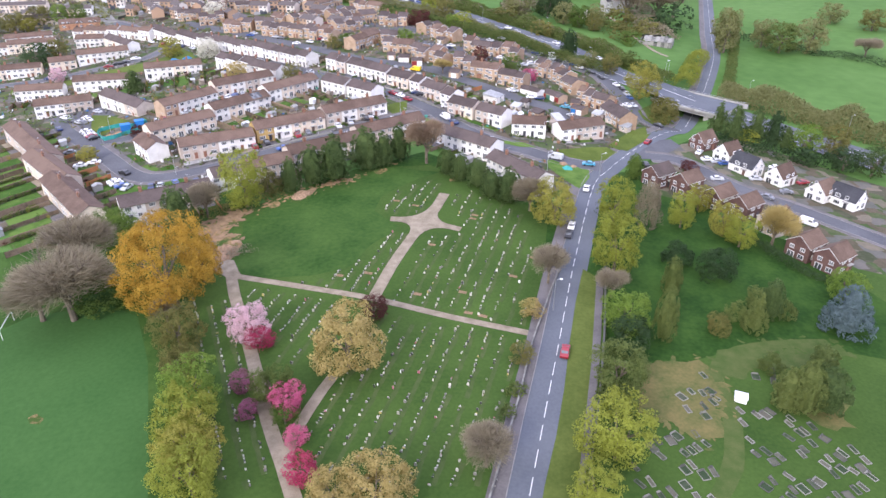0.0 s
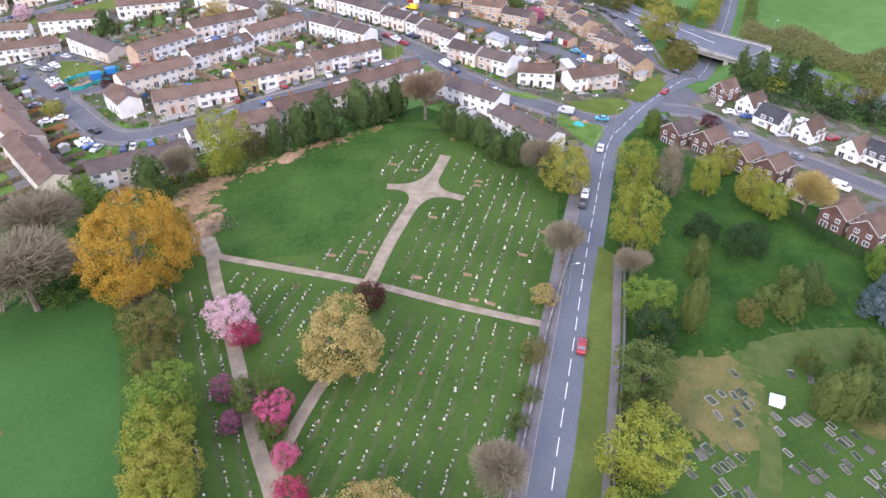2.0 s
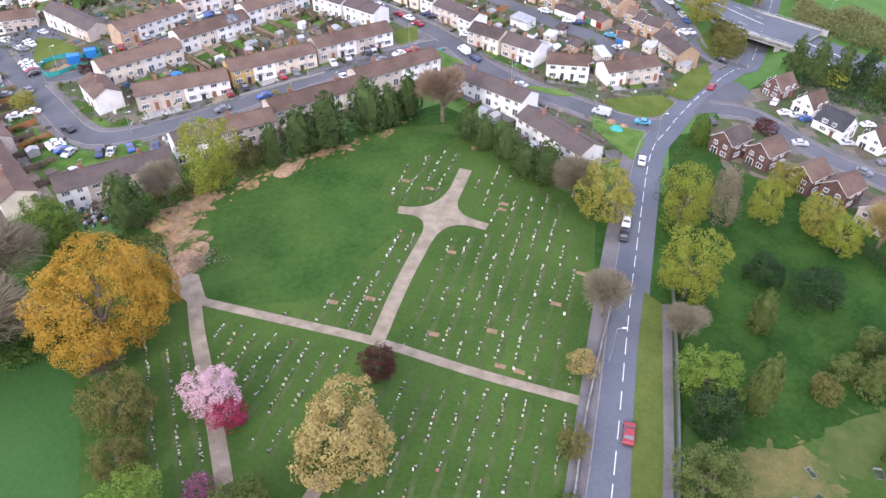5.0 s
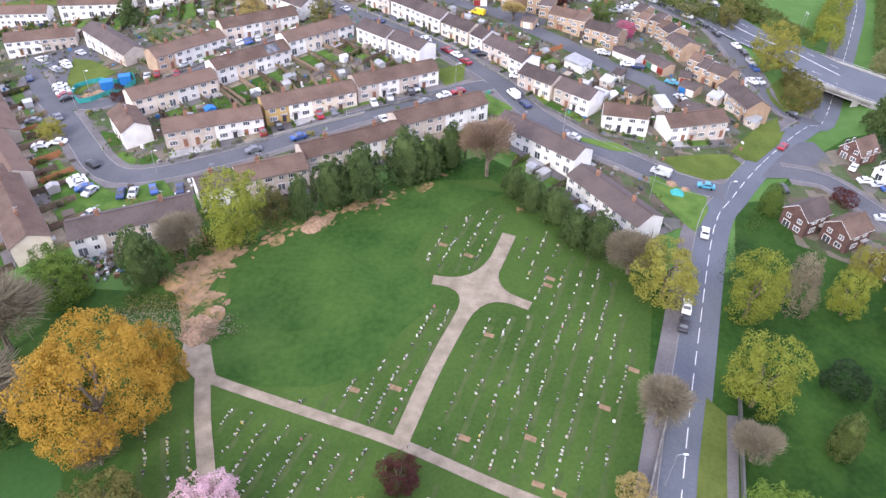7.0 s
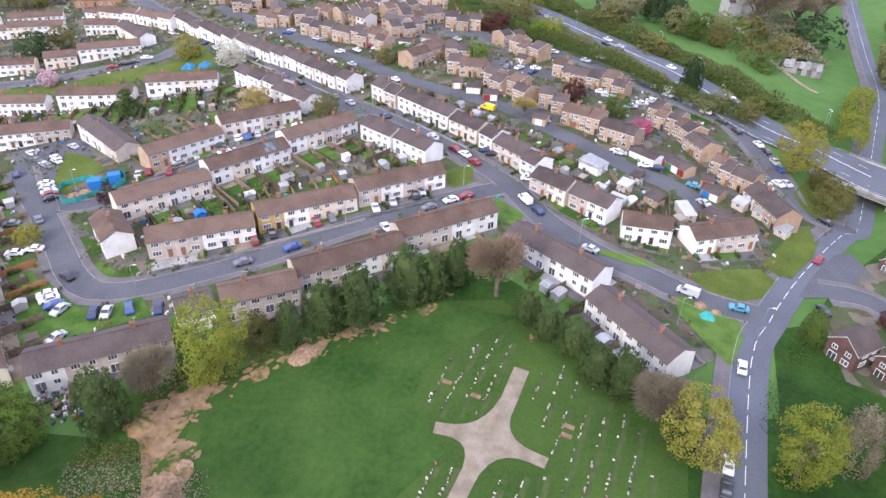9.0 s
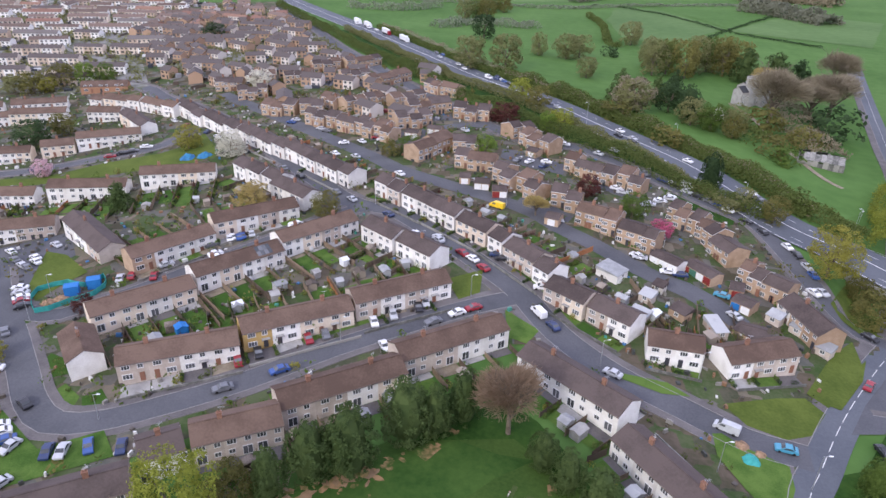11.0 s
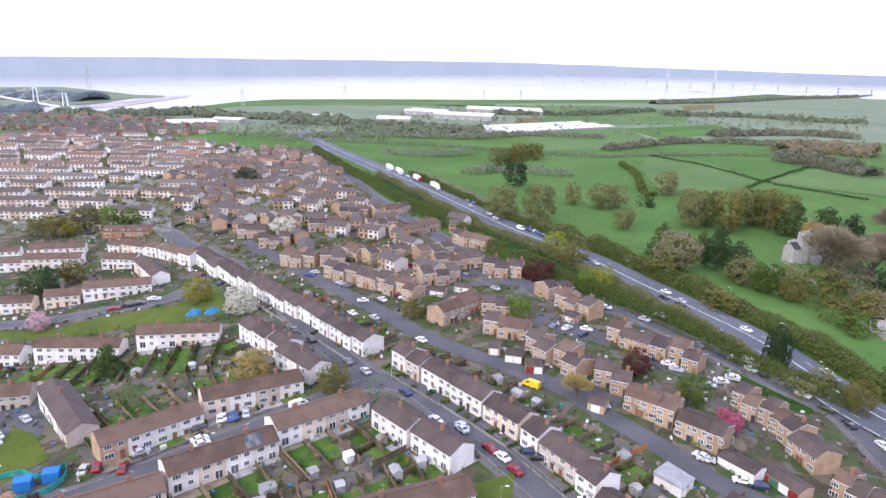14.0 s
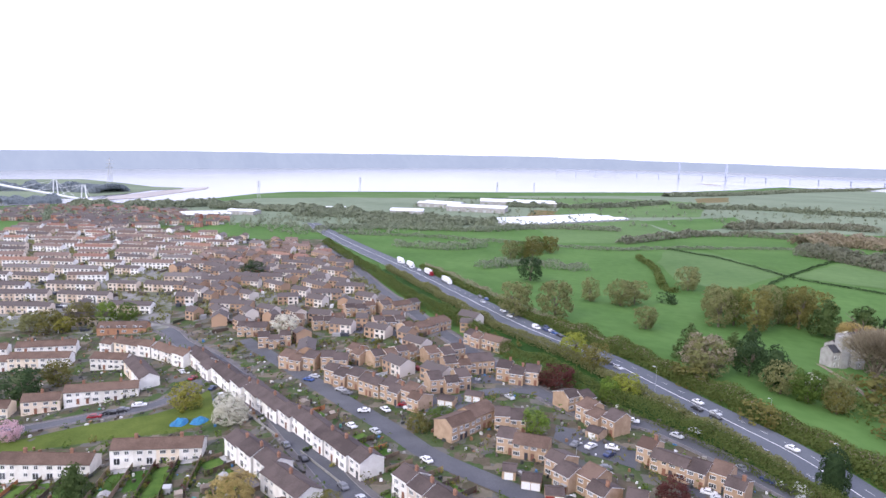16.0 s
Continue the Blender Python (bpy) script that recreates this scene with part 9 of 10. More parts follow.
plots(12.3, 148, 28.6, 129.5, 4, -1, 8, 10)
plots(26.4, 125.8, 45, 110.1, 4, -1, 8, 11)
plots(-6.5, 165.6, 11.7, 149.1, 4, -1, 8, 12)
plots(-25.6, 182.5, -5.5, 164.3, 4, -1, 8, 13)
plots(-24, 150.8, -3.1, 133.1, 4, 1, 7, 14)
plots(-86.5, 128.6, -70.8, 146.5, 4, -1, 8, 15)
plots(-71.5, 149.6, -50.8, 165, 4, -1, 8, 16)
plots(-81.9, 101.2, -63.9, 117, 4, 1, 6, 17)
plots(-64.8, 119.3, -47.5, 136.4, 4, 1, 6, 18)
plots(-48.4, 138, -31, 155.4, 4, 1, 6, 19)
plots(-54.2, 205.3, -35.1, 186.3, 4, -1, 8, 20)
plots(-85.9, 235.7, -65.5, 215.6, 3, -1, 8, 21)
plots(-80, 200.5, -59.3, 182.1, 3, 1, 7, 22)
gardens(-168.6, 181.1, -148.9, 184.7, 4, -1, 14, seed=1)
gardens(-143.5, 184.3, -117.8, 189.3, 4, -1, 26, seed=2)
gardens(-113.9, 192.1, -89.6, 199.5, 4, -1, 26, seed=3)
gardens(-86.5, 128.6, -70.8, 146.5, 4, 1, 27, seed=4)
gardens(-71.5, 149.6, -50.8, 165, 4, 1, 27, seed=5)
gardens(-81.9, 101.2, -63.9, 117, 4, -1, 19, seed=6)
gardens(-64.8, 119.3, -47.5, 136.4, 4, -1, 19, seed=7)
gardens(-48.4, 138, -31, 155.4, 4, -1, 20, seed=8)
gardens(-66, 84.7, -44, 94.7, 4, 1, 17, seed=9)
gardens(-44.2, 96.8, -22.4, 109.2, 4, 1, 18, seed=10)
gardens(-22.2, 110.4, -0.8, 123.2, 4, 1, 17, seed=11)
gardens(-70, 43.2, -48.4, 55.1, 4, -1, 11, seed=12)
gardens(-41.6, 64.1, -27.6, 71.2, 3, -1, 10, seed=13)
gardens(-29.1, 74.1, -7.4, 87.8, 4, -1, 10, seed=14)
gardens(-8.8, 90.8, 13.1, 105.2, 4, -1, 11, seed=15)
gardens(19.5, 97.1, 38, 79.4, 4, -1, 11, seed=16)
gardens(36.8, 74.7, 49.6, 55.4, 4, -1, 9, seed=17)
gardens(46.6, 106.4, 58.5, 104.5, 2, 1, 13, seed=80)
gardens(62.5, 103.4, 79.3, 108.7, 3, 1, 13, seed=81)
gardens(12.3, 148, 28.6, 129.5, 4, 1, 15, seed=18)
gardens(26.4, 125.8, 45, 110.1, 4, 1, 14, seed=19)
gardens(-6.5, 165.6, 11.7, 149.1, 4, 1, 14, seed=20)
gardens(-25.6, 182.5, -5.5, 164.3, 4, 1, 13, seed=21)
gardens(-54.2, 205.3, -35.1, 186.3, 4, 1, 13, seed=22)
gardens(-85.9, 235.7, -65.5, 215.6, 3, 1, 13, seed=23)
gardens(-24, 150.8, -3.1, 133.1, 4, -1, 14, seed=24)
gardens(-80, 200.5, -59.3, 182.1, 3, -1, 13, seed=25)
gardens(-166.7, 240.1, -144, 251.5, 4, 1, 12, seed=26)
gardens(-138.1, 120.7, -108.2, 85.4, 4, -1, 22, seed=60)
gardens(-138.1, 120.7, -108.2, 85.4, 4, 1, 12, seed=70, sheds=0.2)
gardens(-114, 86.7, -93.1, 64.4, 3, -1, 22, seed=61)
gardens(-114, 86.7, -93.1, 64.4, 3, 1, 12, seed=71, sheds=0.2)
gardens(-98.3, 66, -76.6, 40.4, 4, -1, 22, seed=62)
gardens(-98.3, 66, -76.6, 40.4, 4, 1, 12, seed=72, sheds=0.2)


# ---- back buildings and fences behind the avenue ----
annex(43.3, 137.7, 5.5, 6.5, 2.3, 50, "white", "pale", "house_extension", "white-walled back building with a pale flat roof")
annex(47.2, 118.5, 4.5, 3.4, 2.2, -40, "pebble", "pale", "house_extension", "small back building with a pale flat roof")
annex(51.0, 127.8, 3.4, 3.0, 2.1, -40, "pebble", "pale", "house_extension", "small grey back building with a pale roof")
annex(55.2, 133.4, 3.0, 2.6, 2.0, -40, "stone", "dark", "house_extension", "small stone outbuilding with a dark roof")
annex(58.2, 122.3, 4.6, 3.4, 2.3, -50, "brick", "dark", "house_extension", "brick outbuilding with a dark sloping roof")
annex(65.8, 118.0, 3.2, 6.5, 2.1, 12, "pebble", "pale", "house_extension", "long grey shed with a pale roof")
annex(74.1, 115.8, 9.0, 3.6, 2.3, -52, "brick", "dark", "house_extension", "long brick back building with a dark roof")
annex(83.2, 126.4, 3.6, 2.8, 2.2, -48, "pebble", "pale", "house_extension", "pale lean-to with a pale roof")
annex(87.9, 123.0, 3.6, 2.8, 2.2, -48, "pebble", "pale", "house_extension", "pale lean-to with a pale roof")
annex(91.2, 115.2, 3.6, 2.8, 2.2, -48, "pebble", "pale", "house_extension", "pale lean-to with a pale roof")
fence_run(29.1, 140.5, 39.6, 150.1, FENCE_OR)
fence_run(54.6, 107.4, 62.5, 126.9)
fence_run(59.7, 108.7, 63.5, 127.0)
fence_run(58.7, 138.1, 46.1, 125.2)
fence_run(69.4, 111.1, 73.1, 129.4)
fence_run(64.5, 107.7, 64.8, 115.7)
fence_run(51.5, 117.4, 55.0, 107.5)
fence_run(47.9, 135.5, 53.5, 117.5)


area("front_lawn", [(-86.4, 88.6), (-86.0, 91.8), (-81.4, 90.2), (-77.7, 85.0), (-81.9, 83.4)], LAWNS[0], "small mown lawn on a corner plot", 0.06, "lawn", 3, 0.4)
area("front_lawn", [(-78.1, 78.5), (-76.4, 81.8), (-71.2, 78.1), (-70.8, 74.7), (-75.4, 75.3)], LAWNS[0], "small mown lawn on a corner plot", 0.06, "lawn", 3, 0.4)
area("front_lawn", [(-70.8, 78.1), (-68.1, 80.7), (-64.3, 76.7), (-65.7, 74.2), (-68.8, 74.9)], LAWNS[0], "small mown lawn on a corner plot", 0.06, "lawn", 3, 0.4)


# ---- road markings ----
dashes(MAIN, 6.0, 4.0, 0.15, 0.0, 0.075)
dashes(MOTORWAY, 9.0, 3.0, 0.2, 6.0, 0.38, land=ground0)
dashes(MOTORWAY, 9.0, 3.0, 0.2, -6.0, 0.38, land=ground0)
dashes(MOTORWAY, 4.0, 4.0, 0.45, 1.2, 0.38, land=ground0)
dashes(MOTORWAY, 4.0, 4.0, 0.3, -9.6, 0.38, land=ground0)


# ---- cemetery ----
grave_rows([(-7.7, -50), (-9.1, -46.1), (-4, -25.2), (1.6, -4.5), (18, -9), (33.1, -14.3), (24.8, -48.2), (23.5, -52)], (0.32, 0.95), 3.3, 1.04, 0.81, 3)
grave_rows([(-34.7, 0.1), (-32, 1.7), (-25.9, -14.1), (-18.8, -33.6), (-13.6, -46.9), (-14.2, -50.7), (-17.5, -50.5), (-25.5, -30.8)], (0.35, -0.94), 3.0, 0.88, 0.81, 4)
grave_rows([(-29.1, 6.3), (-0.2, -2.1), (-7.7, -8.5), (-11.4, -22.2), (-16.8, -20.5), (-21.5, -14.3)], (0.32, 0.95), 3.3, 1.04, 0.81, 5)
grave_rows([(2.6, -0.3), (6.6, 10.9), (12.2, 27), (18.9, 29.3), (24.5, 30.5), (20.7, 49.5), (26.6, 56.3), (40.5, 43.1), (41.2, 24.2), (34.4, -9.8)], (0.32, 0.95), 3.2, 1.04, 0.7, 6, 9)
grave_rows([(-0.4, 43.2), (4.6, 53.4), (17.4, 63.8), (19, 55.9), (14.8, 41.8), (6.3, 39.4)], (0.32, 0.95), 3.0, 0.99, 0.8, 7, 4)
grave_rows([(-18.4, 7.6), (-10.7, 9.3), (-4.9, 14.3), (1.1, 23.3), (5, 30.2), (9.4, 29.7), (5.3, 16.3), (0.7, 2.5)], (0.32, 0.95), 3.0, 0.99, 0.98, 8, 5)
grave_rows([(-39.9, 4.2), (-37.2, 5), (-30, -16.9), (-22.5, -35.7), (-17.9, -48.6), (-20.4, -48.5), (-30.5, -22.6)], (0.35, -0.94), 3.2, 0.94, 0.65, 9)


def old_graves(poly, turn, across, along, chance, seed):
    """Old kerbed graves in uneven rows over a plot."""
    rnd = random.Random(seed)
    a = radians(turn)
    xs, ys = [p[0] for p in poly], [p[1] for p in poly]
    cx, cy = sum(xs) / len(xs), sum(ys) / len(ys)
    for j in range(-14, 15):
        for i in range(-22, 23):
            u, v = i * across + rnd.uniform(-0.5, 0.5), j * along + rnd.uniform(-0.7, 0.7)
            x, y = cx + math.cos(a) * u - math.sin(a) * v, cy + math.sin(a) * u + math.cos(a) * v
            if rnd.random() < chance * (0.9 + 0.7 * noise.noise((x * 0.16, y * 0.16, seed))) and inside(x, y, poly):
                grave(round(x, 1), round(y, 1), turn + rnd.uniform(-14, 14), rnd.choice((0.8, 0.9, 1.0, 1.5)), rnd.choice((1.7, 1.9, 2.1)), rnd.choice((0.3, 0.5, 0.7)))


old_graves([(71.5, -33.8), (78.0, -34.5), (84.0, -36.0), (88.1, -38.8), (89.4, -47.7), (81.6, -59.5), (60.8, -59.0), (63.9, -48.2)], 22, 1.9, 3.1, 0.62, 5)
old_graves([(52.9, -38.4), (61.6, -40.4), (61.4, -47.6), (55.9, -58.5), (44.0, -58.5), (46.3, -49.1)], 20, 1.9, 3.1, 0.72, 6)
old_graves([(62.9, -23.2), (69.0, -22.5), (69.5, -27.7), (65.9, -36.9), (59.8, -35.4)], 20, 2.0, 3.2, 0.5, 7)
old_graves([(77.8, -23.2), (85.1, -22.9), (81.6, -27.6), (76.0, -28.0)], -20, 2.0, 3.0, 0.8, 8)
_t = thing("stone_tomb", 72.5, -31.5, ground(72.5, -31.5), -25, "small flat-roofed white stone tomb among graves", "tomb")
_b = Build()
_b.box(-1.1, 1.1, -0.85, 0.85, -0.2, 1.2)
part("wall", _b.mesh("wall", WALLS["white"]), _t)
_b = Build()
_b.box(-1.25, 1.25, -1.0, 1.0, 1.2, 1.36, taper=0.06)
part("roof", _b.mesh("roof", SHEETING), _t)
wall_run([(58.3, 15.6), (53.2, -4), (49.2, -18.3), (44.6, -33.1), (40.5, -45.4), (38, -52.7), (31, -74)], 1.3, 0.35, STONE_DARK, "weathered stone wall along the old cemetery")
wall_run([(48, 17.4), (42.3, 3.6), (37.7, -8.2), (34.5, -16.9), (30.3, -30.4), (26.1, -42.9), (22.7, -52.4), (15.8, -74)], 0.9, 0.3, STONE_DARK, "low dark stone wall beside the pavement")


# ---- vehicles ----
car(-32.9, 87.8, 216, "blue")
car(-42.7, 81.4, 210, "grey")
car(-80.9, 75, 145, "black")
car(-101.9, 99.4, 130, "grey")
car(-68.4, 62.6, 285, "navy")
car(-65.7, 62.9, 280, "silver")
car(-61.5, 64.3, 299, "blue")
car(-72.2, 54.9, 245, "silver")
car(-81.9, 68.5, 215, "white")
car(-80.4, 66.8, 215, "white")
car(-78.2, 64.9, 215, "blue")
car(-76.1, 63.5, 255, "silver")
car(-16.1, 106.9, 290, "white")
car(-12.1, 110.3, 288, "silver")
car(-6.5, 114, 288, "black")
car(-5.1, 116.3, 288, "silver")
car(3, 112.8, 213, "white")
car(6.9, 115.4, 210, "red")
car(-2.3, 108.5, 213, "grey")
car(-12.2, 97.9, 295, "white")
car(-9.8, 98.1, 295, "silver")
car(-42.7, 90.2, 296, "red")
car(-39.2, 93.3, 296, "black")
car(-29.7, 99.2, 298, "red")
car(-26.3, 101.2, 295, "grey")
car(-118.1, 145.7, 147, "silver")
car(-118.1, 131.5, 147, "grey")
car(-117.5, 134.9, 147, "white")
car(-119.3, 137.5, 147, "white")
car(-120.2, 132.8, 147, "silver")
car(-130, 142, 147, "white")
car(-125, 136.5, 147, "grey")
car(-125.2, 126.5, 127, "navy")
car(-112, 119.7, 192, "white")
car(-110.1, 117.2, 192, "silver")
car(-108.1, 114.7, 42, "white")
car(-106.8, 113, 42, "red")
car(-105.1, 110.7, 42, "black")
car(22.7, 115.8, 118, "white", van=True)
car(25.8, 111, 118, "navy")
car(23.9, 127.4, 178, "white")
car(-4.6, 149.8, 131, "silver")
car(2.6, 141.8, 131, "red")
car(5.7, 138.9, 131, "white")
car(8.7, 134.5, 131, "red")
car(13.9, 140.1, 181, "black")
car(12.2, 142, 181, "navy")
car(37.7, 96, 146, "silver")
car(-13.3, 169.3, 195, "white", van=True)
car(-10.8, 170.9, 195, "silver")
car(-134.9, 238, 25, "white")
car(-146, 228.3, 25, "red")
car(-141.3, 231.5, 25, "black")
car(-139.1, 233.9, 25, "grey")
car(-172.1, 216.8, 13, "navy")
car(-65, 147.9, 117, "white")
car(-62.1, 148.6, 117, "blue")
car(-59.8, 149.8, 117, "silver")
car(-77.9, 125.2, 107, "red")
car(-86.7, 124.1, 107, "silver")
car(-84.2, 125.4, 107, "red")
car(-69.2, 142.8, 46, "grey")
car(-77.5, 131.6, 47, "silver")
car(-66, 137.6, 46, "white")
car(75, 207.3, 313, "white")
car(80.2, 206.4, 313, "white", van=True)
car(83.5, 197.9, 313, "navy")
car(87.2, 194.1, 319, "blue")
car(89.9, 190.2, 319, "white")
car(93.8, 183.7, 319, "black")
car(97.4, 177.5, 283, "black")
car(102.4, 169.7, 283, "white")
car(103.7, 165.1, 276, "black")
car(104.1, 158.5, 276, "silver")
car(104.2, 153.9, 276, "blue")
car(100.2, 143.8, 294, "white")
car(102.9, 144.7, 294, "silver")
car(108.8, 128, 301, "black")
car(52.9, 148.9, 166, "silver")
car(59.5, 143, 174, "white")
car(62.8, 142.2, 174, "navy")
car(72.2, 134.8, 150, "teal")
car(61.7, 185.3, 13, "silver")
car(67, 189.4, 13, "silver")
car(71.3, 193.9, 13, "white")
car(72.8, 125.8, 120, "silver")
car(58.4, 83.1, 148, "silver", van=True)
car(68.9, 79.5, 166, "teal")
car(96.9, 104.5, 51, "red")
car(63.7, 60.1, 71, "white")
car(53.9, 35.5, 71, "white")
car(52.1, 30.5, 71, "black")
car(-95, 85.8, 190, "white")
car(-98.9, 84.1, 190, "white")
car(-108.1, 97.6, 192, "grey")
car(-55.3, 64.5, 289, "navy")
car(41.3, -18.3, 72, "red")
car(114, 98, 52, "white")
car(114.4, 91.6, 2, "white")
car(117.3, 90.3, 2, "silver")
car(119.4, 88.8, 2, "blue")
car(125.2, 76.3, 359, "silver")
car(131.1, 66.8, 353, "grey")
car(137.8, 88, 359, "white")
car(141.3, 75.6, 13, "red")
car(126.4, 44.4, 310, "white", van=True)
car(89.2, 82.7, 94, "black")
car(111, 74.3, 349, "silver")
car(122.2, 61.6, 315, "grey")
car(71.8, 209.1, 310, "navy")
car(75.8, 205.7, 313, "black")
car(78.6, 201.3, 313, "silver")
car(81.4, 198.6, 313, "black")
car(84.7, 195.9, 313, "grey")
car(51.5, 230.9, 318, "silver")
car(39, 238.5, 350, "white")
car(19.4, 215, 60, "grey")
car(23.9, 214.7, 50, "white")
car(28.9, 210.6, 50, "navy")
car(-52.9, 310.5, 299, "silver")
car(-29.9, 237.8, 175, "red")
car(-33.8, 236.3, 175, "blue")
car(-11.4, 239.7, 349, "white")
car(-77.6, 278.6, 192, "silver")
car(-73.1, 275.9, 192, "navy")
car(-67.1, 272.5, 192, "silver")
car(53, 195.9, 340, "white")
car(54.8, 193, 340, "silver")
car(-140.7, 396.1, 298, "silver")
car(-134.7, 399.5, 298, "blue")
car(-70.5, 326.3, 299, "white")
car(-59.7, 330.1, 299, "grey")
car(-34.7, 174.7, 130, "silver")
car(-4.5, 148.5, 131, "silver")
car(-11.4, 151.5, 135, "white")
car(-13.6, 167, 195, "white")
car(-41.2, 180.3, 130, "grey")
car(-21.2, 163.8, 135, "navy")
car(-64.6, 135.7, 46, "white")
car(-65.4, 147, 117, "white")
car(-62.8, 147.7, 117, "blue")
car(-47.5, 154.7, 47, "white", van=True)
car(-65.7, 203.2, 128, "grey")
car(-57.2, 194.8, 130, "black")
car(-83.5, 230.5, 189, "red")
car(-79.5, 226.9, 189, "red")
car(-86.9, 234.7, 189, "silver")
car(12.1, 172.7, 148, "yellow", van=True)
car(62.5, 185.9, 343, "silver")
car(66.8, 189.8, 343, "white")
car(70.8, 192.8, 343, "silver")
car(30.2, 215.5, 350, "white")
car(26.6, 201.6, 188, "grey")
car(-49, 229.7, 195, "white")
car(-36.9, 236, 195, "red")
car(-34.3, 233.3, 195, "white")
car(-24.3, 242.6, 195, "red")
car(-62.8, 248.8, 162, "silver")
car(-59.7, 245.6, 162, "grey")
car(-77.7, 263.2, 162, "silver")
car(-78.9, 259.7, 162, "blue")
car(-71.1, 384.7, 298, "white")
car(-1.6, 248.4, 309, "silver")
car(-42.1, 231.1, 135, "white")
car(-49.9, 217.6, 135, "white")
car(-41.2, 214, 135, "silver")
car(52.1, 149.7, 136, "white")
car(-22.2, 197, 135, "white")
car(-135.9, 237.9, 25, "white")
car(-146.5, 228, 25, "red")
car(-139.3, 233, 25, "black")
car(-143, 231.6, 25, "black")
car(-146.7, 283.2, 141, "white")
car(-138.5, 272.8, 134, "white")
car(-129.1, 264.7, 84, "red")
car(-114.6, 253, 84, "navy")
car(-107.3, 245.1, 130, "white")
car(66.2, 213.9, 310, "grey")
car(30.5, 165.6, 194, "silver")
car(58.3, 237.2, 318, "silver")
car(31.4, 307.3, 307, "white", z=ground0(31.4, 307.3) + 0.36)
car(69.1, 255.9, 305, "silver", z=ground0(69.1, 255.9) + 0.36)
car(40.3, 294.5, 303, "silver", z=ground0(40.3, 294.5) + 0.36)
car(63.3, 257.7, 305, "black", z=ground0(63.3, 257.7) + 0.36)
car(10.9, 347.2, 307, "navy", z=ground0(10.9, 347.2) + 0.36)
car(15.2, 342.3, 307, "blue", z=ground0(15.2, 342.3) + 0.36)
car(-25.1, 407.5, 299, "silver", z=ground0(-25.1, 407.5) + 0.36)
car(-7.8, 372.7, 299, "white", z=ground0(-7.8, 372.7) + 0.36)
car(104.8, 204.7, 295, "grey", z=ground0(104.8, 204.7) + 0.36)
car(6.5, 349.7, 307, "white", van=True, z=ground0(6.5, 349.7) + 0.36)
car(-105.9, 551.1, 302, "white", van=True, z=ground0(-105.9, 551.1) + 0.36)
car(-92.1, 529.1, 302, "white", van=True, z=ground0(-92.1, 529.1) + 0.36)
car(-71.4, 499.4, 299, "red", van=True, z=ground0(-71.4, 499.4) + 0.36)
car(-83.9, 518.9, 299, "white", z=ground0(-83.9, 518.9) + 0.36)
car(-23.9, 416.9, 299, "blue", z=ground0(-23.9, 416.9) + 0.36)
car(-28.4, 423.6, 299, "grey", z=ground0(-28.4, 423.6) + 0.36)
car(-12.1, 385.1, 299, "white", z=ground0(-12.1, 385.1) + 0.36)
car(11.5, 353.4, 299, "navy", z=ground0(11.5, 353.4) + 0.36)
car(13.8, 345.4, 299, "white", z=ground0(13.8, 345.4) + 0.36)
car(17.7, 337.6, 299, "black", z=ground0(17.7, 337.6) + 0.36)
car(65.3, 265.3, 304, "white", z=ground0(65.3, 265.3) + 0.36)
car(68.2, 251.9, 304, "black", z=ground0(68.2, 251.9) + 0.36)
car(37.0, 301.1, 299, "grey", z=ground0(37.0, 301.1) + 0.36)
car(87.2, 234.9, 304, "white", z=ground0(87.2, 234.9) + 0.36)
car(104.0, 209.0, 304, "white", z=ground0(104.0, 209.0) + 0.36)


def lorry(x, y, turn, colour):
    top = thing("lorry", x, y, ground0(x, y) + 0.36, turn, f"{colour} articulated lorry on the carriageway", "lorry", "lorries")
    b = Build()
    b.box(-7, 4, -1.25, 1.25, 1.1, 4.0, taper=0.05)
    part("trailer", b.mesh("trailer", PAINT["white"]), top)
    b = Build()
    b.box(4.6, 7, -1.2, 1.2, 0.6, 3.2, taper=0.15)
    part("cab", b.mesh("cab", PAINT[colour]), top)
    for sx in (-6, -4.8, -3.6, 3.4, 6.2):
        for sy in (-1.0, 1.0):
            part("wheel", shared("wheel", wheel_mesh), top, at=Matrix.Translation((sx, sy, 0.5)) @ Matrix.Scale(1.55, 4))


lorry(-55.5, 469.2, 299, "white")
lorry(-73.4, 501.4, 299, "red")
lorry(-93.8, 535.4, 299, "white")
lorry(-105.7, 554.8, 299, "white")


# ---- street lamps ----
street_lamp(133.2, 190.3, 200, 10.0)
street_lamp(94.1, 221.1, 200, 10.0)
street_lamp(91.2, 209.4, 200, 10.0)
street_lamp(86, 253.3, 200, 10.0)
street_lamp(51.2, 271.4, 200, 10.0)
street_lamp(53.5, 71.7, 0, 7.0)
street_lamp(56.9, 98.6, 0, 7.0)
street_lamp(-101.4, 116.6, 0, 6.0)
street_lamp(-99.7, 105.1, 0, 6.0)
street_lamp(-63.7, 71.8, 0, 6.0)
street_lamp(6, 121.2, 0, 6.0)
street_lamp(-22.5, 100, 0, 6.0)
street_lamp(41.6, -3.4, 0, 8.0)
street_lamp(15.1, 174.5, 0, 6.0)
street_lamp(19, 203.3, 0, 6.0)
street_lamp(35.3, 98.4, 0, 7.0)
street_lamp(70.2, 70.3, 0, 8.0)
street_lamp(-26.6, 172, 0, 6.0)
street_lamp(96.7, 196.3, 200, 9.0)
street_lamp(130.2, 186.4, 20, 10.0)
street_lamp(160.2, 161.8, 20, 10.0)
street_lamp(183.5, 122, 20, 10.0)


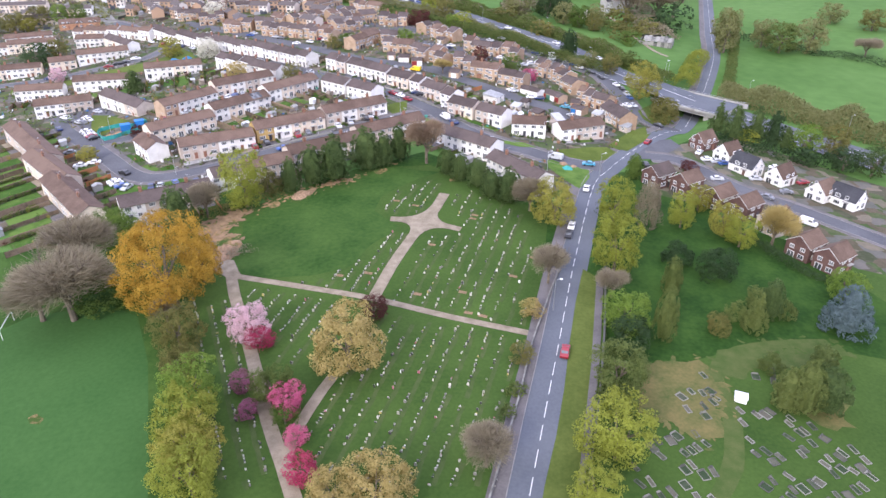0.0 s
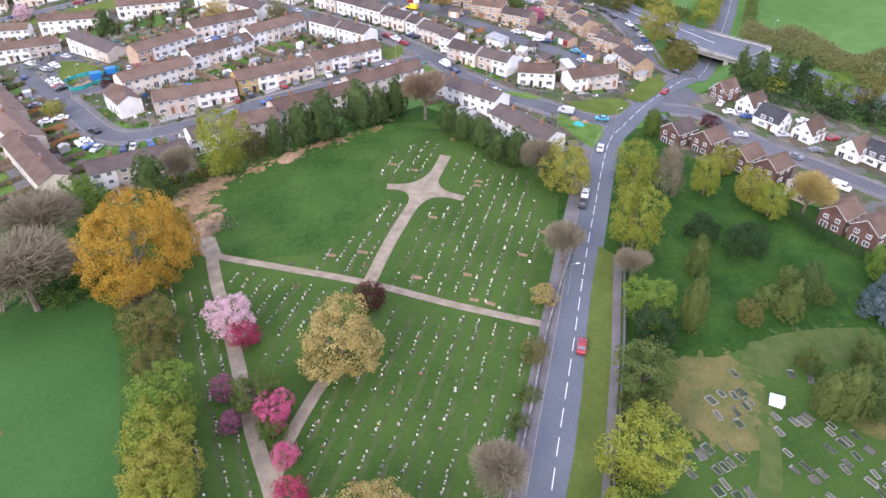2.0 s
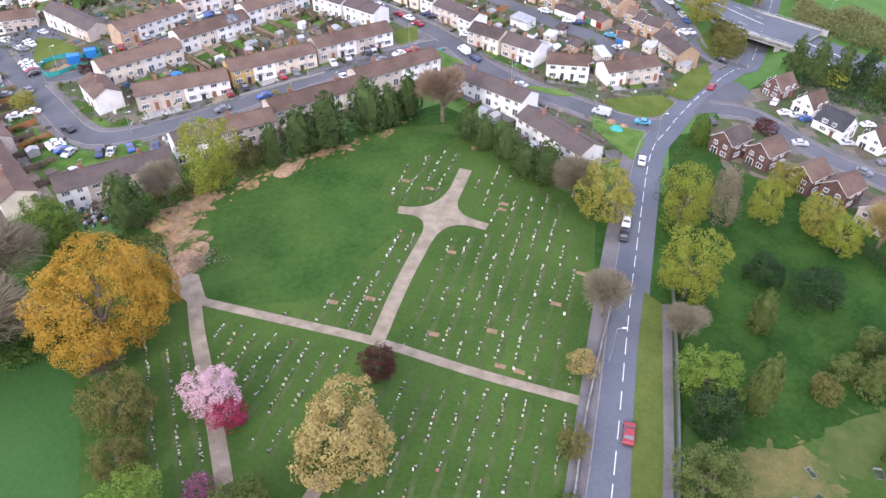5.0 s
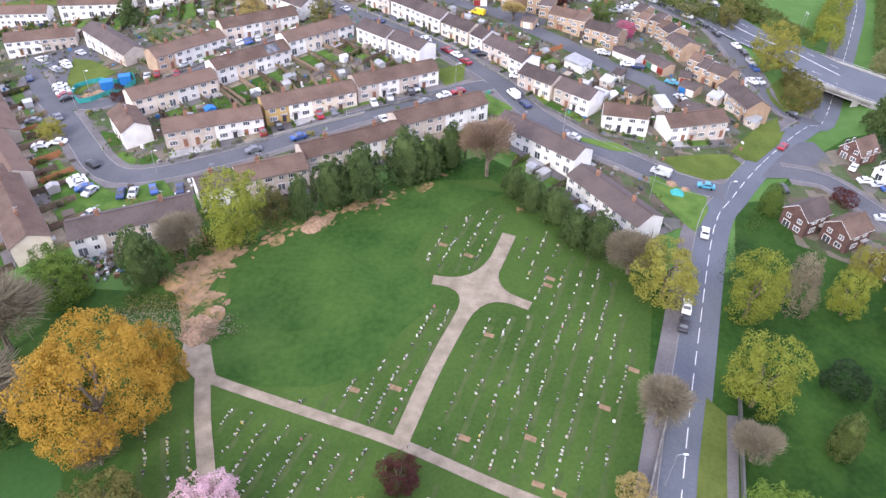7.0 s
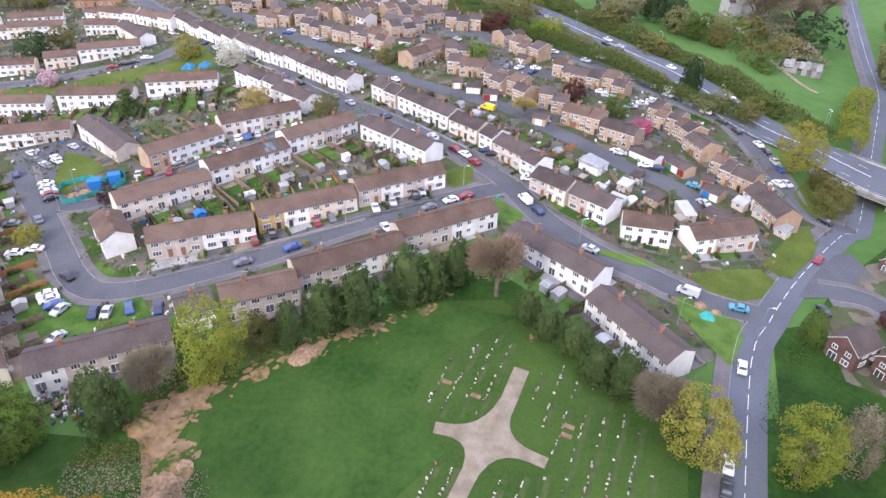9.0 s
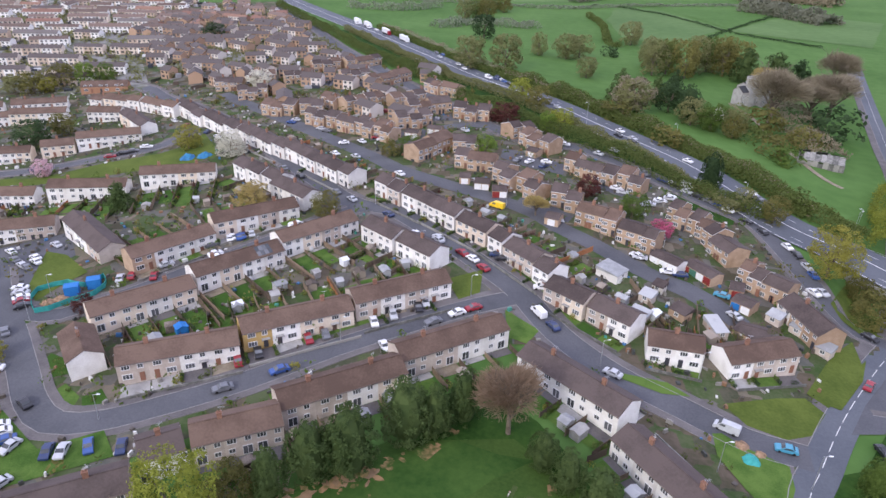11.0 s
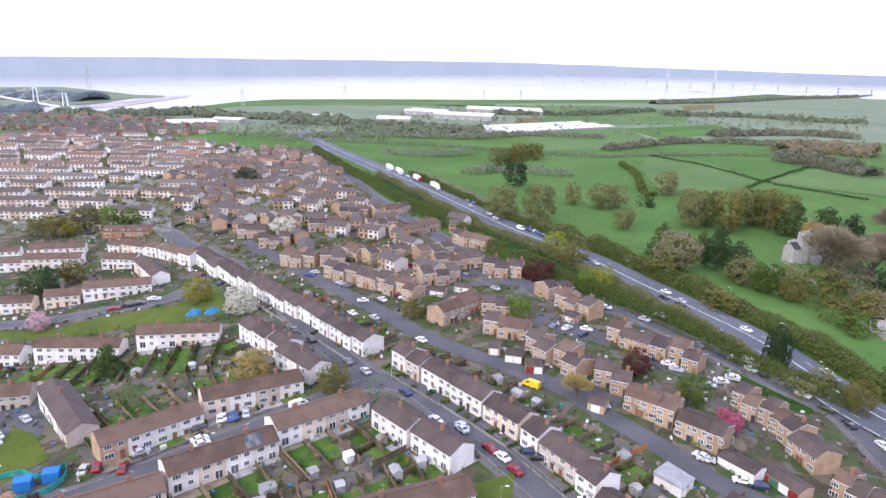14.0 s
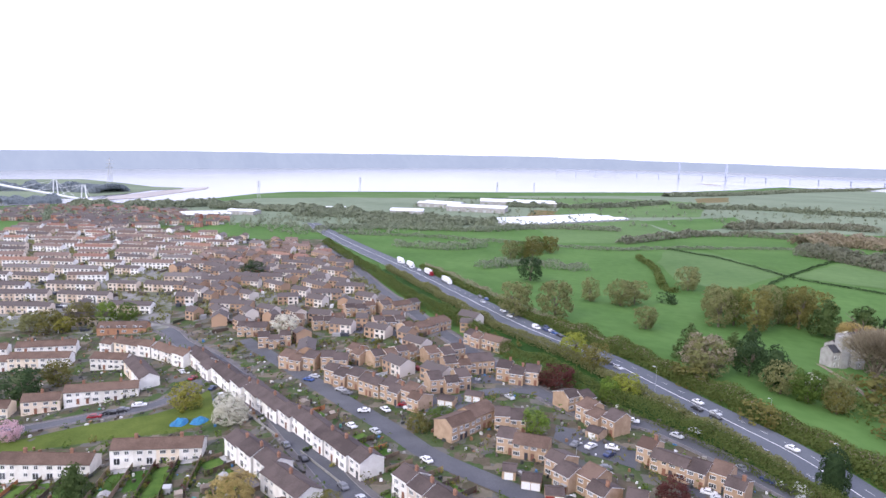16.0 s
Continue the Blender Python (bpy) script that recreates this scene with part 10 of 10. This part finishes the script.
# ---- bridge over the road ----
_bx, _by = 134.5, 157.8
_top = thing("road_bridge", _bx, _by, ground0(_bx, _by), -50.2, "grey concrete bridge carrying the dual carriageway over the road", "bridge")
_b = Build()
_b.box(-17, 17, -11.5, 11.5, -0.75, 0.2)
part("deck", _b.mesh("deck", CONCRETE), _top)
_b = Build()
_b.box(-16.9, 16.9, -11.0, 11.0, 0.2, 0.335)
part("roadway", _b.mesh("roadway", ROADWAY), _top)
for _s in (-1, 1):
    _b = Build()
    _b.box(-19, 19, _s * 11.3 - 0.2, _s * 11.3 + 0.2, -1.1, 1.0)
    part("parapet", _b.mesh("parapet", CONCRETE), _top)
    _b = Build()
    _b.box(_s * 12 - 1, _s * 12 + 1, -11.0, 11.0, -8, -0.75)
    part("abutment", _b.mesh("abutment", CONCRETE), _top)
    for _k in range(12):
        _b = Build()
        _b.box(-0.05, 0.05, -0.05, 0.05, 0, 0.5)
        part("rail_post", shared("railpost", lambda: _b.mesh("rail_post", METAL)), _top, at=pose(-17 + _k * 3.1, _s * 11.3, 1.0))
    _b = Build()
    _b.box(-19, 19, _s * 11.3 - 0.05, _s * 11.3 + 0.05, 1.45, 1.55)
    part("rail", _b.mesh("rail", METAL), _top)
foliage_band("hedgerow", [(-83.8, 533), (-36.1, 446.3), (11, 360.4), (47, 312.6), (67.3, 281.5), (84.8, 256.5), (100.1, 234.2), (118.5, 194)], 5, 3.4, "scrub", 110, 0.42, "tangled hedgerow of mixed shrubs beside the carriageway")
foliage_band("hedgerow", [(-107.9, 519.7), (-60.2, 433.1), (-12.4, 345.9), (24.6, 296.7), (44.5, 266.2), (62.2, 240.8), (75.9, 221.2), (91.5, 186.6)], 4.6, 3.8, "park", 190, 0.34, "tangled hedgerow of mixed shrubs beside the carriageway")
foliage_band("hedgerow", [(-80.8, 534.6), (-33.1, 448), (14, 362.2), (49.8, 314.7), (70.2, 283.5), (87.7, 258.5), (103.2, 235.9), (121.7, 195.5)], 4, 5.0, "brown", 40, 0.42, "tangled hedgerow of mixed shrubs beside the carriageway")
area("hedge_bank", [(-105.7, 520.9), (-58, 434.3), (-10.2, 347.2), (26.6, 298.1), (46.6, 267.6), (64.3, 242.2), (78.1, 222.4), (95.8, 183.6), (81.2, 177), (64, 214.8), (51.1, 233.1), (33.3, 258.6), (13.6, 288.8), (-23.8, 338.7), (-72.1, 426.6), (-119.7, 513.2)], DEEP, "rough dark grass bank under the hedge", 0.02, "grass", 5)


# ---- far districts ----
area("far_streets", [(-418.9, 258.5), (-562.3, 438.8), (-519.4, 620.3), (-523, 727.1), (-380.9, 696.4), (-285.5, 655.9), (-215.1, 397), (-182.3, 337.6), (-188.2, 325.5), (-271.2, 323.5), (-313, 298.3)], FAR_GROUND, "pale streets, yards and gardens of the far district", 0.09, "ground", 8)
area("far_streets", [(-175, 348.4), (-242.1, 515.7), (-259.7, 666.1), (-188.3, 611.2), (-119.5, 476.3), (-72.6, 409), (-107.4, 404.6), (-138.9, 372.9), (-156.6, 366.3)], FAR_GROUND, "pale streets, yards and gardens of the far district", 0.085, "ground", 8)
far_houses([(-418.9, 258.5), (-562.3, 438.8), (-519.4, 620.3), (-523, 727.1), (-380.9, 696.4), (-285.5, 655.9), (-215.1, 397), (-182.3, 337.6), (-188.2, 325.5), (-271.2, 323.5), (-313, 298.3)], 12, 24, 6.0, 6, FAR_WALL, 5, 3.5, 10)
far_houses([(-175, 348.4), (-242.1, 515.7), (-259.7, 666.1), (-188.3, 611.2), (-119.5, 476.3), (-72.6, 409), (-107.4, 404.6), (-138.9, 372.9), (-156.6, 366.3)], -8, 18, 5.8, 5, FAR_WALL_BUFF, 6, 3.5, 32, 0.88, (1, 2, 2, 3, 4), "far buff brick houses in short rows")
far_houses([(-545.2, 683.6), (-580, 816.9), (-480.8, 808), (-421.7, 720.9), (-463.1, 644.3)], 30, 20, 8, 9, FAR_WALL_RED, 7, 3, 40, 0.9, (1, 2, 2), "far red brick houses on the slope")
far_houses([(-269.1, 494.7), (-269.1, 594.6), (-215.5, 555.6), (-138.9, 372.9), (-92.7, 313.5), (-83.6, 285.3), (-106.4, 283.2), (-140.5, 316.6), (-178.3, 348.4), (-211.5, 397.3)], -15, 16, 5.4, 5, FAR_WALL_BUFF, 9, 3.5, 38, 0.8, (1, 2, 2, 3), "buff brick houses in short rows", 30, "short buff brick terrace with brown tiled roof")
far_houses([(-133.3, 298.1), (-142.3, 372.9), (-72.6, 409), (0.2, 322.1), (-2.9, 274.8), (-39.1, 241.9), (-78.4, 269.1), (-102, 278.8)], -20, 14, 5.6, 6, FAR_WALL_BUFF, 8, 2.5, 30, 0.6, (1, 2, 2), "small buff brick houses and garages")
far_houses([(-690, 770), (-668, 888), (-481, 900), (-394, 835), (-364, 742), (-436, 700), (-530, 735), (-590, 690)], 20, 23, 7, 8, FAR_WALL_RED, 17, 4, 45, 0.8, (1, 2, 2, 3), "far red-roofed houses by the estuary")
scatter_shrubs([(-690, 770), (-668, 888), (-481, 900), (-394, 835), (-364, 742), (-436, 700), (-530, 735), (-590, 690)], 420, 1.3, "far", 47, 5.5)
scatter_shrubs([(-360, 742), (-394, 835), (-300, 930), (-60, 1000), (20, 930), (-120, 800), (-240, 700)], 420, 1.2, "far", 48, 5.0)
scatter_shrubs([(-418.9, 258.5), (-562.3, 438.8), (-519.4, 620.3), (-523, 727.1), (-380.9, 696.4), (-285.5, 655.9), (-215.1, 397), (-182.3, 337.6), (-188.2, 325.5), (-271.2, 323.5), (-313, 298.3)], 3400, 0.7, "park", 40, 2.6)
scatter_shrubs([(-175, 348.4), (-242.1, 515.7), (-259.7, 666.1), (-188.3, 611.2), (-119.5, 476.3), (-72.6, 409), (-107.4, 404.6), (-138.9, 372.9), (-156.6, 366.3)], 1500, 0.6, "park", 41, 2.4)
scatter_shrubs([(-133.3, 298.1), (-142.3, 372.9), (-72.6, 409), (0.2, 322.1), (-2.9, 274.8), (-39.1, 241.9), (-78.4, 269.1), (-102, 278.8)], 420, 0.5, "olive", 42, 1.6)
scatter_clutter([(-79.9, 48.6), (-52.3, 62.7), (-30, 77.3), (-8.8, 90), (13.8, 102.7), (18.8, 103.5), (37.8, 79.4), (51.9, 58.8), (66.1, 76.9), (84.7, 97.8), (101.9, 137.5), (95.9, 175), (65.6, 228.3), (-37.2, 314.5), (-110.3, 314.6), (-188.2, 348.2), (-260.8, 311.1), (-234.6, 222.2)], 2890, 3)
scatter_clutter([(-70.5, 41.3), (-62.5, 43.3), (-56.6, 36.2), (-63.2, 32.5)], 90, 4)
scatter_clutter([(-5.3, 190.4), (19.5, 165.4), (39.4, 146.3), (59.8, 130.4), (70.7, 116.8), (46.5, 110.7), (24.2, 134), (3.6, 157.6)], 170, 6)
scatter_shrubs([(-79.9, 48.6), (-52.3, 62.7), (-30, 77.3), (-8.8, 90), (13.8, 102.7), (18.8, 103.5), (37.8, 79.4), (51.9, 58.8), (66.1, 76.9), (84.7, 97.8), (101.9, 137.5), (95.9, 175), (65.6, 228.3), (-37.2, 314.5), (-110.3, 314.6), (-188.2, 348.2), (-260.8, 311.1), (-234.6, 222.2)], 900, 0.24, "scrub", 77, 1.3)
scatter_shrubs([(-79.9, 48.6), (-52.3, 62.7), (-30, 77.3), (-8.8, 90), (13.8, 102.7), (18.8, 103.5), (37.8, 79.4), (51.9, 58.8), (66.1, 76.9), (84.7, 97.8), (101.9, 137.5), (95.9, 175), (65.6, 228.3), (-37.2, 314.5), (-110.3, 314.6), (-188.2, 348.2), (-260.8, 311.1), (-234.6, 222.2)], 500, 0.24, "green", 78, 1.5)
scatter_shrubs([(-79.9, 48.6), (-52.3, 62.7), (-30, 77.3), (-8.8, 90), (13.8, 102.7), (18.8, 103.5), (37.8, 79.4), (51.9, 58.8), (66.1, 76.9), (84.7, 97.8), (101.9, 137.5), (95.9, 175), (65.6, 228.3), (-37.2, 314.5), (-110.3, 314.6), (-188.2, 348.2), (-260.8, 311.1), (-234.6, 222.2)], 220, 0.42, "green", 79, 2.7)
scatter_shrubs([(-79.9, 48.6), (-52.3, 62.7), (-30, 77.3), (-8.8, 90), (13.8, 102.7), (18.8, 103.5), (37.8, 79.4), (51.9, 58.8), (66.1, 76.9), (84.7, 97.8), (101.9, 137.5), (95.9, 175), (65.6, 228.3), (-37.2, 314.5), (-110.3, 314.6), (-188.2, 348.2), (-260.8, 311.1), (-234.6, 222.2)], 110, 0.42, "olive", 80, 2.7)


# ---- landmarks ----
warehouse(-106.3, 1260.6, 33.6, 1271.8, 70, 8, "long low white-roofed warehouse")
warehouse(-147.1, 1102.8, -52, 1098.1, 55, 8, "long low white-roofed warehouse")
warehouse(-208.5, 1169.5, -142.9, 1154.8, 60, 7, "long low white-roofed warehouse")
warehouse(-217.3, 998, -168.6, 1003.8, 40, 6, "long low white-roofed warehouse")
warehouse(-456.6, 960.4, -292.2, 1020.8, 25, 4, "long low white-roofed warehouse")
warehouse(-437.3, 810.1, -395.2, 848.2, 40, 5, "long low white-roofed warehouse")
warehouse(-422.3, 887.3, -383.9, 889.3, 30, 5, "long low white-roofed warehouse")
warehouse(-50.3, 922.4, -17.5, 915, 60, 2.5, "low white polytunnels and glasshouses")
warehouse(-17.5, 915, 141.1, 1076.2, 85, 2.5, "low white polytunnels and glasshouses")
lattice_tower(-403.4, 1503.1, 34)
lattice_tower(-515, 1206.2, 32)
lattice_tower(-15.5, 1810.5, 26)
lattice_tower(-107.4, 1737.6, 26)
lattice_tower(-922.4, 1359.7, 60)
CROSSING = [(75, 3617), (378, 3599), (684, 3554), (898, 3506), (1169, 3424), (1520, 3284)]
DECK_Z = 33
_top = thing("estuary_bridge", *CROSSING[2], 0, 0, "long low road bridge crossing the estuary on piers", "bridge")
_line = [p - Vector((*CROSSING[2], 0)) for p in smooth(CROSSING, 110)]
_sd = sides(_line)
_b = Build()
for _p, _q, _s, _r in zip(_line, _line[1:], _sd, _sd[1:]):
    for _z in (DECK_Z - 3, DECK_Z):
        _b.face([(_p.x + _s.x * 9, _p.y + _s.y * 9, _z), (_p.x - _s.x * 9, _p.y - _s.y * 9, _z), (_q.x - _r.x * 9, _q.y - _r.y * 9, _z), (_q.x + _r.x * 9, _q.y + _r.y * 9, _z)])
    for _k in (-9, 9):
        _b.face([(_p.x + _s.x * _k, _p.y + _s.y * _k, DECK_Z - 3), (_q.x + _r.x * _k, _q.y + _r.y * _k, DECK_Z - 3), (_q.x + _r.x * _k, _q.y + _r.y * _k, DECK_Z), (_p.x + _s.x * _k, _p.y + _s.y * _k, DECK_Z)])
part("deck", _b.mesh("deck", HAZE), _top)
for _i, _p in enumerate(_line):
    _b = Build()
    _b.box(-1.3, 1.3, -6, 6, -2, DECK_Z - 3)
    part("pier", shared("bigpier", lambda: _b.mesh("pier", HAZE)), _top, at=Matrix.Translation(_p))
for _k, _h in ((2, 86), (3, 92)):
    _q = Vector((*CROSSING[_k], 0)) - Vector((*CROSSING[2], 0))
    for _o in (-10, 10):
        _b = Build()
        _b.box(-2.2, 2.2, -2.2, 2.2, -2, _h, taper=0.5)
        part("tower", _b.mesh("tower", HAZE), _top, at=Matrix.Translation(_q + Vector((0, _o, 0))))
RIVER_BRIDGE = [(-874.5, 939.3), (-737.9, 960.5), (-692, 963.3), (-649.4, 951.4)]
_top = thing("cable_stayed_bridge", *RIVER_BRIDGE[1], 0, 0, "pale cable-stayed road bridge over the river mouth", "bridge")
_pts = [Vector((x, y, z)) - Vector((*RIVER_BRIDGE[1], 0)) for (x, y), z in zip(RIVER_BRIDGE, (30, 10, 4, 3))]
_b = Build()
for _p, _q in zip(_pts, _pts[1:]):
    _b.tube(_p, _q, 1.8, 1.8, 6)
part("deck", _b.mesh("deck", SHEETING), _top)
for _p, _h in ((_pts[1], 33), (_pts[2], 27)):
    for _o in (-5, 5):
        _b = Build()
        _b.tube((_p.x + _o, _p.y, -2), (_p.x + _o * 0.5, _p.y, _h), 1.1, 0.7, 6)
        part("tower", _b.mesh("tower", SHEETING), _top)
    for _t in (0.35, 0.7, -0.35, -0.7):
        _e = _p.lerp(_pts[0] if _t < 0 else _pts[3], abs(_t) * 0.6)
        _b = Build()
        _b.tube((_p.x, _p.y, _h), _e, 0.22, 0.22, 4)
        part("stay_cable", _b.mesh("stay_cable", SHEETING), _top)


def mansion(x, y, turn):
    top = thing("ruined_mansion", x, y, ground(x, y), turn, "grey stone country mansion with gables among trees", "mansion")
    for dx, dy, w, d, h in ((0, 0, 14, 9, 9.5), (-9, -2, 6, 7, 8), (8, 3, 6, 8, 12), (3, -5.5, 5, 4, 10.5)):
        part("wall", wall_mesh(w, d, h, h + 2.5, True, True), top, CONCRETE, at=pose(dx - w / 2, dy, 0))
        part("roof", roof_mesh(w, d, h, h + 2.5), top, ROOFS["slate"], at=pose(dx - w / 2, dy, 0))
        for i in range(int(w / 3)):
            for z in (1, 4.4, 7.2)[: 2 if h < 9 else 3]:
                window(top, dx - w / 2 + 1.6 + 3 * i, dy - d / 2, z, 1.2, 1.9, 2, 0, False)
        part("chimney", shared(("chim", 3), lambda: chimney_mesh(3)), top, at=pose(dx + w / 2 - 1, dy, h + 2.8))
    b = Build()
    b.box(-2.2, 2.2, -2.2, 2.2, 0, 15)
    for i in range(4):
        for q in (-1, 1):
            b.box(-2.2 + 1.2 * i, -1.4 + 1.2 * i, q * 2 - 0.2, q * 2 + 0.2, 15, 15.9)
    part("tower", b.mesh("tower", CONCRETE), top, at=pose(-5.4, -4, 0))


mansion(152, 358, 25)


def ruined_barn(x, y, turn):
    top = thing("ruined_barn", x, y, ground(x, y), turn, "roofless grey ruined barn with a collapsed sheet roof", "barn")

    def wall_piece(x0, x1, y0, y1, h):
        b = Build()
        b.box(x0, x1, y0, y1, -0.5, h)
        part("wall", b.mesh("wall", STONE_DARK), top)

    for k in range(9):
        h = 2.4 + 0.9 * noise.noise((k * 0.9, 2.0, 5.0))
        wall_piece(k * 2 - 9, k * 2 - 7, -6, -5.6, h)
        wall_piece(k * 2 - 9, k * 2 - 7, 5.6, 6, h + 0.4)
    wall_piece(-9, -8.6, -5.6, 5.6, 2.6)
    wall_piece(8.6, 9, -5.6, 5.6, 2.2)
    for k in range(16):
        rnd = random.Random(k)
        if rnd.random() < 0.2:
            continue
        def sheet():
            q = Build()
            q.box(-1.05, 1.05, 0, 5.6, 0, 0.06)
            return q.mesh("roof_sheet", STONE_DARK)
        s = 1 if k % 2 else -1
        part("roof_sheet", shared("barnsheet", sheet), top, at=Matrix.Translation((-8 + (k // 2) * 2.2, -5.8 * s, 2.5)) @ Matrix.Rotation(0 if s > 0 else math.pi, 4, "Z") @ Matrix.Rotation(radians(22 + rnd.uniform(-8, 6)), 4, "X"))


ruined_barn(150.2, 260, -25)


# ---- street works ----
wall_run([(-103.1, 111.3), (-105.7, 115.2), (-106.3, 118.6), (-103.6, 120.8), (-100.2, 122.3), (-94.3, 120.6), (-92, 125.4), (-88.9, 120.4), (-89.6, 116.1), (-93.8, 113.1), (-97.3, 109.2), (-100.3, 108.1), (-102.9, 110.9)], 1.5, 0.06, TEAL, "teal netting fence round a works compound", "site_fence")
_t = thing("site_cabin", -95.9, 117.2, ground(-95.9, 117.2), 25, "blue painted steel site cabin", "cabin", "site cabins")
_b = Build()
_b.box(-1.7, 1.7, -1.3, 1.3, 0, 2.5)
part("cabin_body", _b.mesh("cabin_body", BLUE), _t)
_b = Build()
_b.box(-1.7 - 0.1, 1.7 + 0.1, -1.4, 1.4, 2.5, 2.65, taper=0.05)
part("cabin_roof", _b.mesh("cabin_roof", BLUE), _t)
_t = thing("site_cabin", -91.9, 120.7, ground(-91.9, 120.7), 25, "blue painted steel site cabin", "cabin", "site cabins")
_b = Build()
_b.box(-1.6, 1.6, -1.3, 1.3, 0, 2.5)
part("cabin_body", _b.mesh("cabin_body", BLUE), _t)
_b = Build()
_b.box(-1.6 - 0.1, 1.6 + 0.1, -1.4, 1.4, 2.5, 2.65, taper=0.05)
part("cabin_roof", _b.mesh("cabin_roof", BLUE), _t)


def heap(x, y, w, h, mat, label, seed=0, name="spoil_mound", category="heap"):
    """A low irregular mound."""
    b = Build()
    n, r = 14, 5
    for j in range(r + 1):
        for i in range(n):
            a = 2 * math.pi * i / n
            t = j / r
            q = w / 2 * (1 - t) * (1 + 0.35 * noise.noise((math.cos(a) * 2 + seed, math.sin(a) * 2, t * 2)))
            px, py = x + q * math.cos(a), y + q * math.sin(a)
            b.v.append((px, py, ground(px, py) - 0.05 + h * (t**0.7) * (1 + 0.4 * noise.noise((px, py, seed)))))
    for j in range(r):
        for i in range(n):
            k = (i + 1) % n
            b.f.append((j * n + i, j * n + k, (j + 1) * n + k, (j + 1) * n + i))
            b.s.append(0)
    tagged(new(name, b.mesh(name, mat)), label, category, "heaps")


RUBBLE = material("broken_rubble", (0.16, 0.1, 0.06), (0.4, 0.265, 0.165), 1.6, 0.95, 0.9, 3)
TARP = material("blue_tarpaulin", (0.01, 0.1, 0.26), (0.04, 0.22, 0.38), 0.6, 0.5, 0.5, 2)

heap(-100.3, 112.8, 4, 1, RUBBLE, "pale rubble heap inside the works compound", 8)
heap(-97.6, 114.9, 4, 1, RUBBLE, "pale rubble heap inside the works compound", 1)
heap(60.9, 75.6, 3.6, 1.1, TEAL, "teal tarpaulin over street-works materials", 7)
heap(60.4, 79.3, 3.5, 0.8, RUBBLE, "heap of broken paving at the street works", 6)
heap(63.4, 77.6, 2.5, 0.7, RUBBLE, "heap of broken paving at the street works", 0)
heap(-110.2, 221.3, 6, 2.2, TARP, "blue tarpaulin over stored materials", 7)
heap(-103.6, 222.3, 6, 2.0, TARP, "blue tarpaulin over stored materials", 4)
heap(-37.1, 23.9, 7, 1.2, RUBBLE, "heap of orange soil and stone", 8)
heap(-37.2, 20.4, 6, 1.0, RUBBLE, "heap of orange soil and stone", 8)
heap(-35.9, 26.2, 5, 1.0, RUBBLE, "heap of orange soil and stone", 0)
heap(-37.1, 25.8, 8, 1.2, SOIL, "heap of orange soil and stone", 8)
heap(-46.1, 34.5, 6, 1.2, SOIL, "heap of orange soil", 8)
heap(-22.5, 52, 5, 0.9, RUBBLE, "pile of cut logs and stone", 5)
heap(-21.6, 53.8, 5, 0.8, RUBBLE, "pile of cut logs and stone", 5)
heap(-10.6, 62.3, 3, 0.5, SOIL, "small heap of orange soil", 7)
heap(-1.4, 68.5, 3, 0.5, SOIL, "small heap of dark soil", 8)
_t = thing("goal", -76.6, -5.4, ground(-76.6, -5.4), 100, "white steel football goal on the playing field", "goal")
for _a, _c in (((-3.66, 0, 0), (-3.66, 0, 2.44)), ((3.66, 0, 0), (3.66, 0, 2.44)), ((-3.66, 0, 2.44), (3.66, 0, 2.44))):
    _b = Build()
    _b.tube(_a, _c, 0.08, 0.08, 8)
    part("goal_post", _b.mesh("goal_post", FRAME), _t)
plant_rest()
scatter_shrubs([(-286.2, 1347.2), (58.6, 1586.2), (370, 1589.9), (770.6, 1653.8), (467.6, 998.7), (236.3, 1002.8), (39.1, 949.4), (-137.4, 880.6)], 260, 1.5, "far", 91, 6.5)
